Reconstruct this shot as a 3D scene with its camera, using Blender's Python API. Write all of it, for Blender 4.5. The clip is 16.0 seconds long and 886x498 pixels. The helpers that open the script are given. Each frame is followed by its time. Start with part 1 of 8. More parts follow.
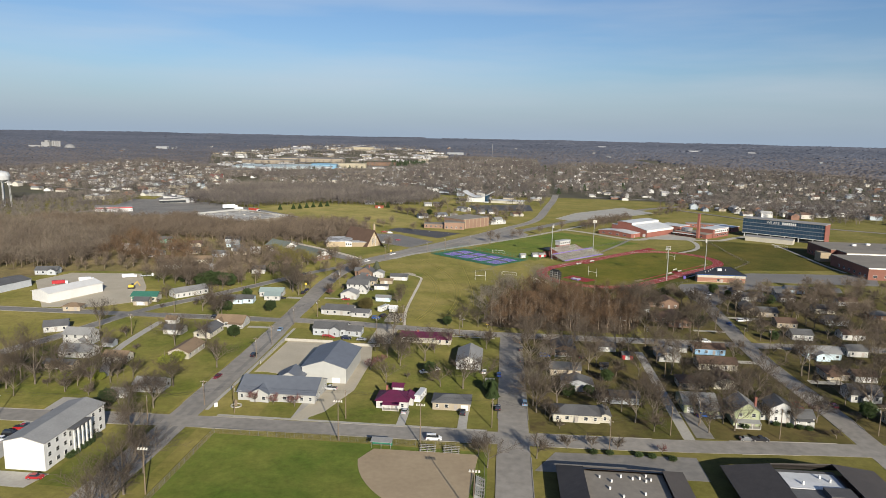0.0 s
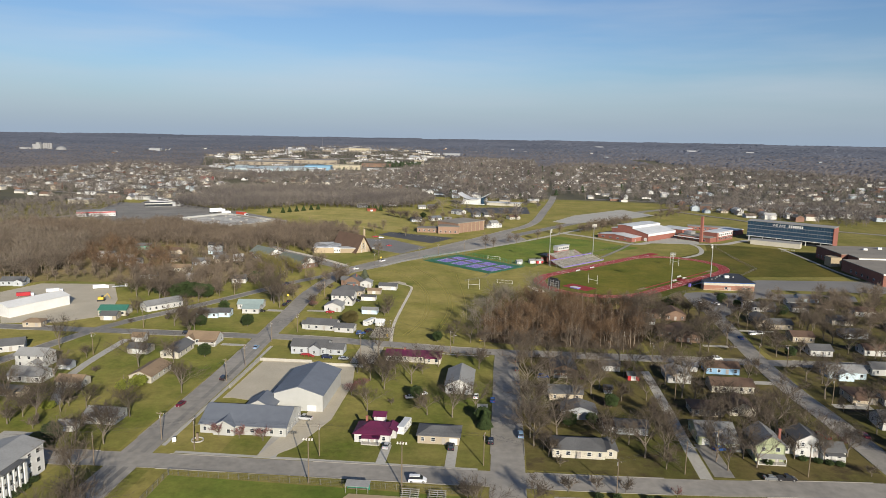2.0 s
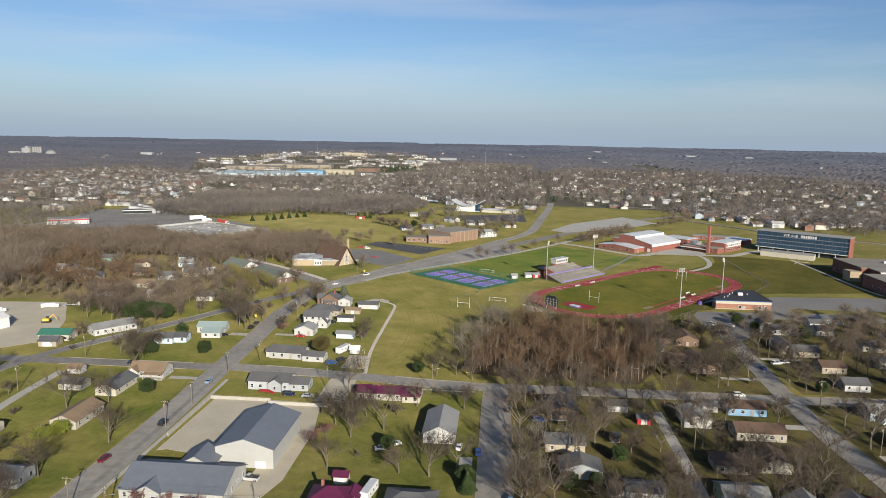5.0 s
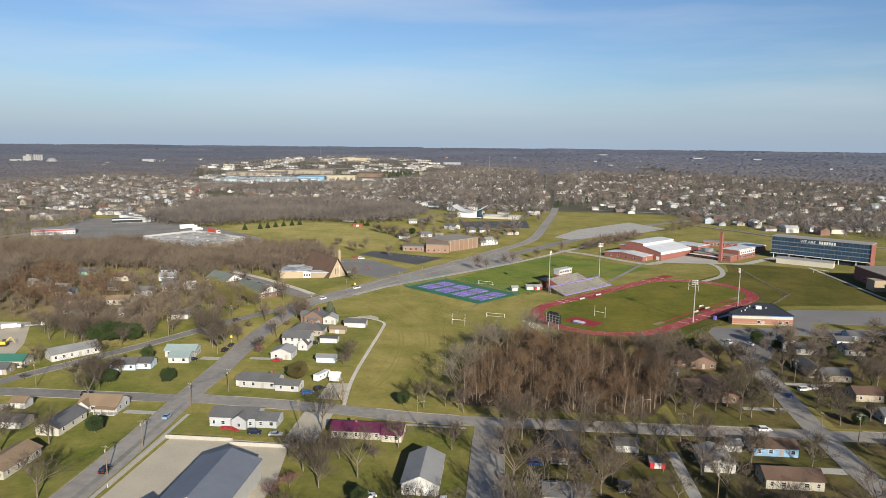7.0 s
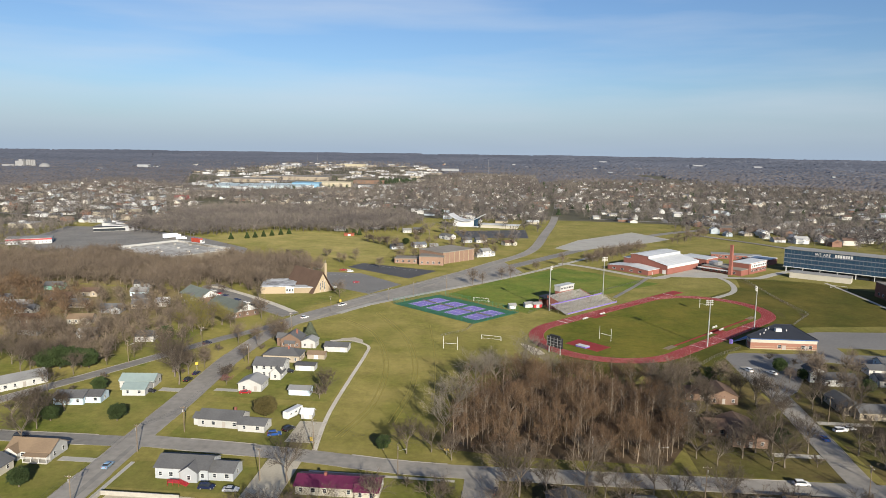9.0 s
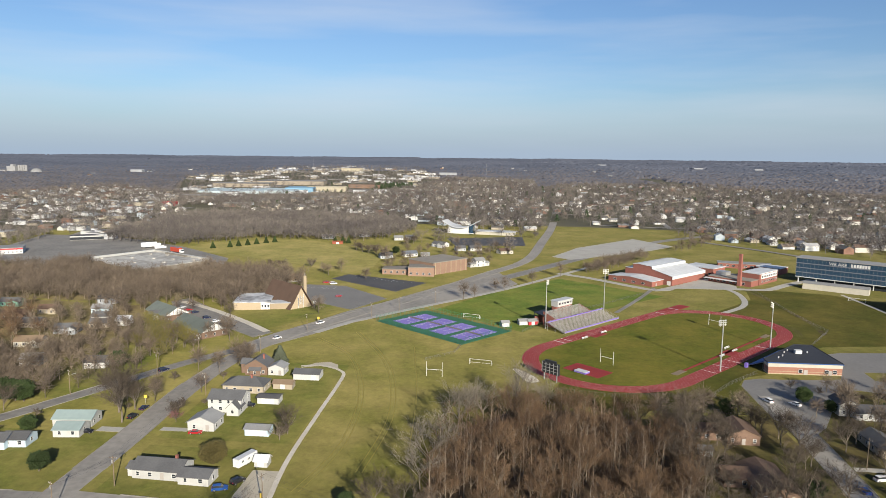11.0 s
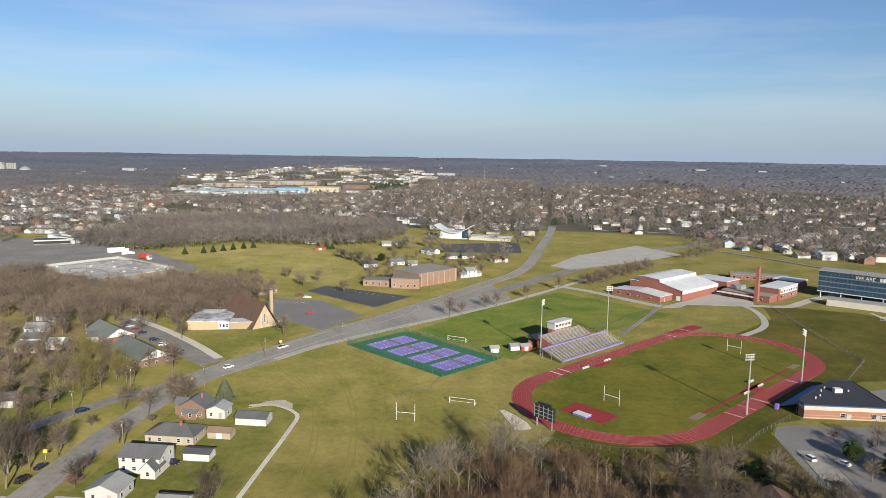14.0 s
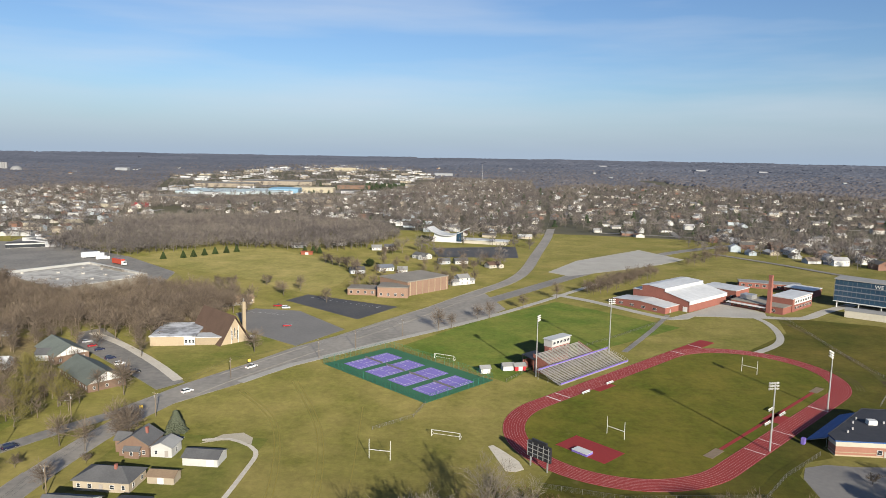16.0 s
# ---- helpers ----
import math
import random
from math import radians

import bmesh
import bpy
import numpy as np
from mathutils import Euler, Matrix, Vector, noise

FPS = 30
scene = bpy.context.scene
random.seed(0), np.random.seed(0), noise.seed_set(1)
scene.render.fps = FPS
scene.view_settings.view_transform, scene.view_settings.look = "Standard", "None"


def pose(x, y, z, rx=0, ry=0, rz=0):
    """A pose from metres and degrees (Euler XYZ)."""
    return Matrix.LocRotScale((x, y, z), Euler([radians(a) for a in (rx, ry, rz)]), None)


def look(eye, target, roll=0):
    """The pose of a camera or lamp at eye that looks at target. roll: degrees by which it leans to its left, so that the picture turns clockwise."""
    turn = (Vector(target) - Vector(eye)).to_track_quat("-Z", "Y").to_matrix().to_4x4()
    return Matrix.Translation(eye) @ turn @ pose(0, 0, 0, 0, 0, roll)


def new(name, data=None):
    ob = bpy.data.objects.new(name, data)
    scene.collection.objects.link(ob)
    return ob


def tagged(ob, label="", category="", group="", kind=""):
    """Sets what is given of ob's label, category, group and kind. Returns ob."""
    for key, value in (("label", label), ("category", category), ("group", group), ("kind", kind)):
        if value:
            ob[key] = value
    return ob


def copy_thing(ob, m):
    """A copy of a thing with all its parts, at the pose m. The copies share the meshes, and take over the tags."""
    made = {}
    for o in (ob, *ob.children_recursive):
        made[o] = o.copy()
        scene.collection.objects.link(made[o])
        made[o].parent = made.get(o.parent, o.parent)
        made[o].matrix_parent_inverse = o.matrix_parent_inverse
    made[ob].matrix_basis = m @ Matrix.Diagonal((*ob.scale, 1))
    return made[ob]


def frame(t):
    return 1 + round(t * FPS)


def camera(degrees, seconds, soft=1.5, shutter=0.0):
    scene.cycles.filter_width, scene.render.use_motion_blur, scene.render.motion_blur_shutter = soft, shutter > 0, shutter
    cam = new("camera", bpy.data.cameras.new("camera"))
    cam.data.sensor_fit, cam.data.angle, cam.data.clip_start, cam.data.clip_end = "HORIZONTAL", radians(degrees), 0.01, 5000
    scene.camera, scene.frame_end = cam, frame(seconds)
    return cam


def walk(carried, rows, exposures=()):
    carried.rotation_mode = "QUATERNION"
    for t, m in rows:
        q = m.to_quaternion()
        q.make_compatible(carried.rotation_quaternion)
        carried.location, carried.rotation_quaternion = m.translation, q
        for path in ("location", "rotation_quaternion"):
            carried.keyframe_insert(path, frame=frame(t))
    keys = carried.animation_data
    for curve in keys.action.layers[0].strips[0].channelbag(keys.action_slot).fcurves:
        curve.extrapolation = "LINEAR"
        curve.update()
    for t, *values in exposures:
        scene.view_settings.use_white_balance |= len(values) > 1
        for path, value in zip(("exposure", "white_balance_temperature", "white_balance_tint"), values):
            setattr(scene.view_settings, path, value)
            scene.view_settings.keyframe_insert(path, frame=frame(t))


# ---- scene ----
cam = camera(66.0, 16.0, soft=0.85)
PATH = [
    (0, (-0.996, 14.538, 98.424), (-1.168, 16.503, 98.092), 1.2),
    (0.5, (-0.746, 21.555, 98.612), (-0.915, 23.52, 98.279), 1.1),
    (1, (-0.366, 28.241, 98.631), (-0.534, 30.206, 98.299), 1.1),
    (1.5, (-0.036, 34.817, 98.606), (-0.201, 36.782, 98.275), 1.0),
    (2, (0.477, 41.503, 98.514), (0.312, 43.469, 98.184), 1.0),
    (2.5, (0.784, 48.155, 98.402), (0.622, 50.121, 98.072), 1.0),
    (3, (1.016, 54.643, 98.141), (0.858, 56.61, 97.815), 1.0),
    (3.5, (0.887, 60.92, 98.147), (0.734, 62.888, 97.823), 1.1),
    (4, (1.502, 67.617, 98.001), (1.348, 69.586, 97.681), 1.2),
    (6.5, (7.474, 106.413, 97.841), (7.3, 108.381, 97.528), 0.7),
    (7, (8.545, 113.897, 97.811), (8.367, 115.866, 97.506), 0.6),
    (7.5, (8.803, 121.852, 97.905), (8.624, 123.821, 97.606), 0.6),
    (8, (9.073, 130.31, 97.927), (8.894, 132.281, 97.633), 0.7),
    (8.5, (9.356, 138.899, 97.945), (9.177, 140.87, 97.654), 0.8),
    (9, (9.516, 147.589, 97.927), (9.341, 149.561, 97.64), 0.8),
    (11.5, (15.247, 191.593, 98.434), (15.072, 193.566, 98.158), 0.6),
    (12, (16.298, 200.073, 98.639), (16.122, 202.045, 98.361), 0.8),
    (12.5, (17.062, 208.851, 98.738), (16.886, 210.824, 98.461), 0.9),
    (13, (17.676, 217.313, 98.596), (17.502, 219.286, 98.32), 0.9),
    (13.5, (18.299, 225.818, 98.584), (18.124, 227.791, 98.309), 0.9),
    (14, (19.191, 234.302, 98.656), (19.016, 236.275, 98.379), 0.9),
    (14.5, (19.516, 243.11, 98.316), (19.343, 245.083, 98.04), 0.9),
    (15, (20.478, 251.479, 98.418), (20.305, 253.452, 98.142), 0.9),
    (15.5, (21.422, 259.597, 98.47), (21.249, 261.571, 98.194), 1.0),
    (16, (22.329, 267.723, 98.609), (22.157, 269.696, 98.332), 1.0),
]
walk(cam, [(t, look(eye, target, roll)) for t, eye, target, roll in PATH], [(0.0, 0.44), (4.0, 0.46), (7.5, 0.6), (16.0, 0.64)])

# ---- light ----
SUN_AZ, SUN_EL = math.atan2(0.415, -0.91), radians(20.7)
world = bpy.data.worlds.new("sky")
scene.world = world
world.use_nodes = True
wn = world.node_tree.nodes
wl = world.node_tree.links
sky = wn.new("ShaderNodeTexSky")
sky.sky_type = "NISHITA"
sky.sun_disc = False
sky.sun_elevation, sky.sun_rotation = SUN_EL, SUN_AZ
sky.altitude, sky.air_density, sky.dust_density, sky.ozone_density = 100, 1.0, 0.7, 3.0
wn["Background"].inputs["Strength"].default_value = 0.065
# thin high cloud bands
tc = wn.new("ShaderNodeTexCoord")
mp = wn.new("ShaderNodeMapping")
mp.inputs["Scale"].default_value = (1.0, 1.0, 9.0)
mp.inputs["Rotation"].default_value = (0.0, 0.06, 0.0)
cl = wn.new("ShaderNodeTexNoise")
cl.inputs["Scale"].default_value, cl.inputs["Detail"].default_value = 1.7, 5.0
rp = wn.new("ShaderNodeMapRange")
rp.inputs["From Min"].default_value, rp.inputs["From Max"].default_value = 0.46, 0.82
rp.inputs["To Min"].default_value, rp.inputs["To Max"].default_value = 0.0, 0.50
mx = wn.new("ShaderNodeMix")
mx.data_type = "RGBA"
mx.inputs["B"].default_value = (7.2, 7.6, 8.2, 1)
wl.new(tc.outputs["Generated"], mp.inputs["Vector"])
wl.new(mp.outputs["Vector"], cl.inputs["Vector"])
wl.new(cl.outputs["Fac"], rp.inputs["Value"])
wl.new(rp.outputs["Result"], mx.inputs["Factor"])
tn = wn.new("ShaderNodeMix")
tn.data_type, tn.blend_type = "RGBA", "MULTIPLY"
tn.inputs["Factor"].default_value, tn.inputs["B"].default_value = 1.0, (0.87, 0.975, 1.15, 1)
wl.new(sky.outputs["Color"], tn.inputs["A"])
wl.new(tn.outputs["Result"], mx.inputs["A"])
# pale haze low over the horizon
sx = wn.new("ShaderNodeSeparateXYZ")
hz = wn.new("ShaderNodeMapRange")
hz.interpolation_type = "SMOOTHSTEP"
hz.inputs["From Min"].default_value, hz.inputs["From Max"].default_value = -0.02, 0.11
hz.inputs["To Min"].default_value, hz.inputs["To Max"].default_value = 0.85, 0.0
hm = wn.new("ShaderNodeMix")
hm.data_type = "RGBA"
hm.inputs["B"].default_value = (3.9, 5.0, 6.6, 1)
wl.new(tc.outputs["Generated"], sx.inputs["Vector"])
wl.new(sx.outputs["Z"], hz.inputs["Value"])
wl.new(hz.outputs["Result"], hm.inputs["Factor"])
wl.new(mx.outputs["Result"], hm.inputs["A"])
wl.new(hm.outputs["Result"], wn["Background"].inputs["Color"])
sun = new("sun", bpy.data.lights.new("sun", "SUN"))
sun.data.energy, sun.data.angle, sun.data.color = 5.0, radians(0.55), (1.0, 0.92, 0.77)
sun.matrix_world = look((300, -700, 400), (300 - 415, -700 + 910, 400 - 1000 * math.tan(SUN_EL)))
scene.view_settings.exposure = 0.6

# ---- materials ----
MATS = {}


def mat(name, c1, c2=None, s1=2.0, s2=0.15, rough=0.85, metal=0.0, bump=0.0, where="Object", vary=0.12, spec=0.3, brick=None, wave=None, mixat=(0.35, 0.65), tint=False):
    """A surface of two colours, mixed at a fine and a coarse scale."""
    if name in MATS:
        return MATS[name]
    m = bpy.data.materials.new(name)
    MATS[name] = m
    m.use_nodes = True
    n, l = m.node_tree.nodes, m.node_tree.links
    b = n["Principled BSDF"]
    b.inputs["Roughness"].default_value = rough
    b.inputs["Metallic"].default_value = metal
    b.inputs["Specular IOR Level"].default_value = spec
    c2 = c2 or tuple(0.75 * c for c in c1)
    if where == "World":
        src = n.new("ShaderNodeNewGeometry").outputs["Position"]
    else:
        src = n.new("ShaderNodeTexCoord").outputs["Object"]
    facs = []
    for s, d in ((s1, 4), (s2, 3)):
        t = n.new("ShaderNodeTexNoise")
        t.inputs["Scale"].default_value, t.inputs["Detail"].default_value = s, d
        l.new(src, t.inputs["Vector"])
        facs.append(t.outputs["Fac"])
    add = n.new("ShaderNodeMath")
    add.operation = "ADD"
    l.new(facs[0], add.inputs[0]), l.new(facs[1], add.inputs[1])
    r = n.new("ShaderNodeMapRange")
    r.inputs["From Min"].default_value, r.inputs["From Max"].default_value = 2 * mixat[0], 2 * mixat[1]
    l.new(add.outputs[0], r.inputs["Value"])
    mix = n.new("ShaderNodeMix")
    mix.data_type = "RGBA"
    mix.inputs["A"].default_value, mix.inputs["B"].default_value = (*c1, 1), (*c2, 1)
    l.new(r.outputs["Result"], mix.inputs["Factor"])
    out = mix.outputs["Result"]
    if brick:
        t = n.new("ShaderNodeTexBrick")
        t.inputs["Scale"].default_value = brick
        t.inputs["Mortar Size"].default_value = 0.012
        t.inputs["Mortar"].default_value = (0.42, 0.38, 0.34, 1)
        l.new(src, t.inputs["Vector"])
        l.new(out, t.inputs["Color1"])
        t.inputs["Color2"].default_value = (*c2, 1)
        out = t.outputs["Color"]
    if tint:
        o = n.new("ShaderNodeObjectInfo")
        k = n.new("ShaderNodeMix")
        k.data_type, k.blend_type = "RGBA", "MULTIPLY"
        k.inputs["Factor"].default_value = 1.0
        l.new(out, k.inputs["A"]), l.new(o.outputs["Color"], k.inputs["B"])
        out = k.outputs["Result"]
    if vary:
        o = n.new("ShaderNodeObjectInfo" if where != "World" else "ShaderNodeNewGeometry")
        hv = n.new("ShaderNodeHueSaturation")
        q = n.new("ShaderNodeMapRange")
        q.inputs["To Min"].default_value, q.inputs["To Max"].default_value = 1 - vary, 1 + vary
        l.new(o.outputs["Random" if where != "World" else "Random Per Island"], q.inputs["Value"])
        l.new(q.outputs["Result"], hv.inputs["Value"])
        l.new(out, hv.inputs["Color"])
        out = hv.outputs["Color"]
    l.new(out, b.inputs["Base Color"])
    if bump or wave:
        bp = n.new("ShaderNodeBump")
        bp.inputs["Strength"].default_value = bump or 0.4
        bp.inputs["Distance"].default_value = 0.05
        if wave:
            w = n.new("ShaderNodeTexWave")
            w.wave_profile = "SAW"
            w.bands_direction = wave[1]
            w.inputs["Scale"].default_value = wave[0]
            l.new(src, w.inputs["Vector"])
            l.new(w.outputs["Fac"], bp.inputs["Height"])
        else:
            l.new(facs[0], bp.inputs["Height"])
        l.new(bp.outputs["Normal"], b.inputs["Normal"])
    return m


def turf(name, green, straw, bare=(0.105, 0.078, 0.042), lean=0.5, worn=0.66):
    """Winter grass: green and straw in broad drifts and small tufts, with worn spots of bare earth."""
    m = bpy.data.materials.new(name)
    MATS[name] = m
    m.use_nodes = True
    n, l = m.node_tree.nodes, m.node_tree.links
    p = n["Principled BSDF"]
    p.inputs["Roughness"].default_value, p.inputs["Specular IOR Level"].default_value, p.inputs["Diffuse Roughness"].default_value = 0.95, 0.15, 1.0
    pos = n.new("ShaderNodeNewGeometry").outputs["Position"]

    def cloud(scale, detail, rough, lo, hi):
        t, r = n.new("ShaderNodeTexNoise"), n.new("ShaderNodeMapRange")
        t.inputs["Scale"].default_value, t.inputs["Detail"].default_value, t.inputs["Roughness"].default_value = scale, detail, rough
        r.inputs["From Min"].default_value, r.inputs["From Max"].default_value = lo, hi
        l.new(pos, t.inputs["Vector"]), l.new(t.outputs["Fac"], r.inputs["Value"])
        return r.outputs["Result"], t.outputs["Fac"]

    def blend(fac, a, b):
        x = n.new("ShaderNodeMix")
        x.data_type = "RGBA"
        l.new(fac, x.inputs["Factor"])
        for key, c in (("A", a), ("B", b)):
            if isinstance(c, tuple):
                x.inputs[key].default_value = (*c, 1)
            else:
                l.new(c, x.inputs[key])
        return x.outputs["Result"]

    drift, _ = cloud(0.030, 9, 0.66, lean - 0.20, lean + 0.20)
    tuft, fine = cloud(0.40, 8, 0.80, 0.36, 0.64)
    mottle, _ = cloud(0.11, 6, 0.70, 0.38, 0.62)
    spot, _ = cloud(0.07, 6, 0.70, worn, worn + 0.12)
    deep = tuple(0.55 * c for c in green)
    pale = tuple(min(1.0, 1.3 * c) for c in straw)
    col = blend(drift, blend(tuft, deep, green), blend(tuft, straw, pale))
    col = blend(spot, col, bare)
    dull = n.new("ShaderNodeHueSaturation")
    dim = n.new("ShaderNodeMapRange")
    dim.inputs["To Min"].default_value, dim.inputs["To Max"].default_value = 0.90, 1.10
    l.new(mottle, dim.inputs["Value"]), l.new(dim.outputs["Result"], dull.inputs["Value"]), l.new(col, dull.inputs["Color"])
    col = dull.outputs["Color"]
    l.new(col, p.inputs["Base Color"])
    u = n.new("ShaderNodeBump")
    u.inputs["Strength"].default_value, u.inputs["Distance"].default_value = 0.45, 0.12
    l.new(fine, u.inputs["Height"]), l.new(u.outputs["Normal"], p.inputs["Normal"])
    return m


# ground
GROUND = turf("winter_turf", (0.086, 0.089, 0.018), (0.124, 0.104, 0.037))
LAWN = turf("lawn_green", (0.062, 0.078, 0.013), (0.108, 0.092, 0.031), lean=0.52)
FIELD = turf("playing_turf", (0.049, 0.061, 0.006), (0.080, 0.067, 0.013), lean=0.53, worn=0.64)
MEADOW = turf("meadow_turf", (0.104, 0.105, 0.027), (0.142, 0.119, 0.047), lean=0.48, worn=0.7)
# fallen-leaf browns, dimmed further to stand in for garden tree shade
SHADELITTER = turf("shaded_leaf_strewn_grass", (0.046, 0.053, 0.011), (0.076, 0.058, 0.025), (0.036, 0.027, 0.016), 0.50, 0.52)
ASPHALT = mat("worn_asphalt", (0.245, 0.228, 0.203), (0.165, 0.156, 0.142), 0.35, 0.04, 0.9, where="World", vary=0, mixat=(0.40, 0.64))
ROADM = mat("pale_asphalt", (0.310, 0.284, 0.248), (0.205, 0.190, 0.168), 0.35, 0.03, 0.9, where="World", vary=0, mixat=(0.40, 0.66))
MIDLOT = mat("weathered_asphalt", (0.165, 0.158, 0.150), (0.205, 0.195, 0.182), 0.6, 0.05, 0.9, where="World", vary=0)
DARKLOT = mat("new_asphalt", (0.060, 0.060, 0.066), (0.090, 0.088, 0.088), 0.6, 0.05, 0.9, where="World", vary=0)
CONC = mat("concrete", (0.420, 0.400, 0.355), (0.330, 0.310, 0.275), 0.9, 0.08, 0.9, where="World", vary=0.05)
KERB = mat("weathered_kerb", (0.290, 0.272, 0.240), (0.220, 0.206, 0.182), 0.9, 0.08, 0.9, where="World", vary=0.05)
GRAVEL = mat("gravel", (0.480, 0.425, 0.330), (0.390, 0.345, 0.265), 1.5, 0.1, 0.95, where="World", vary=0)
LIMESTONE = mat("pale_limestone", (0.60, 0.55, 0.46), (0.47, 0.42, 0.34), 0.8, 0.1, 0.95, where="World", vary=0)
DIRT = mat("infield_dirt", (0.370, 0.290, 0.190), (0.300, 0.230, 0.150), 0.6, 0.08, 0.95, where="World", vary=0)
TRACK = mat("red_track", (0.265, 0.03, 0.028), (0.225, 0.026, 0.025), 1.0, 0.08, 0.8, where="World", vary=0)
COURT = mat("purple_court", (0.235, 0.185, 0.500), (0.205, 0.160, 0.450), 0.8, 0.1, 0.7, where="World", vary=0)
COURTG = mat("green_court", (0.050, 0.155, 0.075), (0.043, 0.130, 0.063), 0.8, 0.1, 0.7, where="World", vary=0)
LINE = mat("white_paint", (0.78, 0.78, 0.76), (0.62, 0.61, 0.58), 1.5, 0.2, 0.7, where="World", vary=0)
YELLOW = mat("yellow_paint", (0.62, 0.42, 0.05), (0.5, 0.36, 0.08), 1.5, 0.2, 0.7, where="World", vary=0)
# walls and roofs
WHITE = mat("white_siding", (0.504, 0.500, 0.482), (0.423, 0.419, 0.405), 0.6, 0.1, 0.6, wave=(2.4, "Z"))
BRIGHT = mat("fresh_white_paint", (0.74, 0.735, 0.72), (0.66, 0.655, 0.64), 0.6, 0.1, 0.6, wave=(2.4, "Z"))
CREAM = mat("cream_siding", (0.475, 0.442, 0.366), (0.408, 0.380, 0.314), 0.6, 0.1, 0.7, wave=(2.4, "Z"))
TAN = mat("tan_siding", (0.422, 0.361, 0.273), (0.352, 0.299, 0.229), 0.6, 0.1, 0.7, wave=(2.4, "Z"))
GREYS = mat("grey_siding", (0.42, 0.44, 0.46), (0.35, 0.37, 0.39), 0.6, 0.1, 0.7, wave=(2.4, "Z"))
BLUES = mat("blue_siding", (0.22, 0.36, 0.52), (0.18, 0.31, 0.46), 0.6, 0.1, 0.7, wave=(2.4, "Z"))
PALEB = mat("pale_blue_siding", (0.50, 0.60, 0.66), (0.42, 0.52, 0.58), 0.6, 0.1, 0.7, wave=(2.4, "Z"))
YELS = mat("pale_yellow_siding", (0.37, 0.40, 0.25), (0.32, 0.35, 0.22), 0.6, 0.1, 0.7, wave=(2.4, "Z"))
GREENS = mat("green_siding", (0.16, 0.33, 0.26), (0.12, 0.27, 0.21), 0.6, 0.1, 0.7, wave=(2.4, "Z"))
BRICK = mat("red_brick", (0.265, 0.104, 0.080), (0.212, 0.084, 0.065), 1.2, 0.1, 0.9, bump=0.2)
BROWNB = mat("brown_brick", (0.205, 0.134, 0.096), (0.162, 0.106, 0.078), 1.2, 0.1, 0.9, bump=0.2)
BUFFB = mat("buff_brick", (0.390, 0.312, 0.212), (0.330, 0.262, 0.178), 1.2, 0.1, 0.9, bump=0.2)
METALW = mat("pale_metal_siding", (0.42, 0.42, 0.405), (0.37, 0.37, 0.355), 0.4, 0.05, 0.5, wave=(1.6, "X"))
R_GREY = mat("grey_shingles", (0.119, 0.119, 0.122), (0.086, 0.086, 0.089), 2.0, 0.2, 0.9, bump=0.4)
R_DARK = mat("charcoal_shingles", (0.060, 0.060, 0.066), (0.085, 0.083, 0.085), 2.0, 0.2, 0.9, bump=0.4)
R_TAR = mat("black_tar_roof", (0.030, 0.032, 0.040), (0.042, 0.044, 0.052), 0.6, 0.1, 0.8)
R_BROWN = mat("brown_shingles", (0.132, 0.085, 0.061), (0.098, 0.063, 0.046), 2.0, 0.2, 0.9, bump=0.4)
R_TAN = mat("tan_shingles", (0.225, 0.161, 0.105), (0.173, 0.124, 0.083), 2.0, 0.2, 0.9, bump=0.4)
R_LIGHT = mat("pale_grey_shingles", (0.264, 0.264, 0.260), (0.208, 0.208, 0.206), 2.0, 0.2, 0.9, bump=0.4)
R_RUST = mat("rust_red_metal", (0.300, 0.085, 0.045), (0.230, 0.068, 0.040), 0.5, 0.06, 0.7)
R_SLATE = mat("slate_metal_roof", (0.142, 0.157, 0.185), (0.119, 0.131, 0.157), 0.5, 0.06, 0.6, wave=(1.2, "X"))
R_MAROON = mat("maroon_metal_roof", (0.112, 0.018, 0.056), (0.088, 0.015, 0.044), 0.5, 0.06, 0.6, wave=(1.2, "X"))
R_GREEN = mat("green_metal_roof", (0.050, 0.180, 0.130), (0.040, 0.140, 0.105), 0.5, 0.06, 0.6, wave=(1.2, "X"))
R_WHITE = mat("white_membrane_roof", (0.57, 0.58, 0.59), (0.43, 0.44, 0.45), 0.3, 0.06, 0.6)
R_AQUA = mat("pale_aqua_metal_roof", (0.258, 0.320, 0.307), (0.221, 0.277, 0.271), 0.5, 0.06, 0.6, wave=(1.2, "X"))
R_ASH = mat("ballast_roof", (0.250, 0.225, 0.190), (0.195, 0.175, 0.150), 0.7, 0.08, 0.95)
R_BLACK = mat("dark_bronze_metal_roof", (0.078, 0.068, 0.062), (0.058, 0.051, 0.048), 0.5, 0.06, 0.7, wave=(1.2, "X"))
TRIM = mat("white_trim", (0.64, 0.64, 0.625), (0.55, 0.55, 0.54), 1.0, 0.2, 0.5)
GLASS = mat("window_glass", (0.020, 0.024, 0.030), (0.035, 0.040, 0.048), 0.5, 0.1, 0.08, spec=0.8)
BLUEGLASS = mat("curtain_wall_glass", (0.020, 0.045, 0.080), (0.030, 0.065, 0.105), 0.3, 0.05, 0.10, spec=0.8)
DOORM = mat("door_paint", (0.36, 0.33, 0.30), (0.30, 0.27, 0.25), 1.0, 0.2, 0.5)
DULLSTEEL = mat("weathered_fence_steel", (0.22, 0.215, 0.20), (0.16, 0.155, 0.145), 1.5, 0.2, 0.7, metal=0.4)
STEEL = mat("galvanised_steel", (0.48, 0.48, 0.47), (0.38, 0.38, 0.38), 1.5, 0.2, 0.5, metal=0.6)
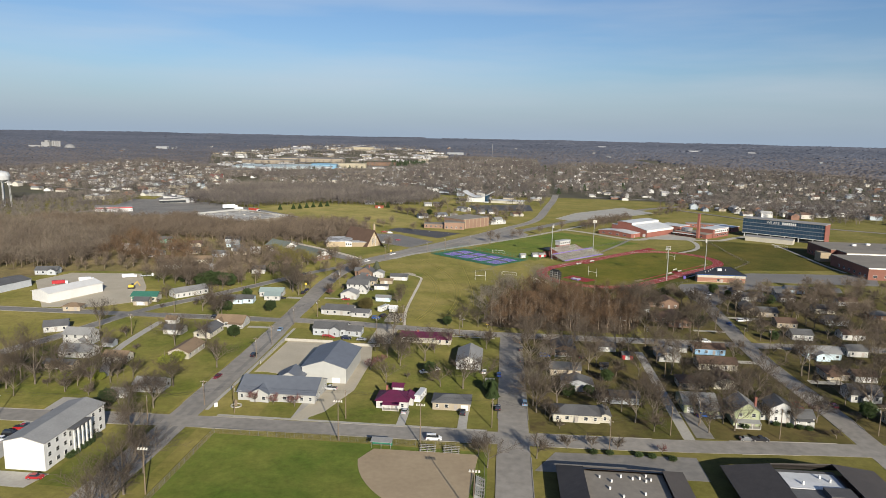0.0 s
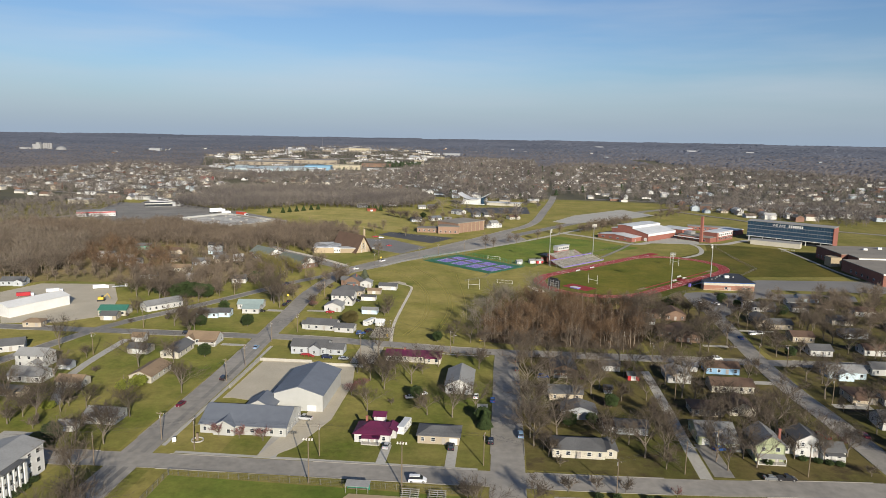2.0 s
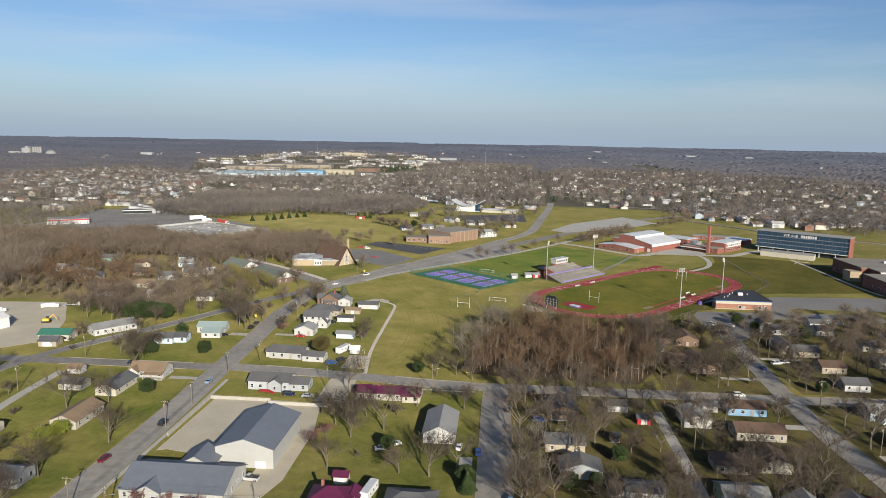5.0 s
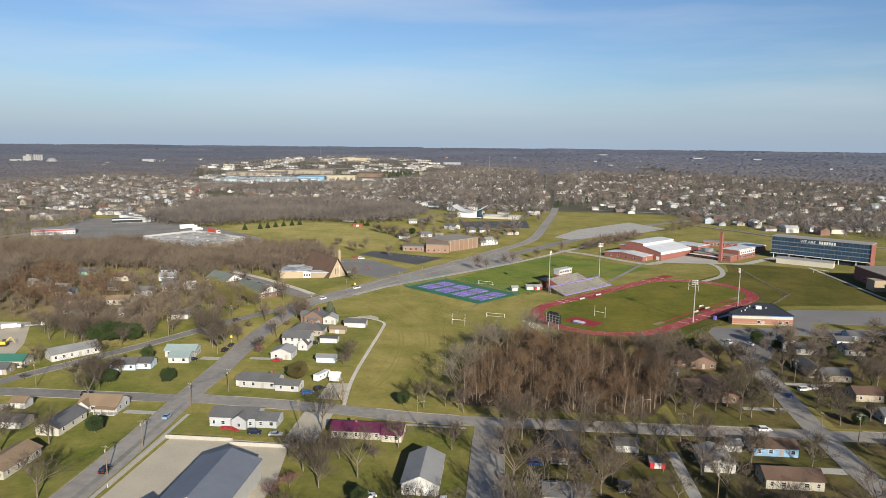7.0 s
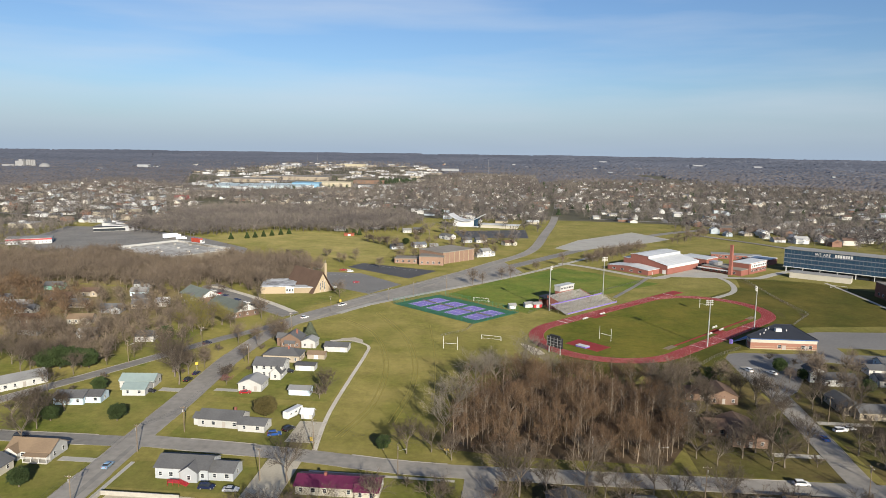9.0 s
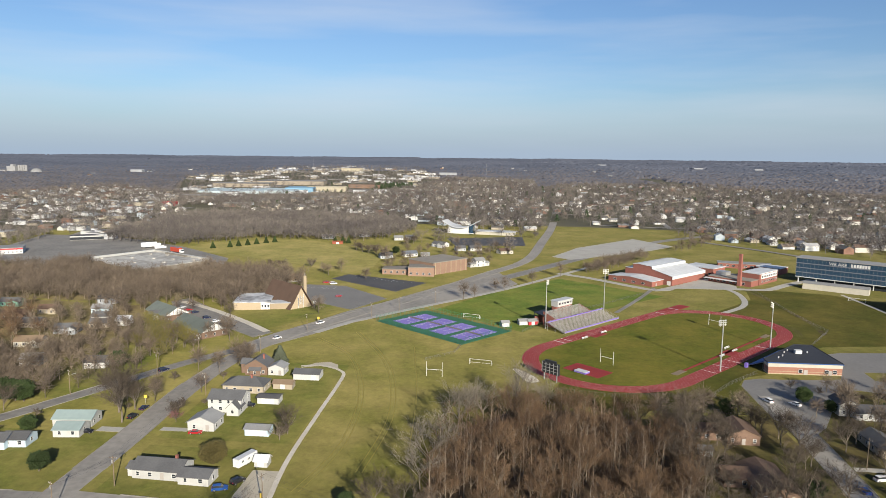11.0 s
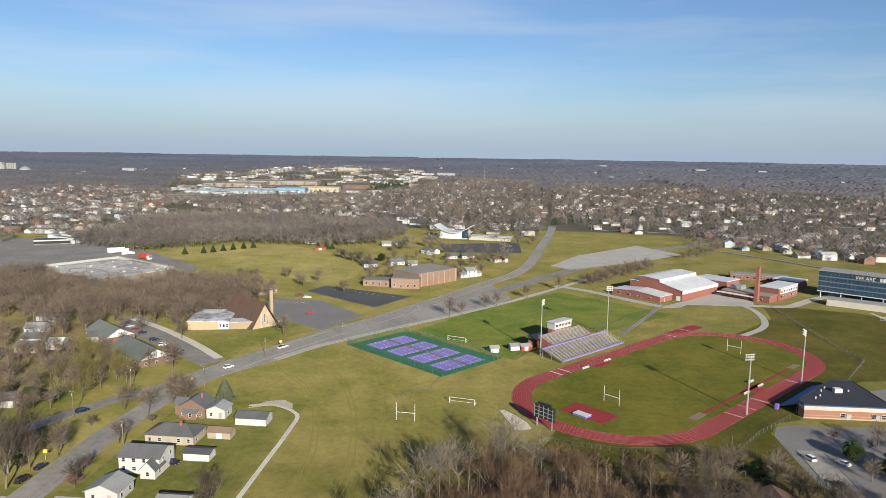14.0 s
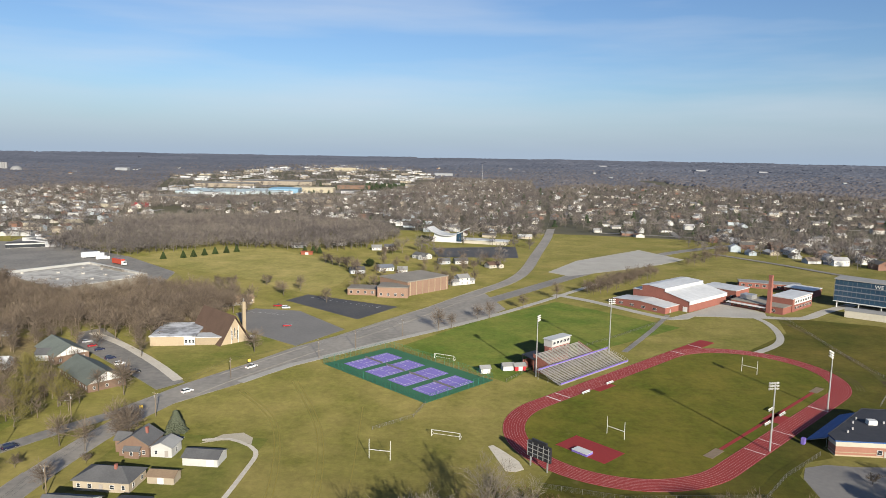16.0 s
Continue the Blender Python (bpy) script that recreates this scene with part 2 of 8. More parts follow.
ALU = mat("aluminium_plank", (0.42, 0.395, 0.355), (0.34, 0.32, 0.29), 1.0, 0.1, 0.6, metal=0.2)
PURPLE = mat("purple_paint", (0.20, 0.15, 0.46), (0.17, 0.12, 0.40), 1.0, 0.2, 0.6)
REDP = mat("red_paint", (0.42, 0.03, 0.04), (0.34, 0.025, 0.03), 1.0, 0.2, 0.5)
BLUEP = mat("blue_paint", (0.035, 0.105, 0.30), (0.03, 0.085, 0.25), 1.0, 0.2, 0.5)
GREENP = mat("green_paint", (0.03, 0.18, 0.12), (0.025, 0.15, 0.10), 1.0, 0.2, 0.6)
BLACKP = mat("black_paint", (0.022, 0.022, 0.026), (0.032, 0.032, 0.036), 1.0, 0.2, 0.5)
WOODP = mat("weathered_wood", (0.200, 0.155, 0.110), (0.150, 0.115, 0.085), 2.0, 0.3, 0.9)
BARK = mat("bare_bark", (0.190, 0.158, 0.124), (0.105, 0.086, 0.068), 1.5, 0.3, 0.95)
TWIG = mat("bare_twigs", (0.108, 0.084, 0.062), (0.066, 0.052, 0.040), 3.0, 0.3, 0.95, vary=0.3)
REDTWIG = mat("budding_red_twigs", (0.180, 0.085, 0.080), (0.140, 0.068, 0.064), 3.0, 0.3, 0.95, vary=0.15)
PALETWIG = mat("pale_twigs", (0.215, 0.185, 0.146), (0.150, 0.128, 0.102), 3.0, 0.3, 0.95, vary=0.15)
NEEDLE = mat("evergreen_needles", (0.046, 0.070, 0.021), (0.030, 0.048, 0.015), 1.2, 0.3, 0.9, vary=0.2)
YLEAF = mat("yellow_green_leaves", (0.190, 0.205, 0.030), (0.145, 0.165, 0.026), 2.0, 0.3, 0.9, vary=0.1)
BRLEAF = mat("dry_brown_leaves", (0.112, 0.090, 0.030), (0.078, 0.066, 0.024), 2.0, 0.3, 0.9, vary=0.1)
PAINT = mat("car_paint", (0.92, 0.92, 0.92), (0.88, 0.88, 0.88), 0.5, 0.2, 0.25, tint=True, vary=0, spec=0.6)
TYRE = mat("tyre_rubber", (0.025, 0.025, 0.026), (0.035, 0.034, 0.034), 2.0, 0.3, 0.9)
CHROME = mat("wheel_rim", (0.55, 0.55, 0.56), (0.45, 0.45, 0.46), 2.0, 0.3, 0.35, metal=0.8)
LAMP = mat("lamp_lens", (0.75, 0.72, 0.66), (0.68, 0.66, 0.60), 2.0, 0.3, 0.2)
FARWOOD = mat("far_bare_woods", (0.116, 0.106, 0.056), (0.080, 0.072, 0.052), 0.03, 0.004, 0.95, where="World", vary=0.22)
# outermost land, with the blue of distance haze mixed into its colour
HAZELAND = mat("haze_tinted_woodland", (0.105, 0.116, 0.150), (0.130, 0.136, 0.164), 0.004, 0.0012, 0.95, where="World", vary=0)


# ---- building kit ----
class Mesh:
    """Collects boxes, slabs and tubes for one mesh."""

    def __init__(self):
        self.v, self.f, self.m = [], [], []

    def poly(self, pts, mi=0):
        k = len(self.v)
        self.v += [tuple(p) for p in pts]
        self.f.append(tuple(range(k, k + len(pts))))
        self.m.append(mi)

    def solid(self, lower, upper, mi=0):
        """A closed body between two rings with as many points."""
        k, n = len(self.v), len(lower)
        self.v += [tuple(p) for p in lower] + [tuple(p) for p in upper]
        self.f += [tuple(range(k + n - 1, k - 1, -1)), tuple(range(k + n, k + 2 * n))]
        self.f += [(k + i, k + (i + 1) % n, k + n + (i + 1) % n, k + n + i) for i in range(n)]
        self.m += [mi] * (n + 2)

    def box(self, x0, x1, y0, y1, z0, z1, mi=0):
        self.solid([(x0, y0, z0), (x1, y0, z0), (x1, y1, z0), (x0, y1, z0)], [(x0, y0, z1), (x1, y0, z1), (x1, y1, z1), (x0, y1, z1)], mi)

    def slab(self, pts, thick, mi=0):
        self.solid([(x, y, z - thick) for x, y, z in pts], pts, mi)

    def tube(self, a, b, r0, r1, n=5, mi=0):
        a, b = Vector(a), Vector(b)
        d = (b - a).normalized()
        u = d.orthogonal().normalized()
        w = d.cross(u)
        ring = [(math.cos(6.2832 * i / n), math.sin(6.2832 * i / n)) for i in range(n)]
        self.solid([a + r0 * (c * u + s * w) for c, s in ring], [b + r1 * (c * u + s * w) for c, s in ring], mi)

    def done(self, name, *mats):
        me = bpy.data.meshes.new(name)
        me.from_pydata(self.v, [], self.f)
        for x in mats:
            me.materials.append(x)
        if len(mats) > 1:
            me.polygons.foreach_set("material_index", self.m)
        me.update()
        return me


def part(name, mesh, parent, label="", *mats, m=None):
    me = mesh.done(name, *mats) if isinstance(mesh, Mesh) else mesh
    ob = new(name, me)
    ob.parent = parent
    if m is not None:
        ob.matrix_basis = m
    return tagged(ob, label)


def thing(name, label, category, m, group="", kind="", data=None):
    ob = new(name, data)
    ob.matrix_basis = m
    return tagged(ob, label, category, group, kind)


def height(x, y):
    """The lie of the land: level near the town, rising slowly into the far hills."""
    d = math.hypot(x - 10, y - 140)
    return 67.0 * max(0.0, (d - 1000) / 3850) ** 2


ROADS, FEET = [], []


def sheet(name, pts, material, label, category, lift=0.03, thick=0.3):
    """A flat piece of the setting laid on the ground."""
    b = Mesh()
    b.slab([(x, y, height(x, y) + lift) for x, y in pts], thick)
    return thing(name, label, category, Matrix(), kind="structure", data=b.done(name, material))


def smooth(pts, step=8.0):
    """Points along a curve that glides through the given ones."""
    out = []
    for i in range(len(pts) - 1):
        p0, p1, p2, p3 = (Vector(pts[max(0, min(len(pts) - 1, j))]) for j in (i - 1, i, i + 1, i + 2))
        n = max(1, int((p2 - p1).length / step))
        for k in range(n):
            t = k / n
            out.append(0.5 * (2 * p1 + (p2 - p0) * t + (2 * p0 - 5 * p1 + 4 * p2 - p3) * t * t + (3 * p1 - p0 - 3 * p2 + p3) * t ** 3))
    return out + [Vector(pts[-1])]


def offset(line, d):
    out = []
    for i, p in enumerate(line):
        t = (line[min(i + 1, len(line) - 1)] - line[max(i - 1, 0)]).normalized()
        out.append(p + d * Vector((t.y, -t.x)))
    return out


def ribbon(line, half, z, thick=0.25, shift=0.0, mesh=None):
    """A strip of ground with a thickness along a line."""
    b = mesh or Mesh()
    lo, hi = offset(line, shift - half), offset(line, shift + half)
    k = len(b.v)
    for l, r in zip(lo, hi):
        zl = height(l.x, l.y) + z
        b.v += [(l.x, l.y, zl), (r.x, r.y, zl), (l.x, l.y, zl - thick), (r.x, r.y, zl - thick)]
    for i in range(len(line) - 1):
        a, c = k + 4 * i, k + 4 * i + 4
        b.f += [(a, a + 1, c + 1, c), (a + 1, a + 3, c + 3, c + 1), (a, c, c + 2, a + 2)]
        b.m += [0] * 3
    return b


def road(name, pts, half, material, label, lift, kerb=True, step=10.0, gaps=()):
    line = smooth(pts, step)
    ROADS.append((line, half))
    ob = thing(name, label, "road", Matrix(), kind="structure", data=ribbon(line, half, lift).done(name, material))
    if kerb:
        b = Mesh()
        for s in (-1, 1):
            run = []
            for p in offset(line, s * (half + 0.12)):
                if any(x0 < p.x < x1 and y0 < p.y < y1 for x0, x1, y0, y1 in gaps):
                    if len(run) > 1:
                        ribbon(run, 0.13, lift + 0.13, mesh=b)
                    run = []
                else:
                    run.append(p)
            if len(run) > 1:
                ribbon(run, 0.13, lift + 0.13, mesh=b)
        thing("kerb", "pale concrete kerb along the road", "kerb", Matrix(), kind="structure", data=b.done("kerb", KERB))
    return ob

# ---- land ----
b = Mesh()
rings = [0, 60, 130, 210, 300, 400, 520, 660, 820, 1000, 1250, 1550, 1900, 2300, 2700, 3100, 3500, 3900, 4300, 4600, 4850]
NS = 96
for r in rings:
    for i in range(NS):
        a = 2 * math.pi * i / NS
        x, y = 10 + r * math.sin(a), 140 + r * math.cos(a)
        b.v.append((x, y, height(x, y)))
for j in range(len(rings) - 1):
    for i in range(NS):
        k, n = j * NS + i, j * NS + (i + 1) % NS
        b.f.append((k, k + NS, n + NS, n))
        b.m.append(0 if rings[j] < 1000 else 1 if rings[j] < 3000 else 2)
thing("ground", "olive and brown winter ground reaching the horizon, outermost rings haze-tinted", "ground", Matrix(), kind="structure", data=b.done("ground", GROUND, FARWOOD, HAZELAND))

PRACT = turf("practice_turf", (0.054, 0.088, 0.013), (0.090, 0.090, 0.022), lean=0.56, worn=0.72)
# turf for the eastern side, its weaker sunlight put into a darker colour
SHADETURF = turf("shaded_school_turf", (0.036, 0.043, 0.005), (0.066, 0.053, 0.012), lean=0.51, worn=0.64)
# the playing fields and lawns
sheet("practice_field", [(-28, 606), (26, 556), (46, 592), (78, 618), (128, 668), (60, 728), (10, 668)], PRACT, "green practice field beside the stadium", "field", 0.02)
sheet("school_lawn", [(150, 622), (186, 664), (196, 706), (250, 690), (300, 640), (262, 560), (182, 546), (186, 590)], SHADETURF, "green school lawn sloping by the track, darkened for shade", "lawn", 0.015)
sheet("track_verge", [(30, 445), (117, 443), (118, 480), (124, 490), (135, 495), (135, 503), (160, 530), (182, 546), (186, 590), (152, 616), (101, 560), (50, 500)], SHADETURF, "winter turf round the running track, darkened for shade", "verge", 0.012)
sheet("ball_field", [(-93, 100), (-3, 100), (-3, 216), (-93, 218)], PRACT, "mown green outfield of a small ball park", "field", 0.03)
sheet("hill_field", [(-315, 841), (-300, 899), (-212, 939), (-152, 892), (-100, 809), (-98, 760), (-114, 726), (-184, 780), (-225, 799)], MEADOW, "broad olive grass field below the woods", "field", 0.02)
sheet("church_lawn", [(-150, 580), (-118, 545), (-84, 596), (-106, 618), (-134, 604)], LAWN, "green church lawn beside the road", "lawn", 0.02)
for x0, x1, y0, y1 in ((-84, -0.5, 232.2, 282), (-50, -0.5, 282, 340.6), (-103, -52, 324, 341), (-103, -60, 354, 392), (10.6, 61.2, 233.6, 340.8), (65.6, 117.4, 235.5, 341.4), (124.5, 260, 240, 343), (72, 117, 352, 442),
                       (127, 240, 354, 476), (-206, -116, 232, 346), (-195, -118, 358, 400), (-104, -56, 398, 486), (-128, -100, 180, 220), (-290, -190, 410, 560), (-180, -150, 430, 520)):
    sheet("lawn", [(x0, y0), (x1, y0), (x1, y1), (x0, y1)], SHADELITTER if x0 > 10 else LAWN, "patchy winter lawn round the houses", "lawn", 0.012)

# dirt infield with a rounded edge
b = Mesh()
pts = [(-6, 214), (-39, 214)] + [(-6 - 37 * math.cos(a), 212 - 37 * math.sin(a)) for a in np.linspace(0.15, 1.5, 14)]
b.slab([(x, y, 0.06) for x, y in reversed(pts)], 0.2)
thing("dirt_infield", "tan dirt infield of the ball park", "infield", Matrix(), kind="structure", data=b.done("dirt_infield", DIRT))

# ---- roads ----
JUNCTIONS = ((-117, -101, 216, 240), (-124, -100, 340, 366), (-2, 12, 216, 240), (-3, 13, 338, 356), (112, 128, 220, 246), (112, 128, 336, 360), (58, 70, 222, 240), (-50, -60, 0, 0), (-62, -46, 340, 358),
             (-145, -100, 460, 540), (-216, -190, 340, 366), (-72, -56, 220, 240), (-100, -60, 600, 640))
road("main_road", [(-108.5, -400), (-109, 60), (-109.2, 150), (-109.5, 230), (-110, 300), (-112, 350), (-113.5, 396), (-116, 452), (-112, 500), (-100, 537), (-86, 566), (-70, 597), (-46, 640), (-22, 690), (2, 742), (28, 795), (43, 851), (57.7, 956), (78, 1105), (96, 1286), (110, 1450)], 5.0, ROADM,
     "worn pale grey main road curving past the school", 0.05, gaps=JUNCTIONS)
road("fork_road", [(-420, -60), (-250, 200), (-228, 260), (-211, 304), (-197, 358), (-180, 389), (-163, 420), (-150, 446), (-133, 480), (-112, 512)], 3.6, ASPHALT, "narrow grey side road joining the main road", 0.045, gaps=JUNCTIONS)
road("street_south", [(-500, 220), (-260, 222), (-170, 223), (-108, 226), (0, 227), (60, 229), (112, 233), (260, 240), (500, 250)], 4.6, ROADM, "pale grey residential street with kerbs", 0.055, gaps=JUNCTIONS)
road("street_west", [(-300, 352), (-205, 353), (-112, 354)], 4.0, ASPHALT, "grey residential street", 0.04, gaps=JUNCTIONS)
road("street_middle", [(-112, 355.5), (-60, 351.5), (-18, 346), (18, 345.5), (70, 346), (118, 347), (260, 350)], 4.4, ROADM, "pale grey street along the edge of the wood", 0.055, gaps=JUNCTIONS)
road("street_centre", [(5, -400), (5, 80), (5, 230), (5, 347)], 5.2, ROADM, "pale grey street with tree shadows across it", 0.06, gaps=JUNCTIONS)
road("street_east", [(123.5, -400), (123, 80), (122.3, 250), (119, 310), (119, 350), (122, 400), (125.5, 466)], 4.3, ROADM, "pale grey residential street", 0.06, gaps=JUNCTIONS)
road("alley", [(63.3, 234), (63.4, 261), (64, 294), (64, 328)], 1.9, CONC, "pale concrete lane between the gardens", 0.04, kerb=False)
road("side_lane", [(-175, 341), (-174, 318), (-171.5, 294), (-165, 276), (-158, 262)], 1.9, CONC, "pale concrete lane behind the gardens", 0.04, kerb=False)
road("gravel_lane", [(-50, 353), (-53.5, 385), (-54.5, 425), (-55, 460), (-57, 476), (-69, 484), (-78, 482)], 0.8, LIMESTONE, "pale gravel lane round the back gardens", 0.04, kerb=False, step=4)
road("school_path", [(153, 619), (172, 640), (181, 662), (184, 690), (178, 712)], 2.0, CONC, "pale curving concrete path", 0.061, kerb=False, step=4)
road("roadside_walk", [(-88, 541), (-74, 567), (-62, 582), (-36, 614), (-13, 641), (14, 675), (40, 712), (78, 770), (96, 800)], 2.2, CONC, "wide pale concrete walk beside the road", 0.053, kerb=False)
road("school_drive", [(60, 752), (82, 736), (126.7, 690), (143, 702), (172, 703), (192, 703), (212, 704), (236, 728), (265, 753)], 3.4, CONC, "pale concrete school drive", 0.057, kerb=False)
road("school_avenue", [(-34, 650), (0, 702), (28, 744), (60, 796), (95, 850), (193, 985), (300, 1080)], 6.0, ASPHALT, "grey avenue behind the school", 0.045, kerb=False)
road("stand_path", [(86, 612), (110, 660), (128, 700)], 1.5, ASPHALT, "narrow grey path above the stand", 0.041, kerb=False)
road("west_highway", [(-640, 500), (-570, 610), (-520, 706), (-472, 855), (-505, 1020), (-527, 1128), (-535, 1298), (-545, 1480), (-560, 1700)], 7.0, ASPHALT, "wide grey highway beside the shopping centre", 0.06, kerb=False, step=20)
for pts in ([(240, 990), (286, 925), (330, 860), (420, 800), (560, 760)], [(150, 1160), (290, 1130), (470, 1090), (700, 1060)], [(100, 1330), (330, 1300), (620, 1270)], [(330, 935), (400, 1120), (450, 1400), (470, 1800)], [(110, 1560), (330, 1540), (620, 1500)], [(240, 1130), (262, 1400), (270, 1800)], [(-60, 1195), (-200, 1260), (-420, 1290)], [(-470, 1010), (-700, 1060), (-900, 1180)], [(-520, 1150), (-760, 1260), (-980, 1420)]):
    road("town_street", pts, 3.6, ASPHALT, "grey street through the far town", 0.5, kerb=False, step=25)
for k, pts in enumerate(([(-98, 232.4), (-66, 232.2), (-4, 232)], [(-103.6, 236), (-103.4, 290), (-104, 340)], [(-48, 340.3), (-3, 339)])):
    road("pavement", pts, 0.7, CONC, "narrow pale concrete pavement", 0.035, kerb=False)

for pts in ([(-107.6, 205), (-107.8, 250), (-108.2, 300)], [(-111.5, 205), (-111.7, 250)], [(-108.4, 300), (-110.4, 360)]):
    road("worn_lane", pts, 0.9, ASPHALT, "darker worn wheel lane on the road", 0.054, kerb=False)
    ROADS.pop()

# ---- lots ----
sheet("wide_road", [(-110, 503), (-88, 538), (-75, 565), (-63, 581), (-37, 613), (-14, 640), (13, 674), (26, 700), (10, 752), (-30, 688), (-50, 650), (-66, 619), (-81, 596), (-95, 565), (-110, 536), (-122, 505)], ROADM, "wide worn grey road past the courts", "road", 0.047)
sheet("school_apron", [(127, 692), (146, 711), (178, 746), (193, 716), (190, 704), (172, 701), (143, 701)], CONC, "pale concrete apron before the gymnasium", "forecourt", 0.045)
sheet("shop_yard", [(-101, 276), (-100.5, 322), (-60, 320), (-56, 296), (-56, 262), (-62, 240), (-68, 232), (-72, 232), (-66, 262), (-66, 270), (-98, 277)], GRAVEL, "pale gravel yard of the shop", "yard", 0.045)
sheet("east_lot", [(126, 425), (117.7, 440), (117.7, 454), (118.2, 478), (122, 486), (130, 489.2), (139, 488.7), (153, 490), (166, 492), (172, 505), (172, 530), (186, 536), (280, 546), (262, 505), (181.5, 504), (180.7, 492), (203, 493), (230, 493), (225, 478), (178, 474), (165, 478), (150, 462), (134, 434)], MIDLOT, "grey school parking lot", "parking lot", 0.05)
sheet("church_lot", [(-138, 661), (-131, 676), (-102, 674), (-64, 634), (-81, 598), (-115, 621)], MIDLOT, "grey church parking lot", "parking lot", 0.04)
sheet("dark_lot", [(-120, 702), (-111, 723), (-43.5, 695), (-62, 658)], DARKLOT, "freshly paved dark parking lot", "parking lot", 0.04)
sheet("flats_lot", [(-203, 606), (-196, 617), (-123, 548), (-111, 538), (-118, 527), (-141, 546), (-190, 584)], ASPHALT, "grey parking lot behind the flats", "parking lot", 0.04)
sheet("avenue_lot", [(62, 847), (93, 916), (168, 1006), (200, 944), (170, 908), (128, 870), (78, 830)], CONC, "large empty pale parking lot", "parking lot", 0.06)
sheet("chapel_lot", [(-51.6, 975), (37, 1005), (38.5, 922), (-38, 914)], DARKLOT, "dark church parking lot beside the road north", "parking lot", 0.045)
FEET += [(0, 960, 36), (-20, 935, 24), (20, 940, 26), (-38, 1036, 34), (10, 1040, 30), (30, 1036, 26)]
sheet("mall_lot", [(-360, 700), (-480, 780), (-520, 930), (-438, 932), (-317, 858), (-240, 790), (-226, 742), (-270, 700)], ASPHALT, "wide pale shopping centre parking lot", "parking lot", 0.04)
sheet("dusty_yard", [(-252, 358), (-224, 363), (-207, 380), (-222, 414), (-246, 452), (-292, 446), (-300, 420)], GRAVEL, "pale gravel contractor's yard", "yard", 0.04)
sheet("flats_walk", [(-158, 178), (-130, 178), (-128, 186), (-148, 186), (-150, 240), (-160, 240)], CONC, "concrete parking area beside the flats", "parking lot", 0.04)
sheet("south_court", [(11, 206), (62, 206), (62, 221), (18, 219)], ASPHALT, "grey forecourt with parking bays", "forecourt", 0.04)
for k, (x0, x1, y0, y1, m) in enumerate(((-72, -66, 232, 262, CONC), (-35, -32, 232, 245, CONC), (-6, -2, 275, 283, CONC), (-63, -52, 322, 350, GRAVEL), (66, 72, 236, 258, ASPHALT), (-62, -52, 360, 378, GRAVEL), (103, 118, 318, 322, CONC),
                                         (100, 116, 368, 371, CONC), (127, 146, 398, 401, CONC), (128, 142, 296, 300, CONC), (-128, -116, 338, 341, CONC), (-106, -96, 404, 407, CONC), (-14, -10.8, 232, 247, CONC), (-128, -118, 401, 405, CONC))):
    sheet("driveway", [(x0, y0), (x1, y0), (x1, y1), (x0, y1)], m, "pale driveway to a house", "driveway", 0.038)

FEET += [(-226, 378, 14), (-232, 398, 16), (-240, 420, 18), (-256, 438, 16), (-276, 432, 14), (-246, 368, 16), (-262, 400, 18), (-300, 745, 34), (-262, 722, 34), (-285, 735, 40), (-151, 536, 15), (-160, 543, 10), (-190, 562, 14), (-140, 546, 8), (-160, 562, 10), (-175, 575, 10), (-190, 590, 10)]

# ---- stadium ----
FC, FA = Vector((101.5, 544.5)), radians(41.9)
FU, FV = Vector((math.sin(FA), math.cos(FA))), Vector((math.cos(FA), -math.sin(FA)))


def fld(a, c, z=0.0):
    """A place from metres along and across the stadium."""
    p = FC + a * FU + c * FV
    return (p.x, p.y, z)


def oval(half, r, n=28):
    pts = []
    for e, s in ((1, 0), (-1, math.pi)):
        for k in range(n + 1):
            t = s + math.pi * k / n
            pts.append((e * half + r * math.sin(t), r * math.cos(t)))
    return pts


HALF, RIN, ROUT = 52.0, 34.2, 42.3


def ring(r0, r1, z, thick):
    b = Mesh()
    p, q = oval(HALF, r0), oval(HALF, r1)
    n = len(p)
    k = len(b.v)
    for (a, c), (d, e) in zip(p, q):
        b.v += [fld(a, c, z), fld(d, e, z), fld(a, c, z - thick), fld(d, e, z - thick)]
    for i in range(n):
        u, w = k + 4 * i, k + 4 * ((i + 1) % n)
        b.f += [(u, u + 1, w + 1, w), (u + 1, u + 3, w + 3, w + 1), (u, w, w + 2, u + 2)]
        b.m += [0] * 3
    return b


LANE = mat("worn_lane_paint", (0.56, 0.38, 0.36), (0.42, 0.22, 0.21), 1.0, 0.1, 0.8, where="World", vary=0)
track = thing("running_track", "red running track with white lane lines", "running track", Matrix(), kind="structure", data=ring(RIN, ROUT, 0.08, 0.3).done("running_track", TRACK))
for k in range(9):
    r = RIN + 0.25 + k * (ROUT - RIN - 0.5) / 8
    part("lane_line", ring(r - 0.03, r + 0.03, 0.095, 0.02), track, "", LANE)
bb = Mesh()
for a0, a1, c0, c1 in ((52, 93, -42.3, -34.4), (-77, -65, -9.9, 9.9), (-20, -8, -34.2, -30.6), (-38, 50, 29.0, 30.4), (2, 12, 27.6, 34.2)):
    bb.slab([fld(a0, c0, 0.075), fld(a0, c1, 0.075), fld(a1, c1, 0.075), fld(a1, c0, 0.075)], 0.2)
part("runway", bb, track, "red rubber runways and jump pad", TRACK)
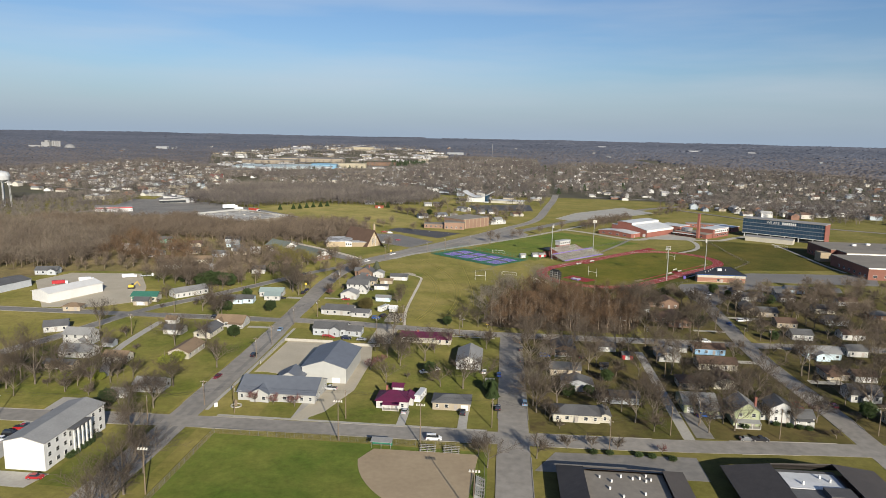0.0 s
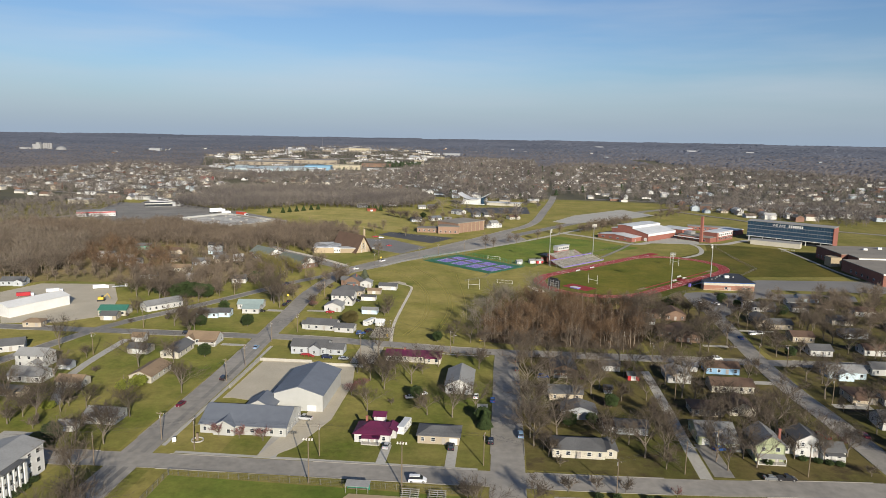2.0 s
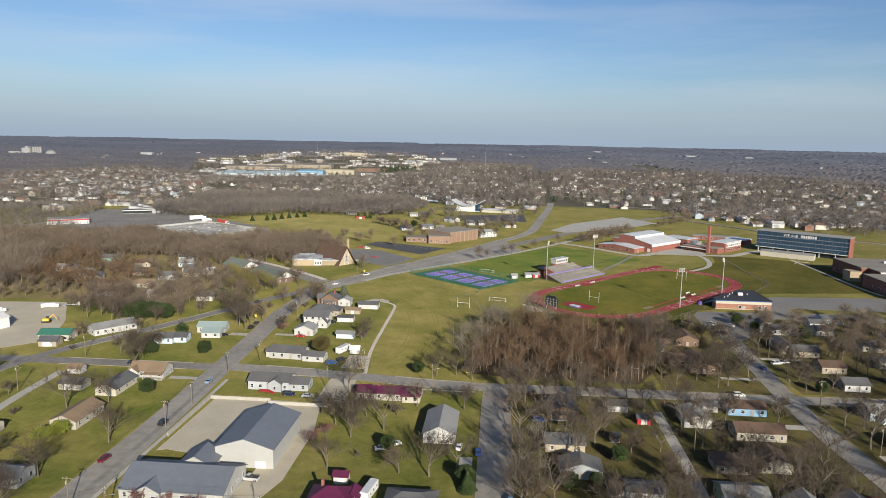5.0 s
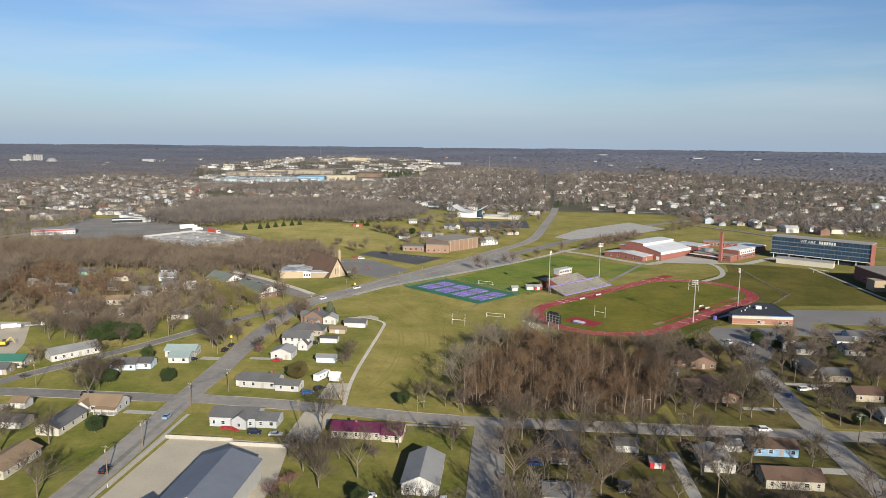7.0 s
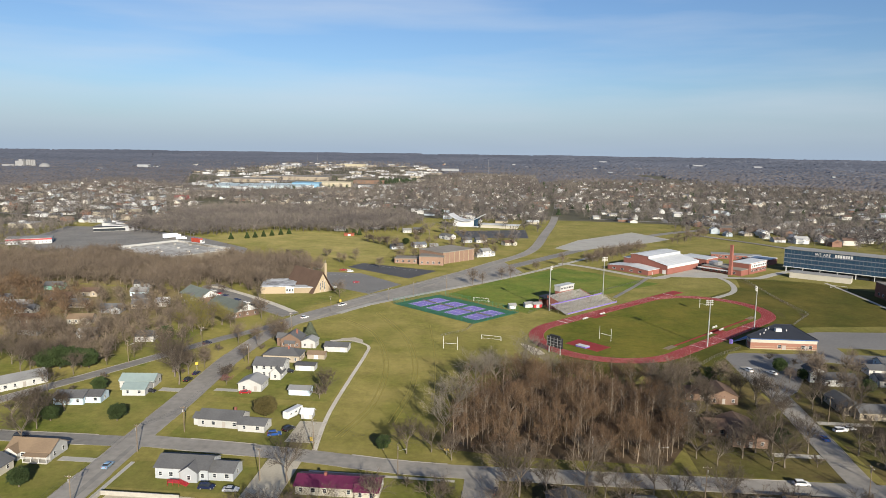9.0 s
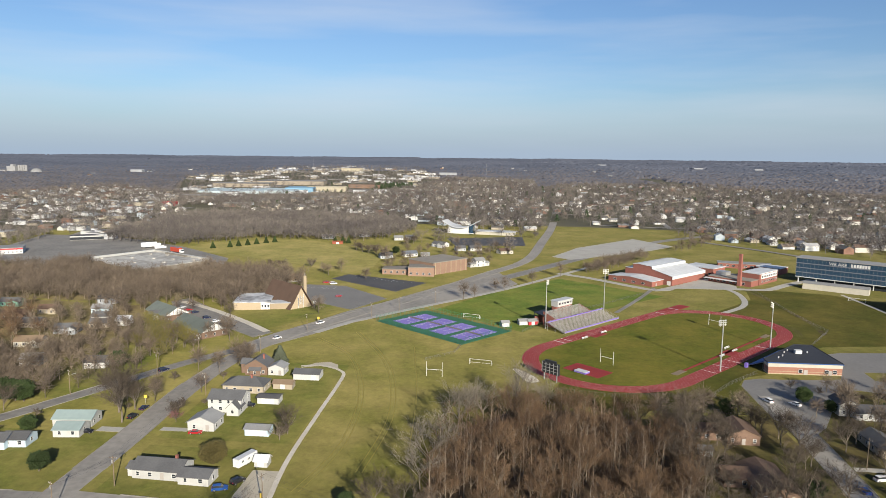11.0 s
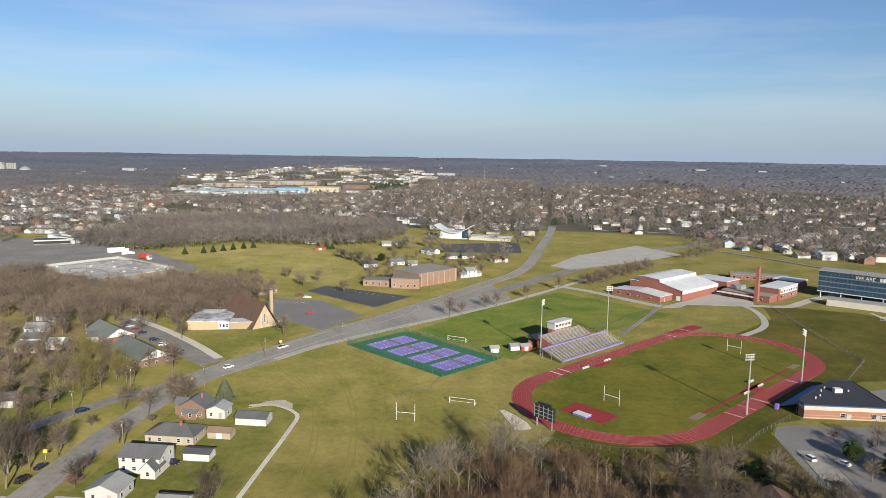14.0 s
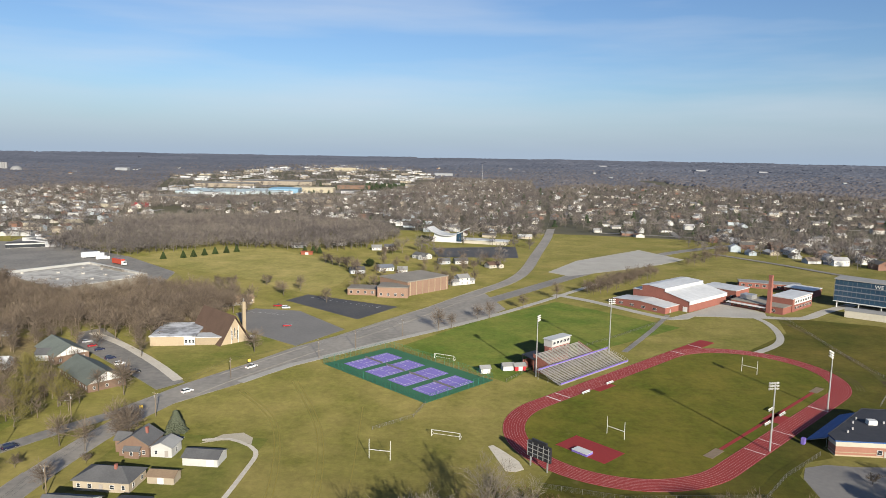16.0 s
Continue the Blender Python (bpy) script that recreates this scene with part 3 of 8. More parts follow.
for a, c0, c1, w in ((-42, -42, -34.5, 0.6), (-36, -42, -34.5, 0.4), (60, -42, -34.5, 0.4), (78, -42, -34.6, 0.5), (-30, 34.5, 42, 0.3), (-18, 34.5, 42, 0.3), (-6, 34.5, 42, 0.3), (30, 34.5, 42, 0.4)):
    bb = Mesh()
    bb.slab([fld(a, c0, 0.1), fld(a, c1, 0.1), fld(a + w, c1, 0.1), fld(a + w, c0, 0.1)], 0.02)
    part("start_line", bb, track, "", LINE)
b = Mesh()
b.slab([fld(a, c, 0.05) for a, c in oval(HALF, RIN)][::-1], 0.2)
thing("infield_turf", "green turf inside the running track", "playing field", Matrix(), kind="structure", data=b.done("infield_turf", FIELD))
PITSAND = mat("damp_pit_sand", (0.230, 0.175, 0.120), (0.165, 0.125, 0.085), 0.9, 0.15, 0.95, where="World", vary=0.1)
sand = Mesh()
for a, c in ((-42, 29.7), (54, 29.7)):
    sand.slab([fld(a - 4.5, c - 1.6, 0.12), fld(a - 4.5, c + 1.6, 0.12), fld(a + 4.5, c + 1.6, 0.12), fld(a + 4.5, c - 1.6, 0.12)], 0.2)
thing("sand_pit", "damp brownish sand landing pits beside the track", "sand pit", Matrix(), kind="structure", data=sand.done("sand_pit", PITSAND))

# ---- tennis courts ----
TA = radians(-39.9)
TC = pose(-19.7, 564.6, 0, 0, 0, -39.9)
tennis = thing("tennis_court", "green tennis surround with purple courts and white lines", "tennis court", TC, kind="structure")
b = Mesh()
b.box(-34.6, 34.6, -20.5, 20.5, -0.2, 0.06)
part("surround", b, tennis, "", COURTG)
for k in range(4):
    cx = -22.6 + 15.7 * k
    b = Mesh()
    b.box(cx - 5.9, cx + 5.9, -13.2, 13.2, 0.0, 0.075)
    court = part("court", b, tennis, "", COURT)
    b = Mesh()
    for x0, x1, y0, y1 in ((-5.4, 5.4, -11.9, -11.8), (-5.4, 5.4, 11.8, 11.9), (-5.45, -5.35, -11.9, 11.9), (5.35, 5.45, -11.9, 11.9), (-4.1, -4.0, -11.9, 11.9), (4.0, 4.1, -11.9, 11.9), (-4.1, 4.1, -6.4, -6.3), (-4.1, 4.1, 6.3, 6.4), (-0.05, 0.05, -6.4, 6.4)):
        b.box(cx + x0, cx + x1, y0, y1, 0.05, 0.085)
    part("court_lines", b, court, "", LINE)
    b = Mesh()
    b.box(cx - 6.3, cx + 6.3, -0.02, 0.02, 0.15, 1.0)
    for x in (-6.4, 6.4):
        b.tube((cx + x, 0, 0), (cx + x, 0, 1.1), 0.06, 0.06)
    part("net", b, court, "grey net between two posts", DULLSTEEL)

# tyre marks across the meadow
RUT = mat("pressed_turf", (0.205, 0.176, 0.036), (0.250, 0.200, 0.052), 0.5, 0.03, 0.95, where="World", vary=0)
for pts in ([(-46, 366), (-40, 400), (-44, 450), (-60, 500), (-84, 530)], [(-44, 366), (-38, 400), (-42, 450), (-58, 500), (-82, 531)], [(-30, 380), (-28, 430), (-40, 490), (-66, 545)], [(-28, 380), (-26, 430), (-38, 490), (-64, 546)], [(-16, 400), (-20, 450), (-30, 520)]):
    road("tyre_mark", pts, 0.2, RUT, "faint pale tyre mark in the grass", 0.012, kerb=False, step=6)
    ROADS.pop()


# ---- windows, doors, houses ----
PIECES = {}


def window(parent, x, y, z, rz, w=1.0, h=1.2, frame_m=None):
    """A framed window with its pane, set on a wall; rz turns its face from -y."""
    key = ("w", w, h)
    if key not in PIECES:
        f, g = Mesh(), Mesh()
        t = 0.09
        f.box(-w / 2 - t, w / 2 + t, -0.07, 0.02, -h / 2 - t, -h / 2)
        f.box(-w / 2 - t, w / 2 + t, -0.07, 0.02, h / 2, h / 2 + t)
        f.box(-w / 2 - t, -w / 2, -0.07, 0.02, -h / 2, h / 2)
        f.box(w / 2, w / 2 + t, -0.07, 0.02, -h / 2, h / 2)
        f.box(-w / 2, w / 2, -0.055, 0.02, -0.03, 0.03)
        g.box(-w / 2, w / 2, -0.035, 0.015, -h / 2, h / 2)
        PIECES[key] = f.done("window", TRIM), g.done("pane", GLASS)
    f, g = PIECES[key]
    o = part("window", f, parent, m=pose(x, y, z, 0, 0, rz))
    part("pane", g, o)
    return o


def door(parent, x, y, z, rz, w=1.0, h=2.05, garage=False):
    key = ("d", w, h, garage)
    if key not in PIECES:
        f = Mesh()
        f.box(-w / 2, w / 2, -0.05, 0.02, 0, h)
        if garage:
            for k in range(1, 4):
                f.box(-w / 2 + 0.1, w / 2 - 0.1, -0.07, -0.04, k * h / 4 - 0.2, k * h / 4 + 0.12)
        else:
            f.box(-w / 2 - 0.1, -w / 2, -0.08, 0.02, 0, h + 0.1)
            f.box(w / 2, w / 2 + 0.1, -0.08, 0.02, 0, h + 0.1)
            f.box(-w / 2, w / 2, -0.08, 0.02, h, h + 0.1)
        PIECES[key] = f.done("door", TRIM if garage else DOORM)
    return part("garage_door" if garage else "door", PIECES[key], parent, m=pose(x, y, z, 0, 0, rz))


def gable_body(b, x0, x1, y0, y1, h, rh, axis="x"):
    """Walls with gables at both ends of the ridge."""
    if axis == "x":
        ym = (y0 + y1) / 2
        ring_ = lambda x: [(x, y0, 0), (x, y1, 0), (x, y1, h), (x, ym, h + rh), (x, y0, h)]
        b.solid(ring_(x0), ring_(x1))
    else:
        xm = (x0 + x1) / 2
        ring_ = lambda y: [(x0, y, 0), (x0, y, h), (xm, y, h + rh), (x1, y, h), (x1, y, 0)]
        b.solid(ring_(y0), ring_(y1))


def gable_roof(b, x0, x1, y0, y1, h, rh, axis="x", o=0.45, t=0.16):
    if axis == "x":
        ym = (y0 + y1) / 2
        s = rh / (ym - y0)
        e = h - o * s + 0.04
        p = h + rh + 0.04
        b.solid([(x0 - o, y0 - o, e), (x0 - o, ym, p), (x0 - o, ym, p + t), (x0 - o, y0 - o, e + t)], [(x1 + o, y0 - o, e), (x1 + o, ym, p), (x1 + o, ym, p + t), (x1 + o, y0 - o, e + t)])
        b.solid([(x0 - o, ym, p), (x0 - o, y1 + o, e), (x0 - o, y1 + o, e + t), (x0 - o, ym, p + t)], [(x1 + o, ym, p), (x1 + o, y1 + o, e), (x1 + o, y1 + o, e + t), (x1 + o, ym, p + t)])
    else:
        xm = (x0 + x1) / 2
        s = rh / (xm - x0)
        e = h - o * s + 0.04
        p = h + rh + 0.04
        b.solid([(x0 - o, y0 - o, e), (x0 - o, y0 - o, e + t), (xm, y0 - o, p + t), (xm, y0 - o, p)], [(x0 - o, y1 + o, e), (x0 - o, y1 + o, e + t), (xm, y1 + o, p + t), (xm, y1 + o, p)])
        b.solid([(xm, y0 - o, p), (xm, y0 - o, p + t), (x1 + o, y0 - o, e + t), (x1 + o, y0 - o, e)], [(xm, y1 + o, p), (xm, y1 + o, p + t), (x1 + o, y1 + o, e + t), (x1 + o, y1 + o, e)])


def hip_roof(b, x0, x1, y0, y1, h, rh, o=0.5, t=0.16):
    x0, x1, y0, y1 = x0 - o, x1 + o, y0 - o, y1 + o
    w, d = x1 - x0, y1 - y0
    if w >= d:
        a, c = (x0 + d / 2, (y0 + y1) / 2), (x1 - d / 2, (y0 + y1) / 2)
        if w - d < 0.3:
            c = (a[0] + 0.15, a[1])
    else:
        a, c = ((x0 + x1) / 2, y0 + w / 2), ((x0 + x1) / 2, y1 - w / 2)
    k = len(b.v)
    for z in (h - 0.08, h - 0.08 + t):
        b.v += [(x0, y0, z), (x1, y0, z), (x1, y1, z), (x0, y1, z)]
    b.v += [(*a, h + rh), (*c, h + rh)]
    b.f += [(k + 3, k + 2, k + 1, k)] + [(k + i, k + (i + 1) % 4, k + 4 + (i + 1) % 4, k + 4 + i) for i in range(4)]
    A, C = k + 8, k + 9
    if w >= d:
        b.f += [(k + 4, k + 5, C, A), (k + 5, k + 6, C), (k + 6, k + 7, A, C), (k + 7, k + 4, A)]
    else:
        b.f += [(k + 4, k + 5, A), (k + 5, k + 6, C, A), (k + 6, k + 7, C), (k + 7, k + 4, A, C)]
    b.m += [0] * 9


def house(x, y, w, d, rz=0.0, wall=None, roof=None, h=2.9, rh=1.9, kind="gable", axis="x", label="", name="house", category="house", wings=(), windows=True, porch=None, chimney=None, garage=None, doors=True, group=""):
    """A house with its south-west corner at x, y; w along x, d along y; wings are further bodies (x, y, w, d, h, rh, kind, axis)."""
    wall, roof = wall or WHITE, roof or R_GREY
    mid = pose(x, y, 0, 0, 0, rz) @ Vector((w / 2, d / 2, 0))
    FEET.append((mid.x, mid.y, 0.5 * max(w, d) + 0.5))
    ob = thing(name, label, category, pose(x, y, 0, 0, 0, rz), group=group)
    for i, (wx, wy, ww, wd, wh, wr, wk, wa) in enumerate(((0, 0, w, d, h, rh, kind, axis), *wings)):
        b, r = Mesh(), Mesh()
        if wk == "gable":
            gable_body(b, wx, wx + ww, wy, wy + wd, wh, wr, wa)
            gable_roof(r, wx, wx + ww, wy, wy + wd, wh, wr, wa)
        elif wk == "hip":
            b.box(wx, wx + ww, wy, wy + wd, 0, wh)
            hip_roof(r, wx, wx + ww, wy, wy + wd, wh, wr)
        else:
            b.box(wx, wx + ww, wy, wy + wd, 0, wh)
            r.box(wx - 0.2, wx + ww + 0.2, wy - 0.2, wy + wd + 0.2, wh, wh + 0.25)
        wp = part("wall", b, ob, "", wall)
        part("roof", r, ob, "", roof)
        if windows:
            storeys = max(1, int(wh / 2.6))
            for s in range(storeys):
                z = 1.6 + 2.7 * s
                n = max(1, int(ww / 3.2))
                for k in range(n):
                    xx = wx + ww * (k + 0.5) / n
                    if doors and s == 0 and i == 0 and k == n // 2 and n > 1:
                        door(wp, xx, wy, 0.15, 0)
                        continue
                    window(wp, xx, wy, z, 0, 1.2 if k % 2 else 0.9, 1.2)
                n = max(1, int(wd / 4))
                for k in range(n):
                    for xx, a in ((wx, -90), (wx + ww, 90)):
                        window(wp, xx, wy + wd * (k + 0.5) / n, z, a, 0.9, 1.2)
    if porch:
        px, pw, pd = porch
        b = Mesh()
        b.slab([(px, -pd, 2.3), (px + pw, -pd, 2.3), (px + pw, 0.1, 2.85), (px, 0.1, 2.85)], 0.14)
        pr = part("porch_roof", b, ob, "", roof)
        b = Mesh()
        b.box(px, px + pw, -pd, 0, 0, 0.35)
        part("porch_floor", b, ob, "pale concrete porch floor", CONC)
        for k in range(max(2, int(pw / 2.4) + 1)):
            b = Mesh()
            xx = px + 0.12 + (pw - 0.24) * k / max(1, int(pw / 2.4))
            b.box(xx - 0.07, xx + 0.07, -pd + 0.05, -pd + 0.19, 0.35, 2.2)
            part("porch_post", b, ob, "", TRIM)
    if chimney:
        b = Mesh()
        cx, cy = chimney
        b.box(cx - 0.35, cx + 0.35, cy - 0.35, cy + 0.35, h * 0.5, h + rh + 0.9)
        b.box(cx - 0.42, cx + 0.42, cy - 0.42, cy + 0.42, h + rh + 0.75, h + rh + 0.95)
        part("chimney", b, ob, "brick chimney", BRICK)
    if garage:
        gx, gw = garage
        door(ob, gx, 0, 0.05, 0, gw, 2.2, True)
    return ob


def shed(x, y, w, d, rz=0.0, wall=None, roof=None, h=2.3, rh=0.9, label="", axis="x", kind="gable", big=None):
    return house(x, y, w, d, rz, wall, roof, h, rh, kind, axis, label, "shed", "shed", windows=False, garage=big or (w / 2, min(2.0, w * 0.6)))

# ---- houses between the streets ----
# the three-storey block of flats
flats = house(-142.3, 187.2, 12.4, 29.9, 0, BRIGHT, R_LIGHT, 8.6, 1.6, "gable", "y", "white three-storey block of flats with a pale roof", "apartment_block", "apartment block", windows=False)
for s in range(3):
    for k in range(8):
        if k not in (3, 4):
            window(flats, 12.4, 2.2 + 3.6 * k, 1.6 + 2.8 * s, 90, 1.3, 1.2)
    for k in range(8):
        window(flats, 0, 2.2 + 3.6 * k, 1.6 + 2.8 * s, -90, 1.7, 1.3)
b = Mesh()
b.box(12.4, 14.6, 10.6, 19.4, 7.9, 8.4)
part("portico_roof", b, flats, "grey entrance portico roof", R_GREY)
for k in range(5):
    b = Mesh()
    b.box(14.1, 14.5, 10.8 + 2.05 * k, 11.2 + 2.05 * k, 0, 7.9)
    part("portico_post", b, flats, "", TRIM)
    if k < 4:
        window(flats, 12.4, 11.9 + 2.05 * k, 3.2, 90, 1.0, 1.6)
        window(flats, 12.4, 11.9 + 2.05 * k, 6.2, 90, 1.0, 1.6)

# the shop with its long slate roof and the tall shed behind it
house(-96.3, 246.6, 29.0, 17.0, 0, METALW, R_SLATE, 3.3, 3.6, "gable", "x", "cream shop with a long slate-grey metal roof", "shop", "shop", wings=((5.0, -1.2, 7.0, 7.0, 3.3, 1.9, "gable", "y"), (9.5, 15.0, 10.0, 9.0, 3.4, 2.6, "gable", "y")))
house(-78.5, 268.2, 17.8, 27.5, 0, METALW, R_SLATE, 6.2, 2.8, "gable", "y", "tall pale metal shed with a slate-grey roof", "warehouse", "warehouse", windows=False, doors=False, garage=(13.8, 3.2), wings=((-3.0, 8.0, 2.9, 5.0, 3.4, 0.2, "flat", "x"),))
# gardens behind the shop
house(-44.4, 246.0, 11.5, 9.0, 0, WHITE, R_MAROON, 3.0, 2.6, "hip", "x", "small white house with a dark maroon metal roof", porch=(2.5, 6.0, 2.0), chimney=(3, 6), wings=((9.0, 4.0, 4.0, 5.5, 2.6, 1.2, "gable", "y"),))
shed(-41.0, 262.0, 4.0, 3.4, 0, WHITE, R_MAROON, label="small white shed with a maroon roof")
house(-24.0, 247.5, 13.5, 8.5, 0, TAN, R_GREY, 2.9, 1.7, "hip", "x", "tan bungalow with a weathered grey roof", garage=(11.6, 2.6))
house(-18.6, 291.6, 10.4, 19.0, 0, WHITE, R_LIGHT, 3.4, 2.4, "gable", "y", "long white house with a pale grey roof", garage=(7.6, 2.6))
house(-47.8, 326.0, 24.2, 8.2, 0, CREAM, R_MAROON, 2.8, 1.5, "gable", "x", "long cream house with a maroon metal roof", chimney=(8, 4), wings=((17.5, -1.2, 6.6, 4.0, 2.7, 1.2, "gable", "x"),))
house(-91.8, 330.6, 16.2, 9.5, 0, GREYS, R_GREY, 3.6, 2.0, "gable", "x", "grey house with red front steps", wings=((16.2, 0.6, 7.4, 7.5, 2.8, 1.6, "gable", "x"), (8.6, -1.6, 5.0, 5.0, 3.4, 1.6, "gable", "y")))
# west of the main road
house(-144.3, 337.5, 14.6, 8.6, 0, WHITE, R_TAN, 2.9, 2.4, "gable", "x", "white house with a tan roof and a corner porch", porch=(7.0, 8.0, 2.4), wings=((0.0, -1.4, 4.6, 4.0, 2.8, 1.6, "gable", "y"),))
shed(-163.2, 320.6, 9.2, 6.6, 0, CREAM, R_GREY, 2.6, 1.5, "beige double garage with a grey roof", big=(4.6, 4.6))
house(-146.0, 316.8, 8.2, 15.4, 0, CREAM, R_GREY, 2.8, 1.9, "gable", "y", "beige bungalow with a grey roof")
house(-143.6, 287.0, 9.2, 16.4, 0, CREAM, R_TAN, 2.8, 2.0, "gable", "y", "cream bungalow with a tan roof beside the road")
shed(-170.8, 337.6, 5.6, 4.6, 0, WHITE, R_TAN, 2.4, 1.4, "small white garage with a brown roof")
shed(-143.0, 241.8, 5.4, 4.0, 0, WHITE, R_LIGHT, 2.3, 1.0, "small white shed under bare trees")
house(-138.0, 248.5, 11.0, 8.0, 0, WHITE, R_LIGHT, 2.9, 1.8, "gable", "x", "white cottage behind bare trees")
house(-198.9, 297.6, 12.4, 8.5, 0, WHITE, R_LIGHT, 5.2, 2.2, "gable", "x", "white two-storey house with a pale roof", wings=((8.0, -4.0, 4.2, 4.2, 2.8, 1.4, "gable", "y"),))
house(-190.4, 281.6, 14.0, 8.2, 0, WHITE, R_LIGHT, 2.8, 2.4, "gable", "x", "white bungalow with a pale grey roof")
house(-168.4, 278.4, 10.4, 6.4, 0, CREAM, R_TAN, 2.6, 1.7, "gable", "x", "cream cottage with a tan roof")
shed(-180.4, 297.6, 5.2, 4.2, 0, GREYS, R_GREY, 2.4, 1.3, "small grey garden shed")
shed(-186.9, 267.4, 12.4, 5.0, 0, TAN, R_GREY, 2.4, 1.2, "long weathered tan shed")
house(-219.5, 313.5, 10.5, 10.0, 30, WHITE, R_GREY, 2.9, 1.9, "gable", "x", "white house with a grey roof")
house(-211.8, 378.0, 14.4, 8.8, 8, CREAM, R_GREEN, 3.2, 1.8, "gable", "x", "cream house with a green metal roof", porch=(1.0, 8.0, 1.8))
house(-206.0, 370.0, 8.0, 6.6, 8, TAN, R_GREY, 2.6, 1.6, "gable", "x", "tan garage beside a gravel yard", garage=(4.0, 4.4))
house(-190.5, 389.0, 20.5, 9.0, 52, WHITE, R_LIGHT, 3.2, 2.0, "gable", "x", "long white building behind bare trees", "workshop", "workshop")
house(-254.0, 367.0, 34.0, 15.0, 68, BRIGHT, BRIGHT, 5.4, 1.8, "gable", "x", "long white metal warehouse", "warehouse", "warehouse", windows=False)
house(-300.0, 372.0, 34.0, 18.0, 76, GREYS, R_GREY, 4.4, 1.6, "gable", "x", "long grey metal warehouse building", "warehouse", "warehouse", windows=False)
house(-236.0, 352.5, 9.0, 6.0, 8, TAN, R_TAN, 2.6, 1.5, "hip", "x", "small tan office beside the yard")
house(-145.0, 402.6, 13.8, 8.0, 6, WHITE, R_AQUA, 3.0, 1.8, "gable", "x", "white house with a pale aqua metal roof", wings=((5.0, -9.0, 9.0, 7.6, 2.7, 1.6, "gable", "x"),))
house(-159.4, 381.8, 11.2, 7.6, 6, PALEB, R_GREY, 2.8, 1.7, "gable", "x", "pale blue house with a grey roof", wings=((9.0, 2.0, 8.0, 7.0, 2.7, 1.5, "gable", "x"),))
# east of the main road, behind the meadow
house(-96.4, 369.0, 15.6, 8.4, -3, WHITE, R_GREY, 3.0, 2.0, "gable", "x", "white house with a grey roof and small porch", chimney=(12, 5), wings=((-2.0, 1.0, 5.0, 4.6, 2.7, 1.2, "gable", "x"), (15.7, -1.6, 9.6, 6.6, 2.6, 1.3, "gable", "x")))
house(-96.0, 405.0, 9.6, 8.6, 0, WHITE, R_LIGHT, 3.2, 2.0, "gable", "y", "small white house with a pale roof")
house(-96.4, 422.8, 13.0, 9.6, 0, WHITE, R_GREY, 5.2, 2.2, "gable", "x", "white two-storey farmhouse with grey roofs", wings=((8.5, -3.0, 4.6, 6.0, 3.0, 2.4, "gable", "y"),))
house(-99.6, 444.0, 17.0, 9.6, 0, TAN, R_GREY, 3.2, 2.6, "hip", "x", "tan house with a grey hipped roof", chimney=(11, 4))
house(-99.0, 467.0, 10.0, 9.4, 0, BROWNB, R_GREY, 4.2, 3.0, "gable", "y", "brown brick house with a weathered grey roof", chimney=(7, 5), wings=((-2.6, 2.4, 4.4, 4.6, 4.4, 1.7, "gable", "x"), (2.6, -1.5, 4.8, 1.6, 2.9, 0.8, "gable", "x")))
house(-88.6, 467.6, 7.0, 6.8, 0, WHITE, R_LIGHT, 3.4, 1.5, "gable", "y", "small white annexe beside a brick house", "annexe", "annexe")
shed(-74.4, 403.0, 8.6, 4.8, 0, PALEB, R_LIGHT, 2.5, 0.9, "pale blue metal shed with a flat roof", big=(4.3, 2.2))
shed(-75.8, 463.0, 11.4, 7.2, 0, WHITE, R_GREY, 2.7, 1.3, "long white garage with a grey roof", big=(9.0, 2.4))
shed(-80.6, 450.4, 8.2, 4.6, 0, TAN, R_TAN, 2.4, 1.0, "low tan wooden garden shed")
shed(-81.0, 433.2, 8.6, 5.0, 0, WHITE, R_DARK, 2.5, 0.6, "white open carport with a dark roof", big=(4.3, 5.0))
shed(-62.4, 380.0, 4.2, 3.8, 0, WHITE, R_WHITE, 2.1, 1.3, "small white barn-roofed shed")
# the middle block, between the centre street and the lane
house(18.9, 243.0, 16.2, 9.0, 0, CREAM, R_GREY, 2.9, 2.0, "hip", "x", "long cream bungalow with a grey hipped roof", wings=((16.0, 1.0, 4.0, 8.0, 2.6, 0.8, "gable", "y"),))
shed(37.8, 263.8, 3.8, 4.6, 0, WHITE, R_BROWN, 2.4, 1.0, "small white shed with an open door")
house(41.6, 262.4, 10.6, 7.0, 0, GREYS, R_GREY, 2.7, 1.2, "gable", "x", "weathered grey garage behind gardens", "garage", "garage", garage=(8.0, 2.6), windows=False)
house(23.6, 317.0, 10.4, 13.0, 0, BROWNB, R_DARK, 3.0, 1.9, "gable", "y", "brick house with a charcoal roof and front porch", porch=(1.0, 8.0, 1.8))
house(21.0, 290.0, 12.5, 8.6, 0, TAN, R_GREY, 2.9, 1.8, "gable", "x", "tan house with a weathered grey roof")
house(24.5, 273.0, 12.0, 8.0, 0, GREYS, R_GREY, 2.9, 1.9, "gable", "y", "grey house half hidden by bare trees")
shed(54.8, 315.6, 4.6, 4.0, 0, REDP, R_GREY, 2.3, 1.0, "small red garden shed with a grey roof")
shed(43.0, 299.5, 3.0, 2.8, 0, WHITE, R_DARK, 2.0, 1.1, "small white garden shed")
shed(46.0, 326.0, 7.4, 6.0, 0, GREYS, R_GREY, 2.5, 1.2, "grey garage under bare trees")
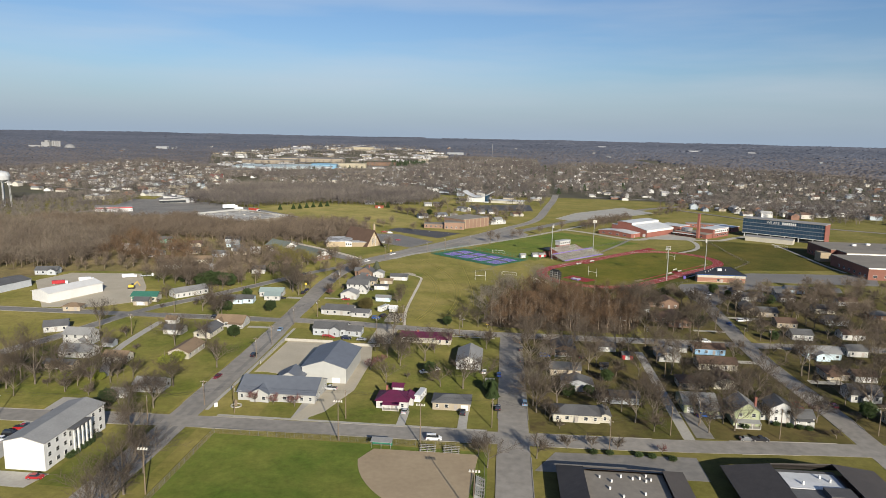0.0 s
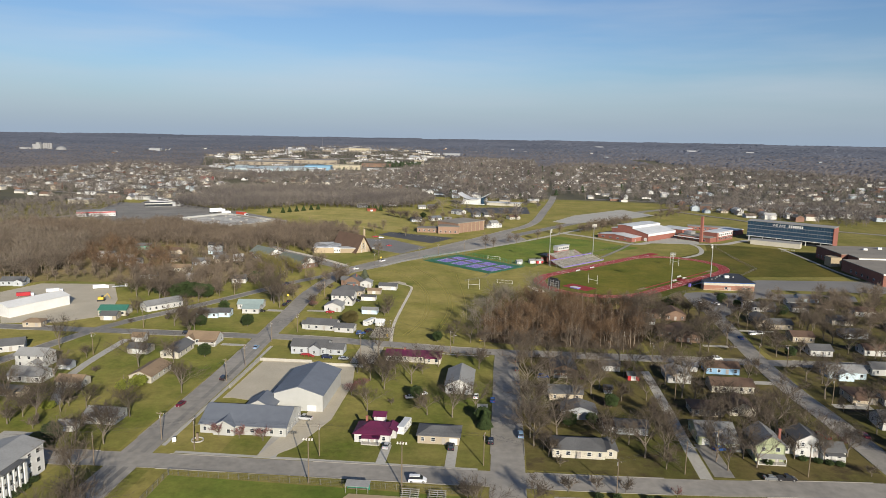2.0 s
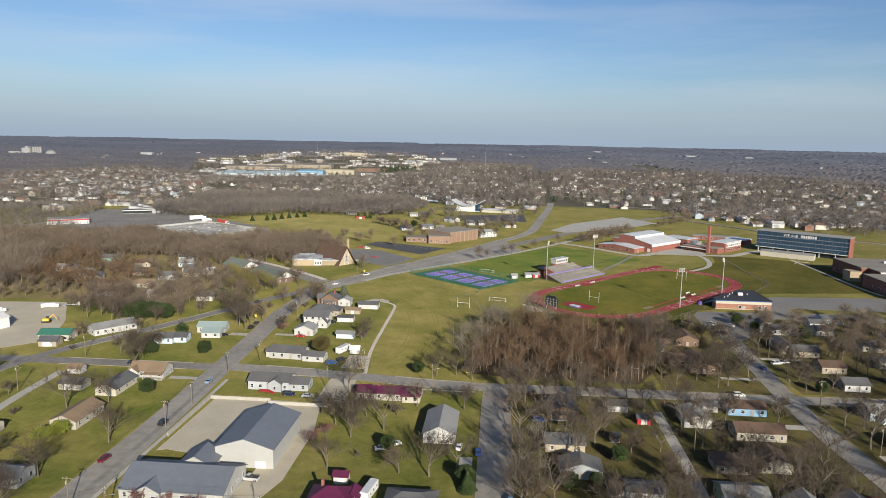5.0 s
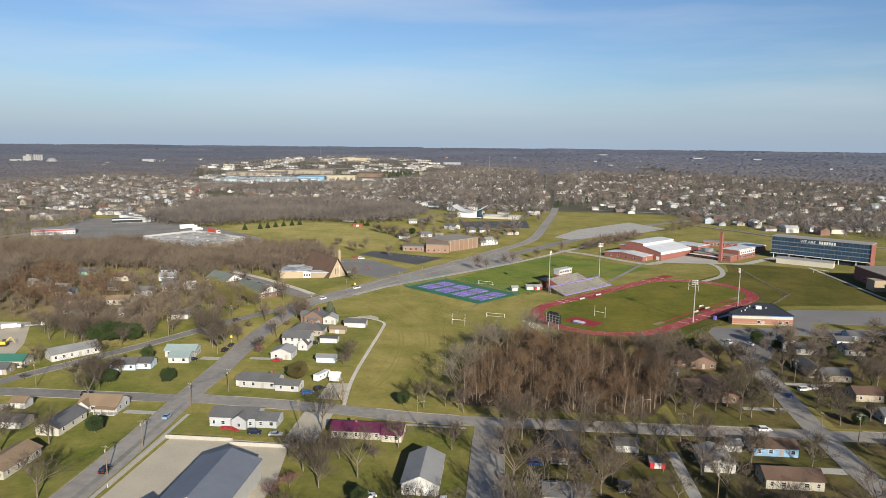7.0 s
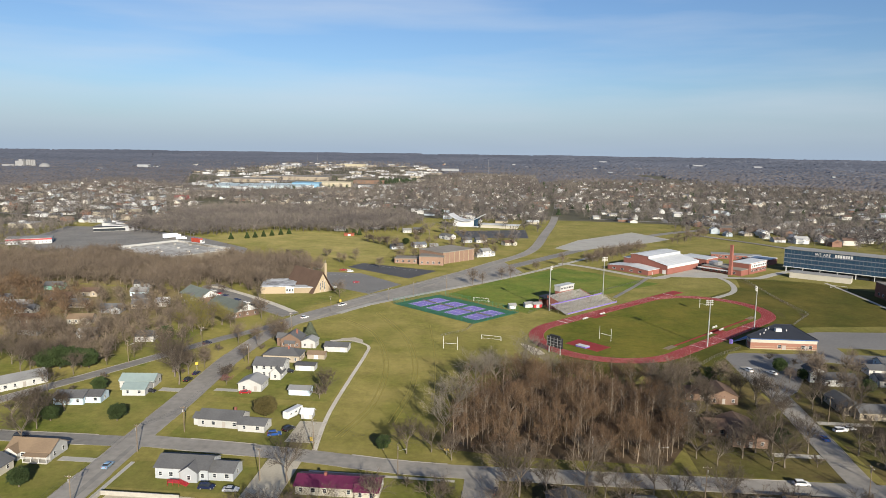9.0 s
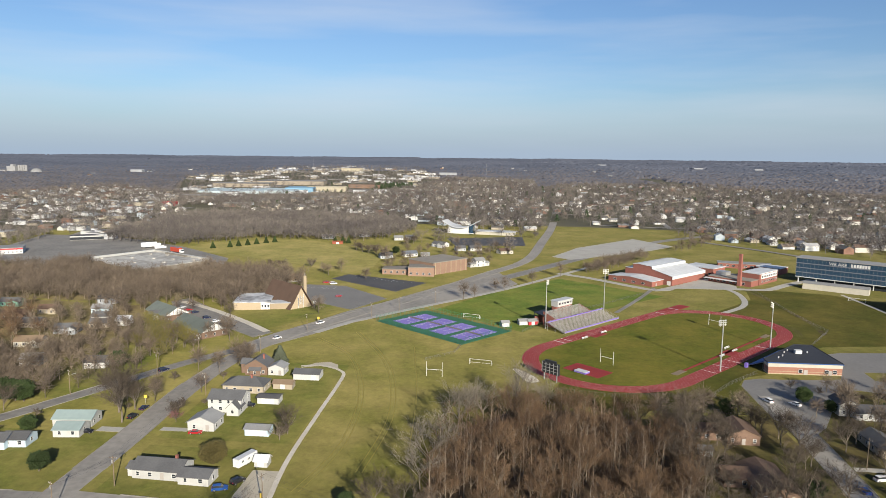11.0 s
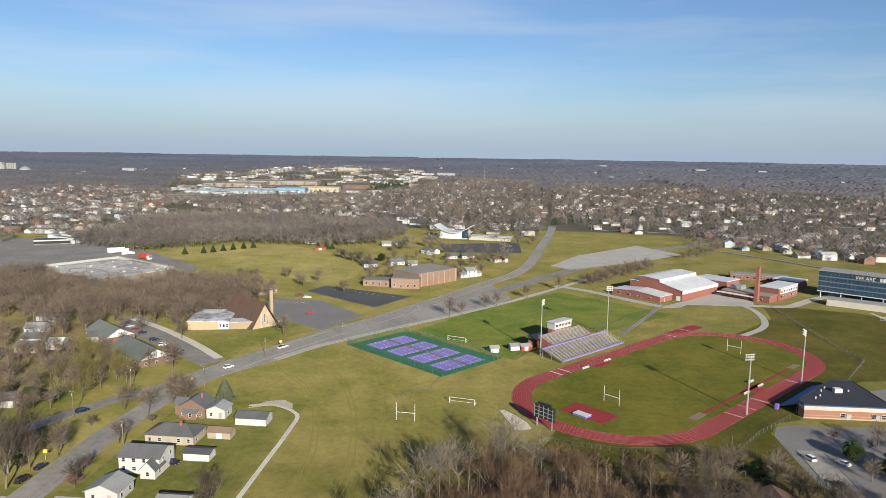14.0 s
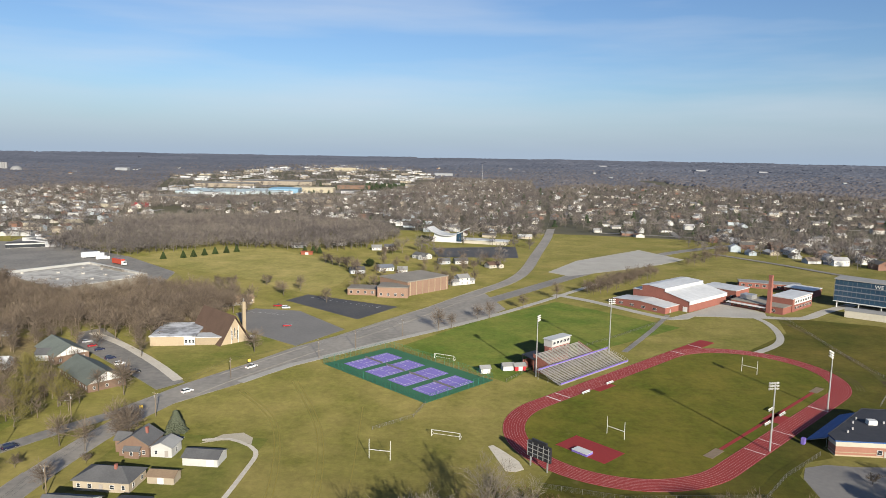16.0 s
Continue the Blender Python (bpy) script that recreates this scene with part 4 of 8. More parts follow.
# between the lane and the east street
house(67.2, 257.6, 12.0, 12.6, 0, YELS, R_LIGHT, 3.2, 2.4, "gable", "x", "pale yellow house with a blue-grey roof", garage=(2.4, 2.6), wings=((5.0, -3.4, 7.0, 4.0, 2.7, 1.0, "gable", "x"),))
house(81.6, 247.6, 8.8, 11.0, 0, YELS, R_LIGHT, 5.6, 3.0, "gable", "y", "two-storey yellow-green house with a front porch", porch=(0.2, 8.4, 2.2), chimney=(8.2, 4))
house(95.6, 252.6, 8.2, 8.6, 0, WHITE, R_GREY, 5.4, 2.2, "gable", "y", "white two-storey house with a side porch", wings=((7.6, -1.2, 7.0, 6.4, 3.0, 1.8, "gable", "x"), (-4.0, 2.0, 4.2, 6.0, 2.8, 1.4, "gable", "y")), porch=(8.5, 5.5, 3.0))
house(71.6, 281.6, 10.4, 8.6, 0, TAN, R_BROWN, 2.9, 1.9, "hip", "x", "tan bungalow with a brown roof")
house(85.4, 283.6, 9.4, 10.4, 0, CREAM, R_BROWN, 2.9, 2.0, "gable", "y", "cream bungalow with a brown roof")
house(85.8, 306.6, 16.2, 8.8, 0, CREAM, R_BROWN, 3.0, 1.9, "gable", "x", "long cream house with a brown roof")
house(90.0, 328.4, 13.6, 8.0, 0, BLUES, R_BROWN, 2.9, 1.7, "gable", "x", "blue house with a brown roof and white windows")
house(70.8, 315.0, 9.2, 12.0, 0, WHITE, R_LIGHT, 2.9, 1.6, "gable", "y", "white house with a pale grey roof")
shed(81.4, 330.4, 5.4, 4.6, 0, WHITE, R_LIGHT, 2.4, 1.1, "small white garage with an open front")
# north of the middle street
house(88.6, 374.0, 11.4, 20.0, 0, BROWNB, R_BROWN, 3.0, 2.0, "gable", "y", "brown house with a long brown roof", wings=((-7.0, 9.0, 8.0, 9.0, 2.9, 1.8, "gable", "x"),))
house(92.4, 414.6, 11.0, 12.0, 0, BROWNB, R_BROWN, 3.4, 2.4, "gable", "y", "brown brick house with brown gables", wings=((-8.0, 3.0, 8.0, 8.0, 3.0, 1.8, "gable", "x"),))
house(72.0, 418.0, 9.0, 8.0, 0, GREYS, R_DARK, 3.0, 2.2, "gable", "x", "grey cottage behind the wood")
shed(80.5, 404.0, 4.0, 3.6, 0, GREYS, R_GREY, 2.2, 1.0, "small grey garden shed")
# east of the east street
house(140.4, 329.6, 15.2, 9.0, 0, PALEB, R_LIGHT, 3.0, 2.0, "gable", "x", "pale blue house with a pale grey roof", wings=((3.0, -3.0, 6.0, 3.4, 2.8, 1.2, "gable", "y"),))
house(161.0, 335.8, 9.2, 8.0, 0, WHITE, R_GREY, 3.0, 1.9, "gable", "x", "small white house with a grey roof")
house(136.4, 301.0, 9.0, 10.5, 0, TAN, R_BROWN, 3.0, 1.9, "hip", "x", "tan house with a dark brown roof", porch=(0.5, 4.5, 1.8))
house(147.6, 300.4, 9.0, 9.0, 0, WHITE, R_BROWN, 2.7, 1.4, "gable", "x", "white carport house with a brown roof", garage=(4.5, 4.5))
house(134.6, 276.8, 11.4, 9.0, 0, WHITE, R_DARK, 3.2, 2.6, "gable", "x", "white house with a black roof and gabled porch", wings=((3.4, -2.2, 4.6, 4.0, 3.0, 1.8, "gable", "y"),))
house(137.0, 252.0, 11.0, 8.4, 0, CREAM, R_BROWN, 3.0, 1.9, "gable", "x", "cream house with a brown roof")
house(156.0, 256.0, 11.0, 9.0, 0, WHITE, R_GREY, 3.0, 1.9, "gable", "x", "white house with a grey roof")
house(158.0, 282.0, 11.0, 9.0, 0, TAN, R_DARK, 3.0, 1.9, "hip", "x", "tan house with a charcoal roof")
house(148.6, 442.6, 13.2, 8.6, 0, WHITE, R_DARK, 3.0, 1.8, "gable", "x", "white house with a charcoal roof", wings=((-4.6, 4.0, 7.0, 9.0, 4.6, 1.8, "gable", "y"),))
house(144.0, 404.2, 11.8, 9.0, 0, TAN, R_GREY, 3.0, 1.9, "gable", "x", "tan house with a long grey roof", wings=((-4.0, 4.0, 8.0, 16.0, 2.9, 1.8, "gable", "y"),))
house(146.8, 381.8, 10.4, 9.0, 0, TAN, R_BROWN, 3.0, 1.8, "gable", "x", "tan cottage with a brown roof")
house(171.4, 444.0, 9.6, 8.0, 0, WHITE, R_DARK, 3.0, 1.8, "gable", "x", "white house with a charcoal roof")
house(175.2, 459.8, 8.0, 7.0, 0, WHITE, R_GREY, 2.8, 1.5, "gable", "x", "small white house with a grey roof")
house(186.0, 470.0, 12.0, 8.0, 0, PALEB, R_GREY, 2.8, 1.7, "gable", "x", "pale blue house with a grey roof")
house(182.0, 418.0, 11.0, 8.6, 0, CREAM, R_GREY, 2.9, 1.8, "gable", "x", "cream house with a grey roof")
house(176.0, 392.0, 12.0, 8.6, 0, GREYS, R_DARK, 2.9, 1.8, "hip", "x", "grey house with a charcoal roof")
house(172.0, 364.0, 11.0, 8.6, 0, WHITE, R_BROWN, 2.9, 1.8, "gable", "x", "white house with a brown roof")
house(146.0, 360.0, 10.0, 8.6, 0, WHITE, R_GREY, 2.9, 1.8, "gable", "x", "white house with a weathered roof")
house(205.0, 440.0, 11.0, 8.6, 0, WHITE, R_BROWN, 2.9, 1.8, "gable", "x", "white bungalow with a brown roof")
house(208.0, 408.0, 11.0, 8.6, 0, BROWNB, R_GREY, 2.9, 1.8, "hip", "x", "brick bungalow with a grey roof")
house(206.0, 372.0, 11.0, 8.6, 0, TAN, R_BROWN, 2.9, 1.8, "gable", "x", "tan bungalow with a brown roof")
house(188.0, 332.0, 11.0, 8.6, 0, WHITE, R_GREY, 2.9, 1.8, "gable", "x", "white bungalow with a grey roof")
# the village west of the fork
for x, y, w, wall, roof, lab in ((-301, 577, 12, GREENS, R_GREY, "green house with a grey roof"), (-309, 535, 12, WHITE, R_LIGHT, "white house with a pale roof"), (-285, 522, 11, GREYS, R_LIGHT, "grey house with a pale roof"), (-276, 546, 13, BROWNB, R_BROWN, "brick house with a brown roof"),
                              (-265, 562, 11, TAN, R_BROWN, "tan house with a brown roof"), (-229, 494, 13, CREAM, R_TAN, "cream house with a tan roof"), (-226, 520, 12, GREYS, R_GREY, "grey house with a dark roof"), (-234, 567, 10, PALEB, R_LIGHT, "pale blue house with pale roof"),
                              (-214, 533, 10, TAN, R_GREY, "tan house with a grey roof"), (-203, 541, 7, WHITE, R_WHITE, "white garage with a pale roof"), (-174, 466, 9, WHITE, R_GREY, "white house with grey gables"), (-246, 593, 12, GREYS, R_DARK, "grey house with a charcoal roof"),
                              (-312, 436, 14, GREYS, R_GREY, "grey house behind the yard"), (-273, 511, 11, WHITE, R_GREY, "white house with a grey roof"), (-205, 466, 9, WHITE, R_LIGHT, "small white house with pale roof"), (-222, 548, 9, WHITE, R_GREY, "small white cottage under trees"),
                              (-252, 530, 10, TAN, R_GREY, "tan cottage under bare trees"), (-256, 490, 12, BROWNB, R_BROWN, "red brick bungalow with brown roof"), (-240, 470, 11, WHITE, R_BROWN, "white bungalow with a brown roof"), (-192, 556, 10, GREYS, R_GREY, "grey cottage under bare trees")):
    house(x, y, w, 8.0, 12, wall, roof, 3.0, 2.0, "gable", "x", lab, wings=((w * 0.6, -2.0, w * 0.4, 4.0, 2.8, 1.3, "gable", "y"),) if w > 10 else ())

# houses between the brick hall and the far wood
for x, y, w, d, rz, wall, roof, h, lab, wings in ((-9, 775, 9.5, 8, 35, WHITE, R_LIGHT, 5.4, "white two-storey house beside the road", ((-6, 0, 6, 6.5, 2.8, 1.3, "gable", "x"), (9.5, 1, 5, 6, 2.8, 1.2, "gable", "x"))), (12, 856, 13, 8, 35, CREAM, R_BROWN, 3.0, "cream house with a brown roof by the road", ((8, -3, 5, 4, 2.8, 1.4, "gable", "y"),)),
                                             (-19, 873, 12, 8, 20, WHITE, R_GREY, 3.0, "white house with a grey gabled roof", ()), (-33, 870, 10, 8, 20, GREYS, R_GREY, 3.0, "grey bungalow with a grey roof", ()), (-62, 903, 16, 10, -35, WHITE, R_GREY, 3.4, "white house with a long grey roof", ((10, -3, 6, 5, 3.2, 2.2, "gable", "y"),)),
                                             (-79, 823, 13, 9, 30, WHITE, R_SLATE, 3.0, "white house with a blue-grey roof", ()), (-63, 819, 8, 7, 10, WHITE, R_LIGHT, 2.8, "small white cottage with a pale roof", ()), (-109, 945, 10, 8, 15, WHITE, R_LIGHT, 3.0, "small white house at the wood's edge", ()),
                                             (-98, 954, 10, 8, 10, CREAM, R_GREY, 3.0, "small cream house at the wood's edge", ()), (-156, 973, 12, 8, 0, WHITE, R_BROWN, 3.0, "white house below the wood", ()), (-193, 946, 14, 8, 8, WHITE, R_LIGHT, 3.0, "long white house below the wood", ()), (-100, 808, 12, 8, 25, GREYS, R_DARK, 3.0, "grey house with a charcoal roof by the field", ())):
    house(x, y, w, d, rz, wall, roof, h, 2.2, "gable", "x", lab, wings=wings)
shed(-170, 902, 11, 5, 10, R_RUST, R_RUST, 2.4, 0.9, "rust-red open shed beside the field", big=(5.5, 3.0))

# ---- trees ----
def tri_mesh(name, v, t, *mats, mi=None):
    me = bpy.data.meshes.new(name)
    v, t = np.asarray(v, np.float32), np.asarray(t, np.int32)
    me.vertices.add(len(v))
    me.vertices.foreach_set("co", v.ravel())
    me.loops.add(3 * len(t))
    me.loops.foreach_set("vertex_index", t.ravel())
    me.polygons.add(len(t))
    me.polygons.foreach_set("loop_start", np.arange(0, 3 * len(t), 3, dtype=np.int32))
    for m in mats:
        me.materials.append(m)
    if mi is not None:
        me.polygons.foreach_set("material_index", np.asarray(mi, np.int32))
    me.update(calc_edges=True)
    return me


class Sticks:
    """Tapered three-sided sticks in one triangle soup."""

    def __init__(self):
        self.v, self.t = [], []

    def add(self, a, b, r0, r1, n=3):
        a, b = Vector(a), Vector(b)
        d = (b - a).normalized()
        u = d.orthogonal().normalized()
        w = d.cross(u)
        k = len(self.v)
        for i in range(n):
            c = 6.2832 * i / n
            self.v.append(a + r0 * (math.cos(c) * u + math.sin(c) * w))
        if r1 <= 0.004:
            self.v.append(b)
            self.t += [(k + i, k + (i + 1) % n, k + n) for i in range(n)]
        else:
            for i in range(n):
                c = 6.2832 * i / n
                self.v.append(b + r1 * (math.cos(c) * u + math.sin(c) * w))
            for i in range(n):
                j = (i + 1) % n
                self.t += [(k + i, k + j, k + n + j), (k + i, k + n + j, k + n + i)]

    def blade(self, a, b, w, side):
        """One thin twig."""
        k = len(self.v)
        self.v += [a + w * side, a - w * side, b]
        self.t.append((k, k + 1, k + 2))

    def arrays(self):
        return np.array([tuple(p) for p in self.v], np.float32), np.array(self.t, np.int32)


def bare_tree(seed, H=11.0, spread=0.75, trunk_part=0.28, kids=(7, 5, 5, 4), thick=1.0, fine=0.048):
    """Trunk with limbs, and crown of branches and twigs, as two triangle soups."""
    rng = random.Random(seed)
    trunk, crown = Sticks(), Sticks()

    def turn(d, angle):
        az = rng.uniform(0, 6.2832)
        u = d.orthogonal().normalized()
        w = d.cross(u)
        side = math.cos(az) * u + math.sin(az) * w
        return (math.cos(angle) * d + math.sin(angle) * side).normalized()

    def grow(p, d, length, r, depth):
        mid = p + d * length * 0.5
        d2 = (d + Vector((rng.uniform(-0.12, 0.12), rng.uniform(-0.12, 0.12), 0.08))).normalized()
        end = mid + d2 * length * 0.5
        s = trunk if depth <= 2 else crown
        if depth <= 1:
            s.add(p, mid, r, r * 0.75, 6 if depth == 0 else 4)
            s.add(mid, end, r * 0.75, r * 0.4, 6 if depth == 0 else 4)
        elif depth <= 2:
            r = max(r, 0.06)
            s.add(p, mid, r, r * 0.7)
            s.add(mid, end, r * 0.7, 0)
        else:
            s.blade(p, end, max(r, fine) if depth == 3 else 0.65 * fine, turn(d, 1.5708))
        if depth >= len(kids):
            return
        n = kids[depth]
        for k in range(n):
            f = (0.55 if depth == 0 else 0.25) + (0.45 if depth == 0 else 0.72) * (k + rng.random() * 0.8) / n
            q = p + (mid - p) * min(1, 2 * f) + (end - mid) * max(0, 2 * f - 1)
            a = rng.uniform(0.38, 0.80) * (spread + 0.35) if depth < 2 else rng.uniform(0.35, 0.95)
            dd = turn(d2, a)
            dd = (dd + Vector((0, 0, 0.18 if depth < 2 else 0.10))).normalized()
            grow(q, dd, length * rng.uniform(*((0.95, 1.35) if depth == 0 else (0.45, 0.72))), r * (0.5 if depth == 0 else 0.42), depth + 1)

    grow(Vector((0, 0, -0.2)), Vector((rng.uniform(-0.05, 0.05), rng.uniform(-0.05, 0.05), 1)).normalized(), H * (trunk_part + 0.16), 0.020 * H * thick, 0)
    return trunk.arrays(), crown.arrays()


def leaf_clumps(seed, rx, rz, z0, n, size, cone=False):
    """Many small leaf tufts in an uneven crown."""
    rng = random.Random(seed)
    v, t = [], []
    for _ in range(n):
        if cone:
            h = rng.random() ** 1.4
            r = rx * (1 - h) * (0.55 + 0.45 * rng.random()) + 0.1
            a = rng.uniform(0, 6.2832)
            c = Vector((r * math.cos(a), r * math.sin(a), z0 + h * rz))
            d = Vector((math.cos(a), math.sin(a), -0.35))
        else:
            d = Vector((rng.gauss(0, 1), rng.gauss(0, 1), rng.gauss(0, 1))).normalized()
            r = rng.random() ** 0.4 * (0.85 + 0.3 * noise.noise(d * 2.2 + Vector((seed, 0, 0))))
            c = Vector((d.x * rx * r, d.y * rx * r, z0 + rz / 2 + d.z * rz / 2 * r))
        s = size * rng.uniform(0.6, 1.3)
        u = d.orthogonal().normalized()
        w = d.cross(u)
        k = len(v)
        az = rng.uniform(0, 2)
        for i in range(3):
            g = az + 2.0944 * i
            v.append(c + s * 0.6 * (math.cos(g) * u + math.sin(g) * w))
        v.append(c + d * s + Vector((0, 0, rng.uniform(-0.3, 0.3) * s)))
        t += [(k, k + 1, k + 3), (k + 1, k + 2, k + 3), (k + 2, k, k + 3), (k, k + 2, k + 1)]
    return np.array([tuple(p) for p in v], np.float32), np.array(t, np.int32)


BARE = [bare_tree(s, H, sp, tp, (*th_k, 2), 1.0) for s, H, sp, tp, th_k in ((1, 11, 0.8, 0.25, (6, 5, 5, 4)), (2, 13, 0.65, 0.30, (6, 5, 5, 4)), (3, 9, 0.95, 0.20, (7, 5, 5, 4)), (4, 12, 0.75, 0.26, (6, 5, 5, 4)), (5, 10, 0.7, 0.22, (7, 5, 5, 4)))]
SMALL = [bare_tree(s, 5.5, 0.95, 0.12, (8, 5, 5, 2), 0.9) for s in (11, 12)]


def pole_tree(seed, H=16.0):
    """A slim forest tree: one straight stem with short rising branches."""
    rng = random.Random(seed)
    trunk, crown = Sticks(), Sticks()
    top = Vector((rng.uniform(-0.8, 0.8), rng.uniform(-0.8, 0.8), H * 0.92))
    foot = Vector((0, 0, -0.2))
    trunk.add(foot, foot.lerp(top, 0.5), 0.23, 0.16, 5)
    trunk.add(foot.lerp(top, 0.5), top, 0.16, 0, 4)
    for i in range(15):
        f = 0.28 + 0.7 * (i + rng.random()) / 15
        p, az, k = foot.lerp(top, f), i * 2.4 + rng.uniform(-0.5, 0.5), rng.uniform(0.9, 1.5)
        d = Vector((math.cos(az), math.sin(az), k)).normalized()
        L = H * 0.30 * (1.15 - 0.75 * f) * rng.uniform(0.7, 1.2)
        trunk.add(p, p + d * L, 0.08, 0)
        for j in range(5):
            q = p + d * L * rng.uniform(0.3, 0.95)
            d2 = (d + Vector((rng.uniform(-0.7, 0.7), rng.uniform(-0.7, 0.7), rng.uniform(0, 0.6)))).normalized()
            l2 = L * rng.uniform(0.3, 0.55)
            crown.add(q, q + d2 * l2, 0.042, 0)
            for _ in range(3):
                q2 = q + d2 * l2 * rng.uniform(0.2, 0.9)
                d3 = (d2 + Vector((rng.uniform(-0.8, 0.8), rng.uniform(-0.8, 0.8), rng.uniform(-0.2, 0.5)))).normalized()
                crown.blade(q2, q2 + d3 * l2 * 0.6, 0.026, d3.orthogonal().normalized())
                crown.blade(q2, q2 + (d3 + 0.5 * d).normalized() * l2 * 0.45, 0.022, d3.cross(d2).normalized())
    return trunk.arrays(), crown.arrays()


def far_tree(seed, H=10.0, R=4.6, n=90, w=0.2):
    """A bare tree seen from afar: trunk, limbs and a rounded, uneven crown of twigs."""
    rng = random.Random(seed)
    s, c = Sticks(), Sticks()
    fork, mid = H * 0.24, H * 0.58
    s.add((0, 0, -0.5), (0, 0, fork * 1.7), 0.022 * H, 0.012 * H)
    for k in range(6):
        a, e = k * 1.05 + rng.uniform(-0.4, 0.4), rng.uniform(0.5, 0.85)
        s.add((0, 0, fork * rng.uniform(0.8, 1.6)), (math.cos(a) * R * e * 0.75, math.sin(a) * R * e * 0.75, mid + H * rng.uniform(0.0, 0.3)), 0.010 * H, 0)
    for _ in range(n):
        d = Vector((rng.gauss(0, 1), rng.gauss(0, 1), rng.gauss(0, 1))).normalized()
        r = rng.random() ** 0.5 * (0.88 + 0.5 * noise.noise(d * 1.6 + Vector((seed * 3.7, 0, 0))))
        p = Vector((d.x * R * r, d.y * R * r, mid + d.z * H * 0.42 * r))
        g = (Vector((d.x, d.y, d.z * 0.6 + 0.5)) + 0.35 * Vector((rng.uniform(-1, 1), rng.uniform(-1, 1), rng.uniform(-1, 1)))).normalized()
        h = H * rng.uniform(0.05, 0.13)
        u = g.orthogonal().normalized()
        a = rng.uniform(0, 6.28)
        c.blade(p - g * h, p + g * h, w * rng.uniform(0.6, 1.3), math.cos(a) * u + math.sin(a) * g.cross(u))
    return s.arrays(), c.arrays()


TALL = [pole_tree(s, H) for s, H in ((21, 16), (22, 14), (23, 17), (24, 15), (25, 13))]
KINDS = {}


def tree_kind(key, trunk, crown, bark, leaf, name, label):
    KINDS[key] = (tri_mesh("trunk", *trunk, bark), tri_mesh("crown", *crown, leaf), name, label)


for i, (t, c) in enumerate(BARE):
    tree_kind(f"bare{i}", t, c, BARK, TWIG, "bare_tree", "bare brown deciduous tree with fine winter twigs")
for i, (t, c) in enumerate(BARE[:2]):
    tree_kind(f"pale{i}", t, c, BARK, PALETWIG, "pale_tree", "large bare tree with pale grey twigs")
for i, (t, c) in enumerate(SMALL):
    tree_kind(f"red{i}", t, c, BARK, REDTWIG, "budding_tree", "small tree with reddish budding twigs")
    tree_kind(f"small{i}", t, c, BARK, TWIG, "small_tree", "small bare garden tree with brown twigs")
pole = Sticks()
pole.add((0, 0, -0.2), (0, 0, 7.0), 0.22, 0.03, 6)
tree_kind("conifer", pole.arrays(), leaf_clumps(31, 2.7, 7.5, 0.5, 1700, 0.5, True), BARK, NEEDLE, "conifer", "dark green conifer with drooping needle branches")
tree_kind("pine", pole.arrays(), leaf_clumps(32, 3.0, 6.4, 0.7, 2000, 0.42), BARK, NEEDLE, "evergreen_tree", "rounded dark evergreen tree")
short = Sticks()
short.add((0, 0, -0.2), (0, 0, 1.5), 0.1, 0.05, 5)
tree_kind("shrub", short.arrays(), leaf_clumps(33, 1.5, 1.8, 0.1, 420, 0.3), BARK, NEEDLE, "evergreen_shrub", "clipped dark evergreen shrub")
SPRUCE = mat("pale_spruce_needles", (0.115, 0.130, 0.088), (0.080, 0.094, 0.062), 1.5, 0.3, 0.9, vary=0.15)
tree_kind("spruce", pole.arrays(), leaf_clumps(37, 2.9, 7.4, 0.4, 1500, 0.55, True), BARK, SPRUCE, "pale_spruce", "pale grey-green spruce beside a garden")
tree_kind("yellow", pole.arrays(), leaf_clumps(34, 2.8, 4.4, 0.2, 700, 0.5), BARK, YLEAF, "yellow_green_bush", "large rounded yellow-green bush")
tree_kind("brown", pole.arrays(), leaf_clumps(35, 4.0, 7.0, 0.4, 2200, 0.4), BARK, BRLEAF, "brown_leaved_tree", "round tree full of dry brown leaves")
wt, wc = bare_tree(36, 10, 1.0, 0.2, (8, 6, 5, 4), 0.9)
WILLOWT = mat("willow_twigs", (0.185, 0.158, 0.045), (0.135, 0.118, 0.038), 2.0, 0.3, 0.9, vary=0.12)
tree_kind("willow", wt, wc, BARK, WILLOWT, "willow", "willow with yellow-green spring twigs")


FARBARE = []
WIDE = 1.15


def tree(key, x, y, s=1.0, rz=None):
    tm, cm, name, label = KINDS[key]
    if key[:4] == "bare" and (y > 425 or x > 178):
        FARBARE.append((x, y))
        return None
    s *= 1.34 if key[:4] in ("bare", "pale") else 1.2 if key[:3] in ("red", "sma", "wil") else 1.1
    ob = thing(name, label, "shrub" if key in ("shrub", "yellow") else "tree", Matrix.Translation((x, y, 0)) @ Euler((0, 0, (x * 7.3 + y * 3.1) % 6.28 if rz is None else rz)).to_matrix().to_4x4() @ Matrix.Diagonal((s * WIDE, s * WIDE, s * 0.94, 1)), group="garden trees")
    part("trunk", tm, ob)
    part("crown", cm, ob)
    return ob


def clear(x, y, margin=1.0):
    if any((x - a) ** 2 + (y - c) ** 2 < (r + margin) ** 2 for a, c, r in FEET):
        return False
    for line, half in ROADS:
        for p, q in zip(line, line[1:]):
            if abs(p.x - x) > 60 and abs(p.y - y) > 60:
                continue
            d = q - p
            f = max(0, min(1, ((x - p.x) * d.x + (y - p.y) * d.y) / max(1e-6, d.length_squared)))
            if (p.x + f * d.x - x) ** 2 + (p.y + f * d.y - y) ** 2 < (half + margin) ** 2:
                return False
    return True


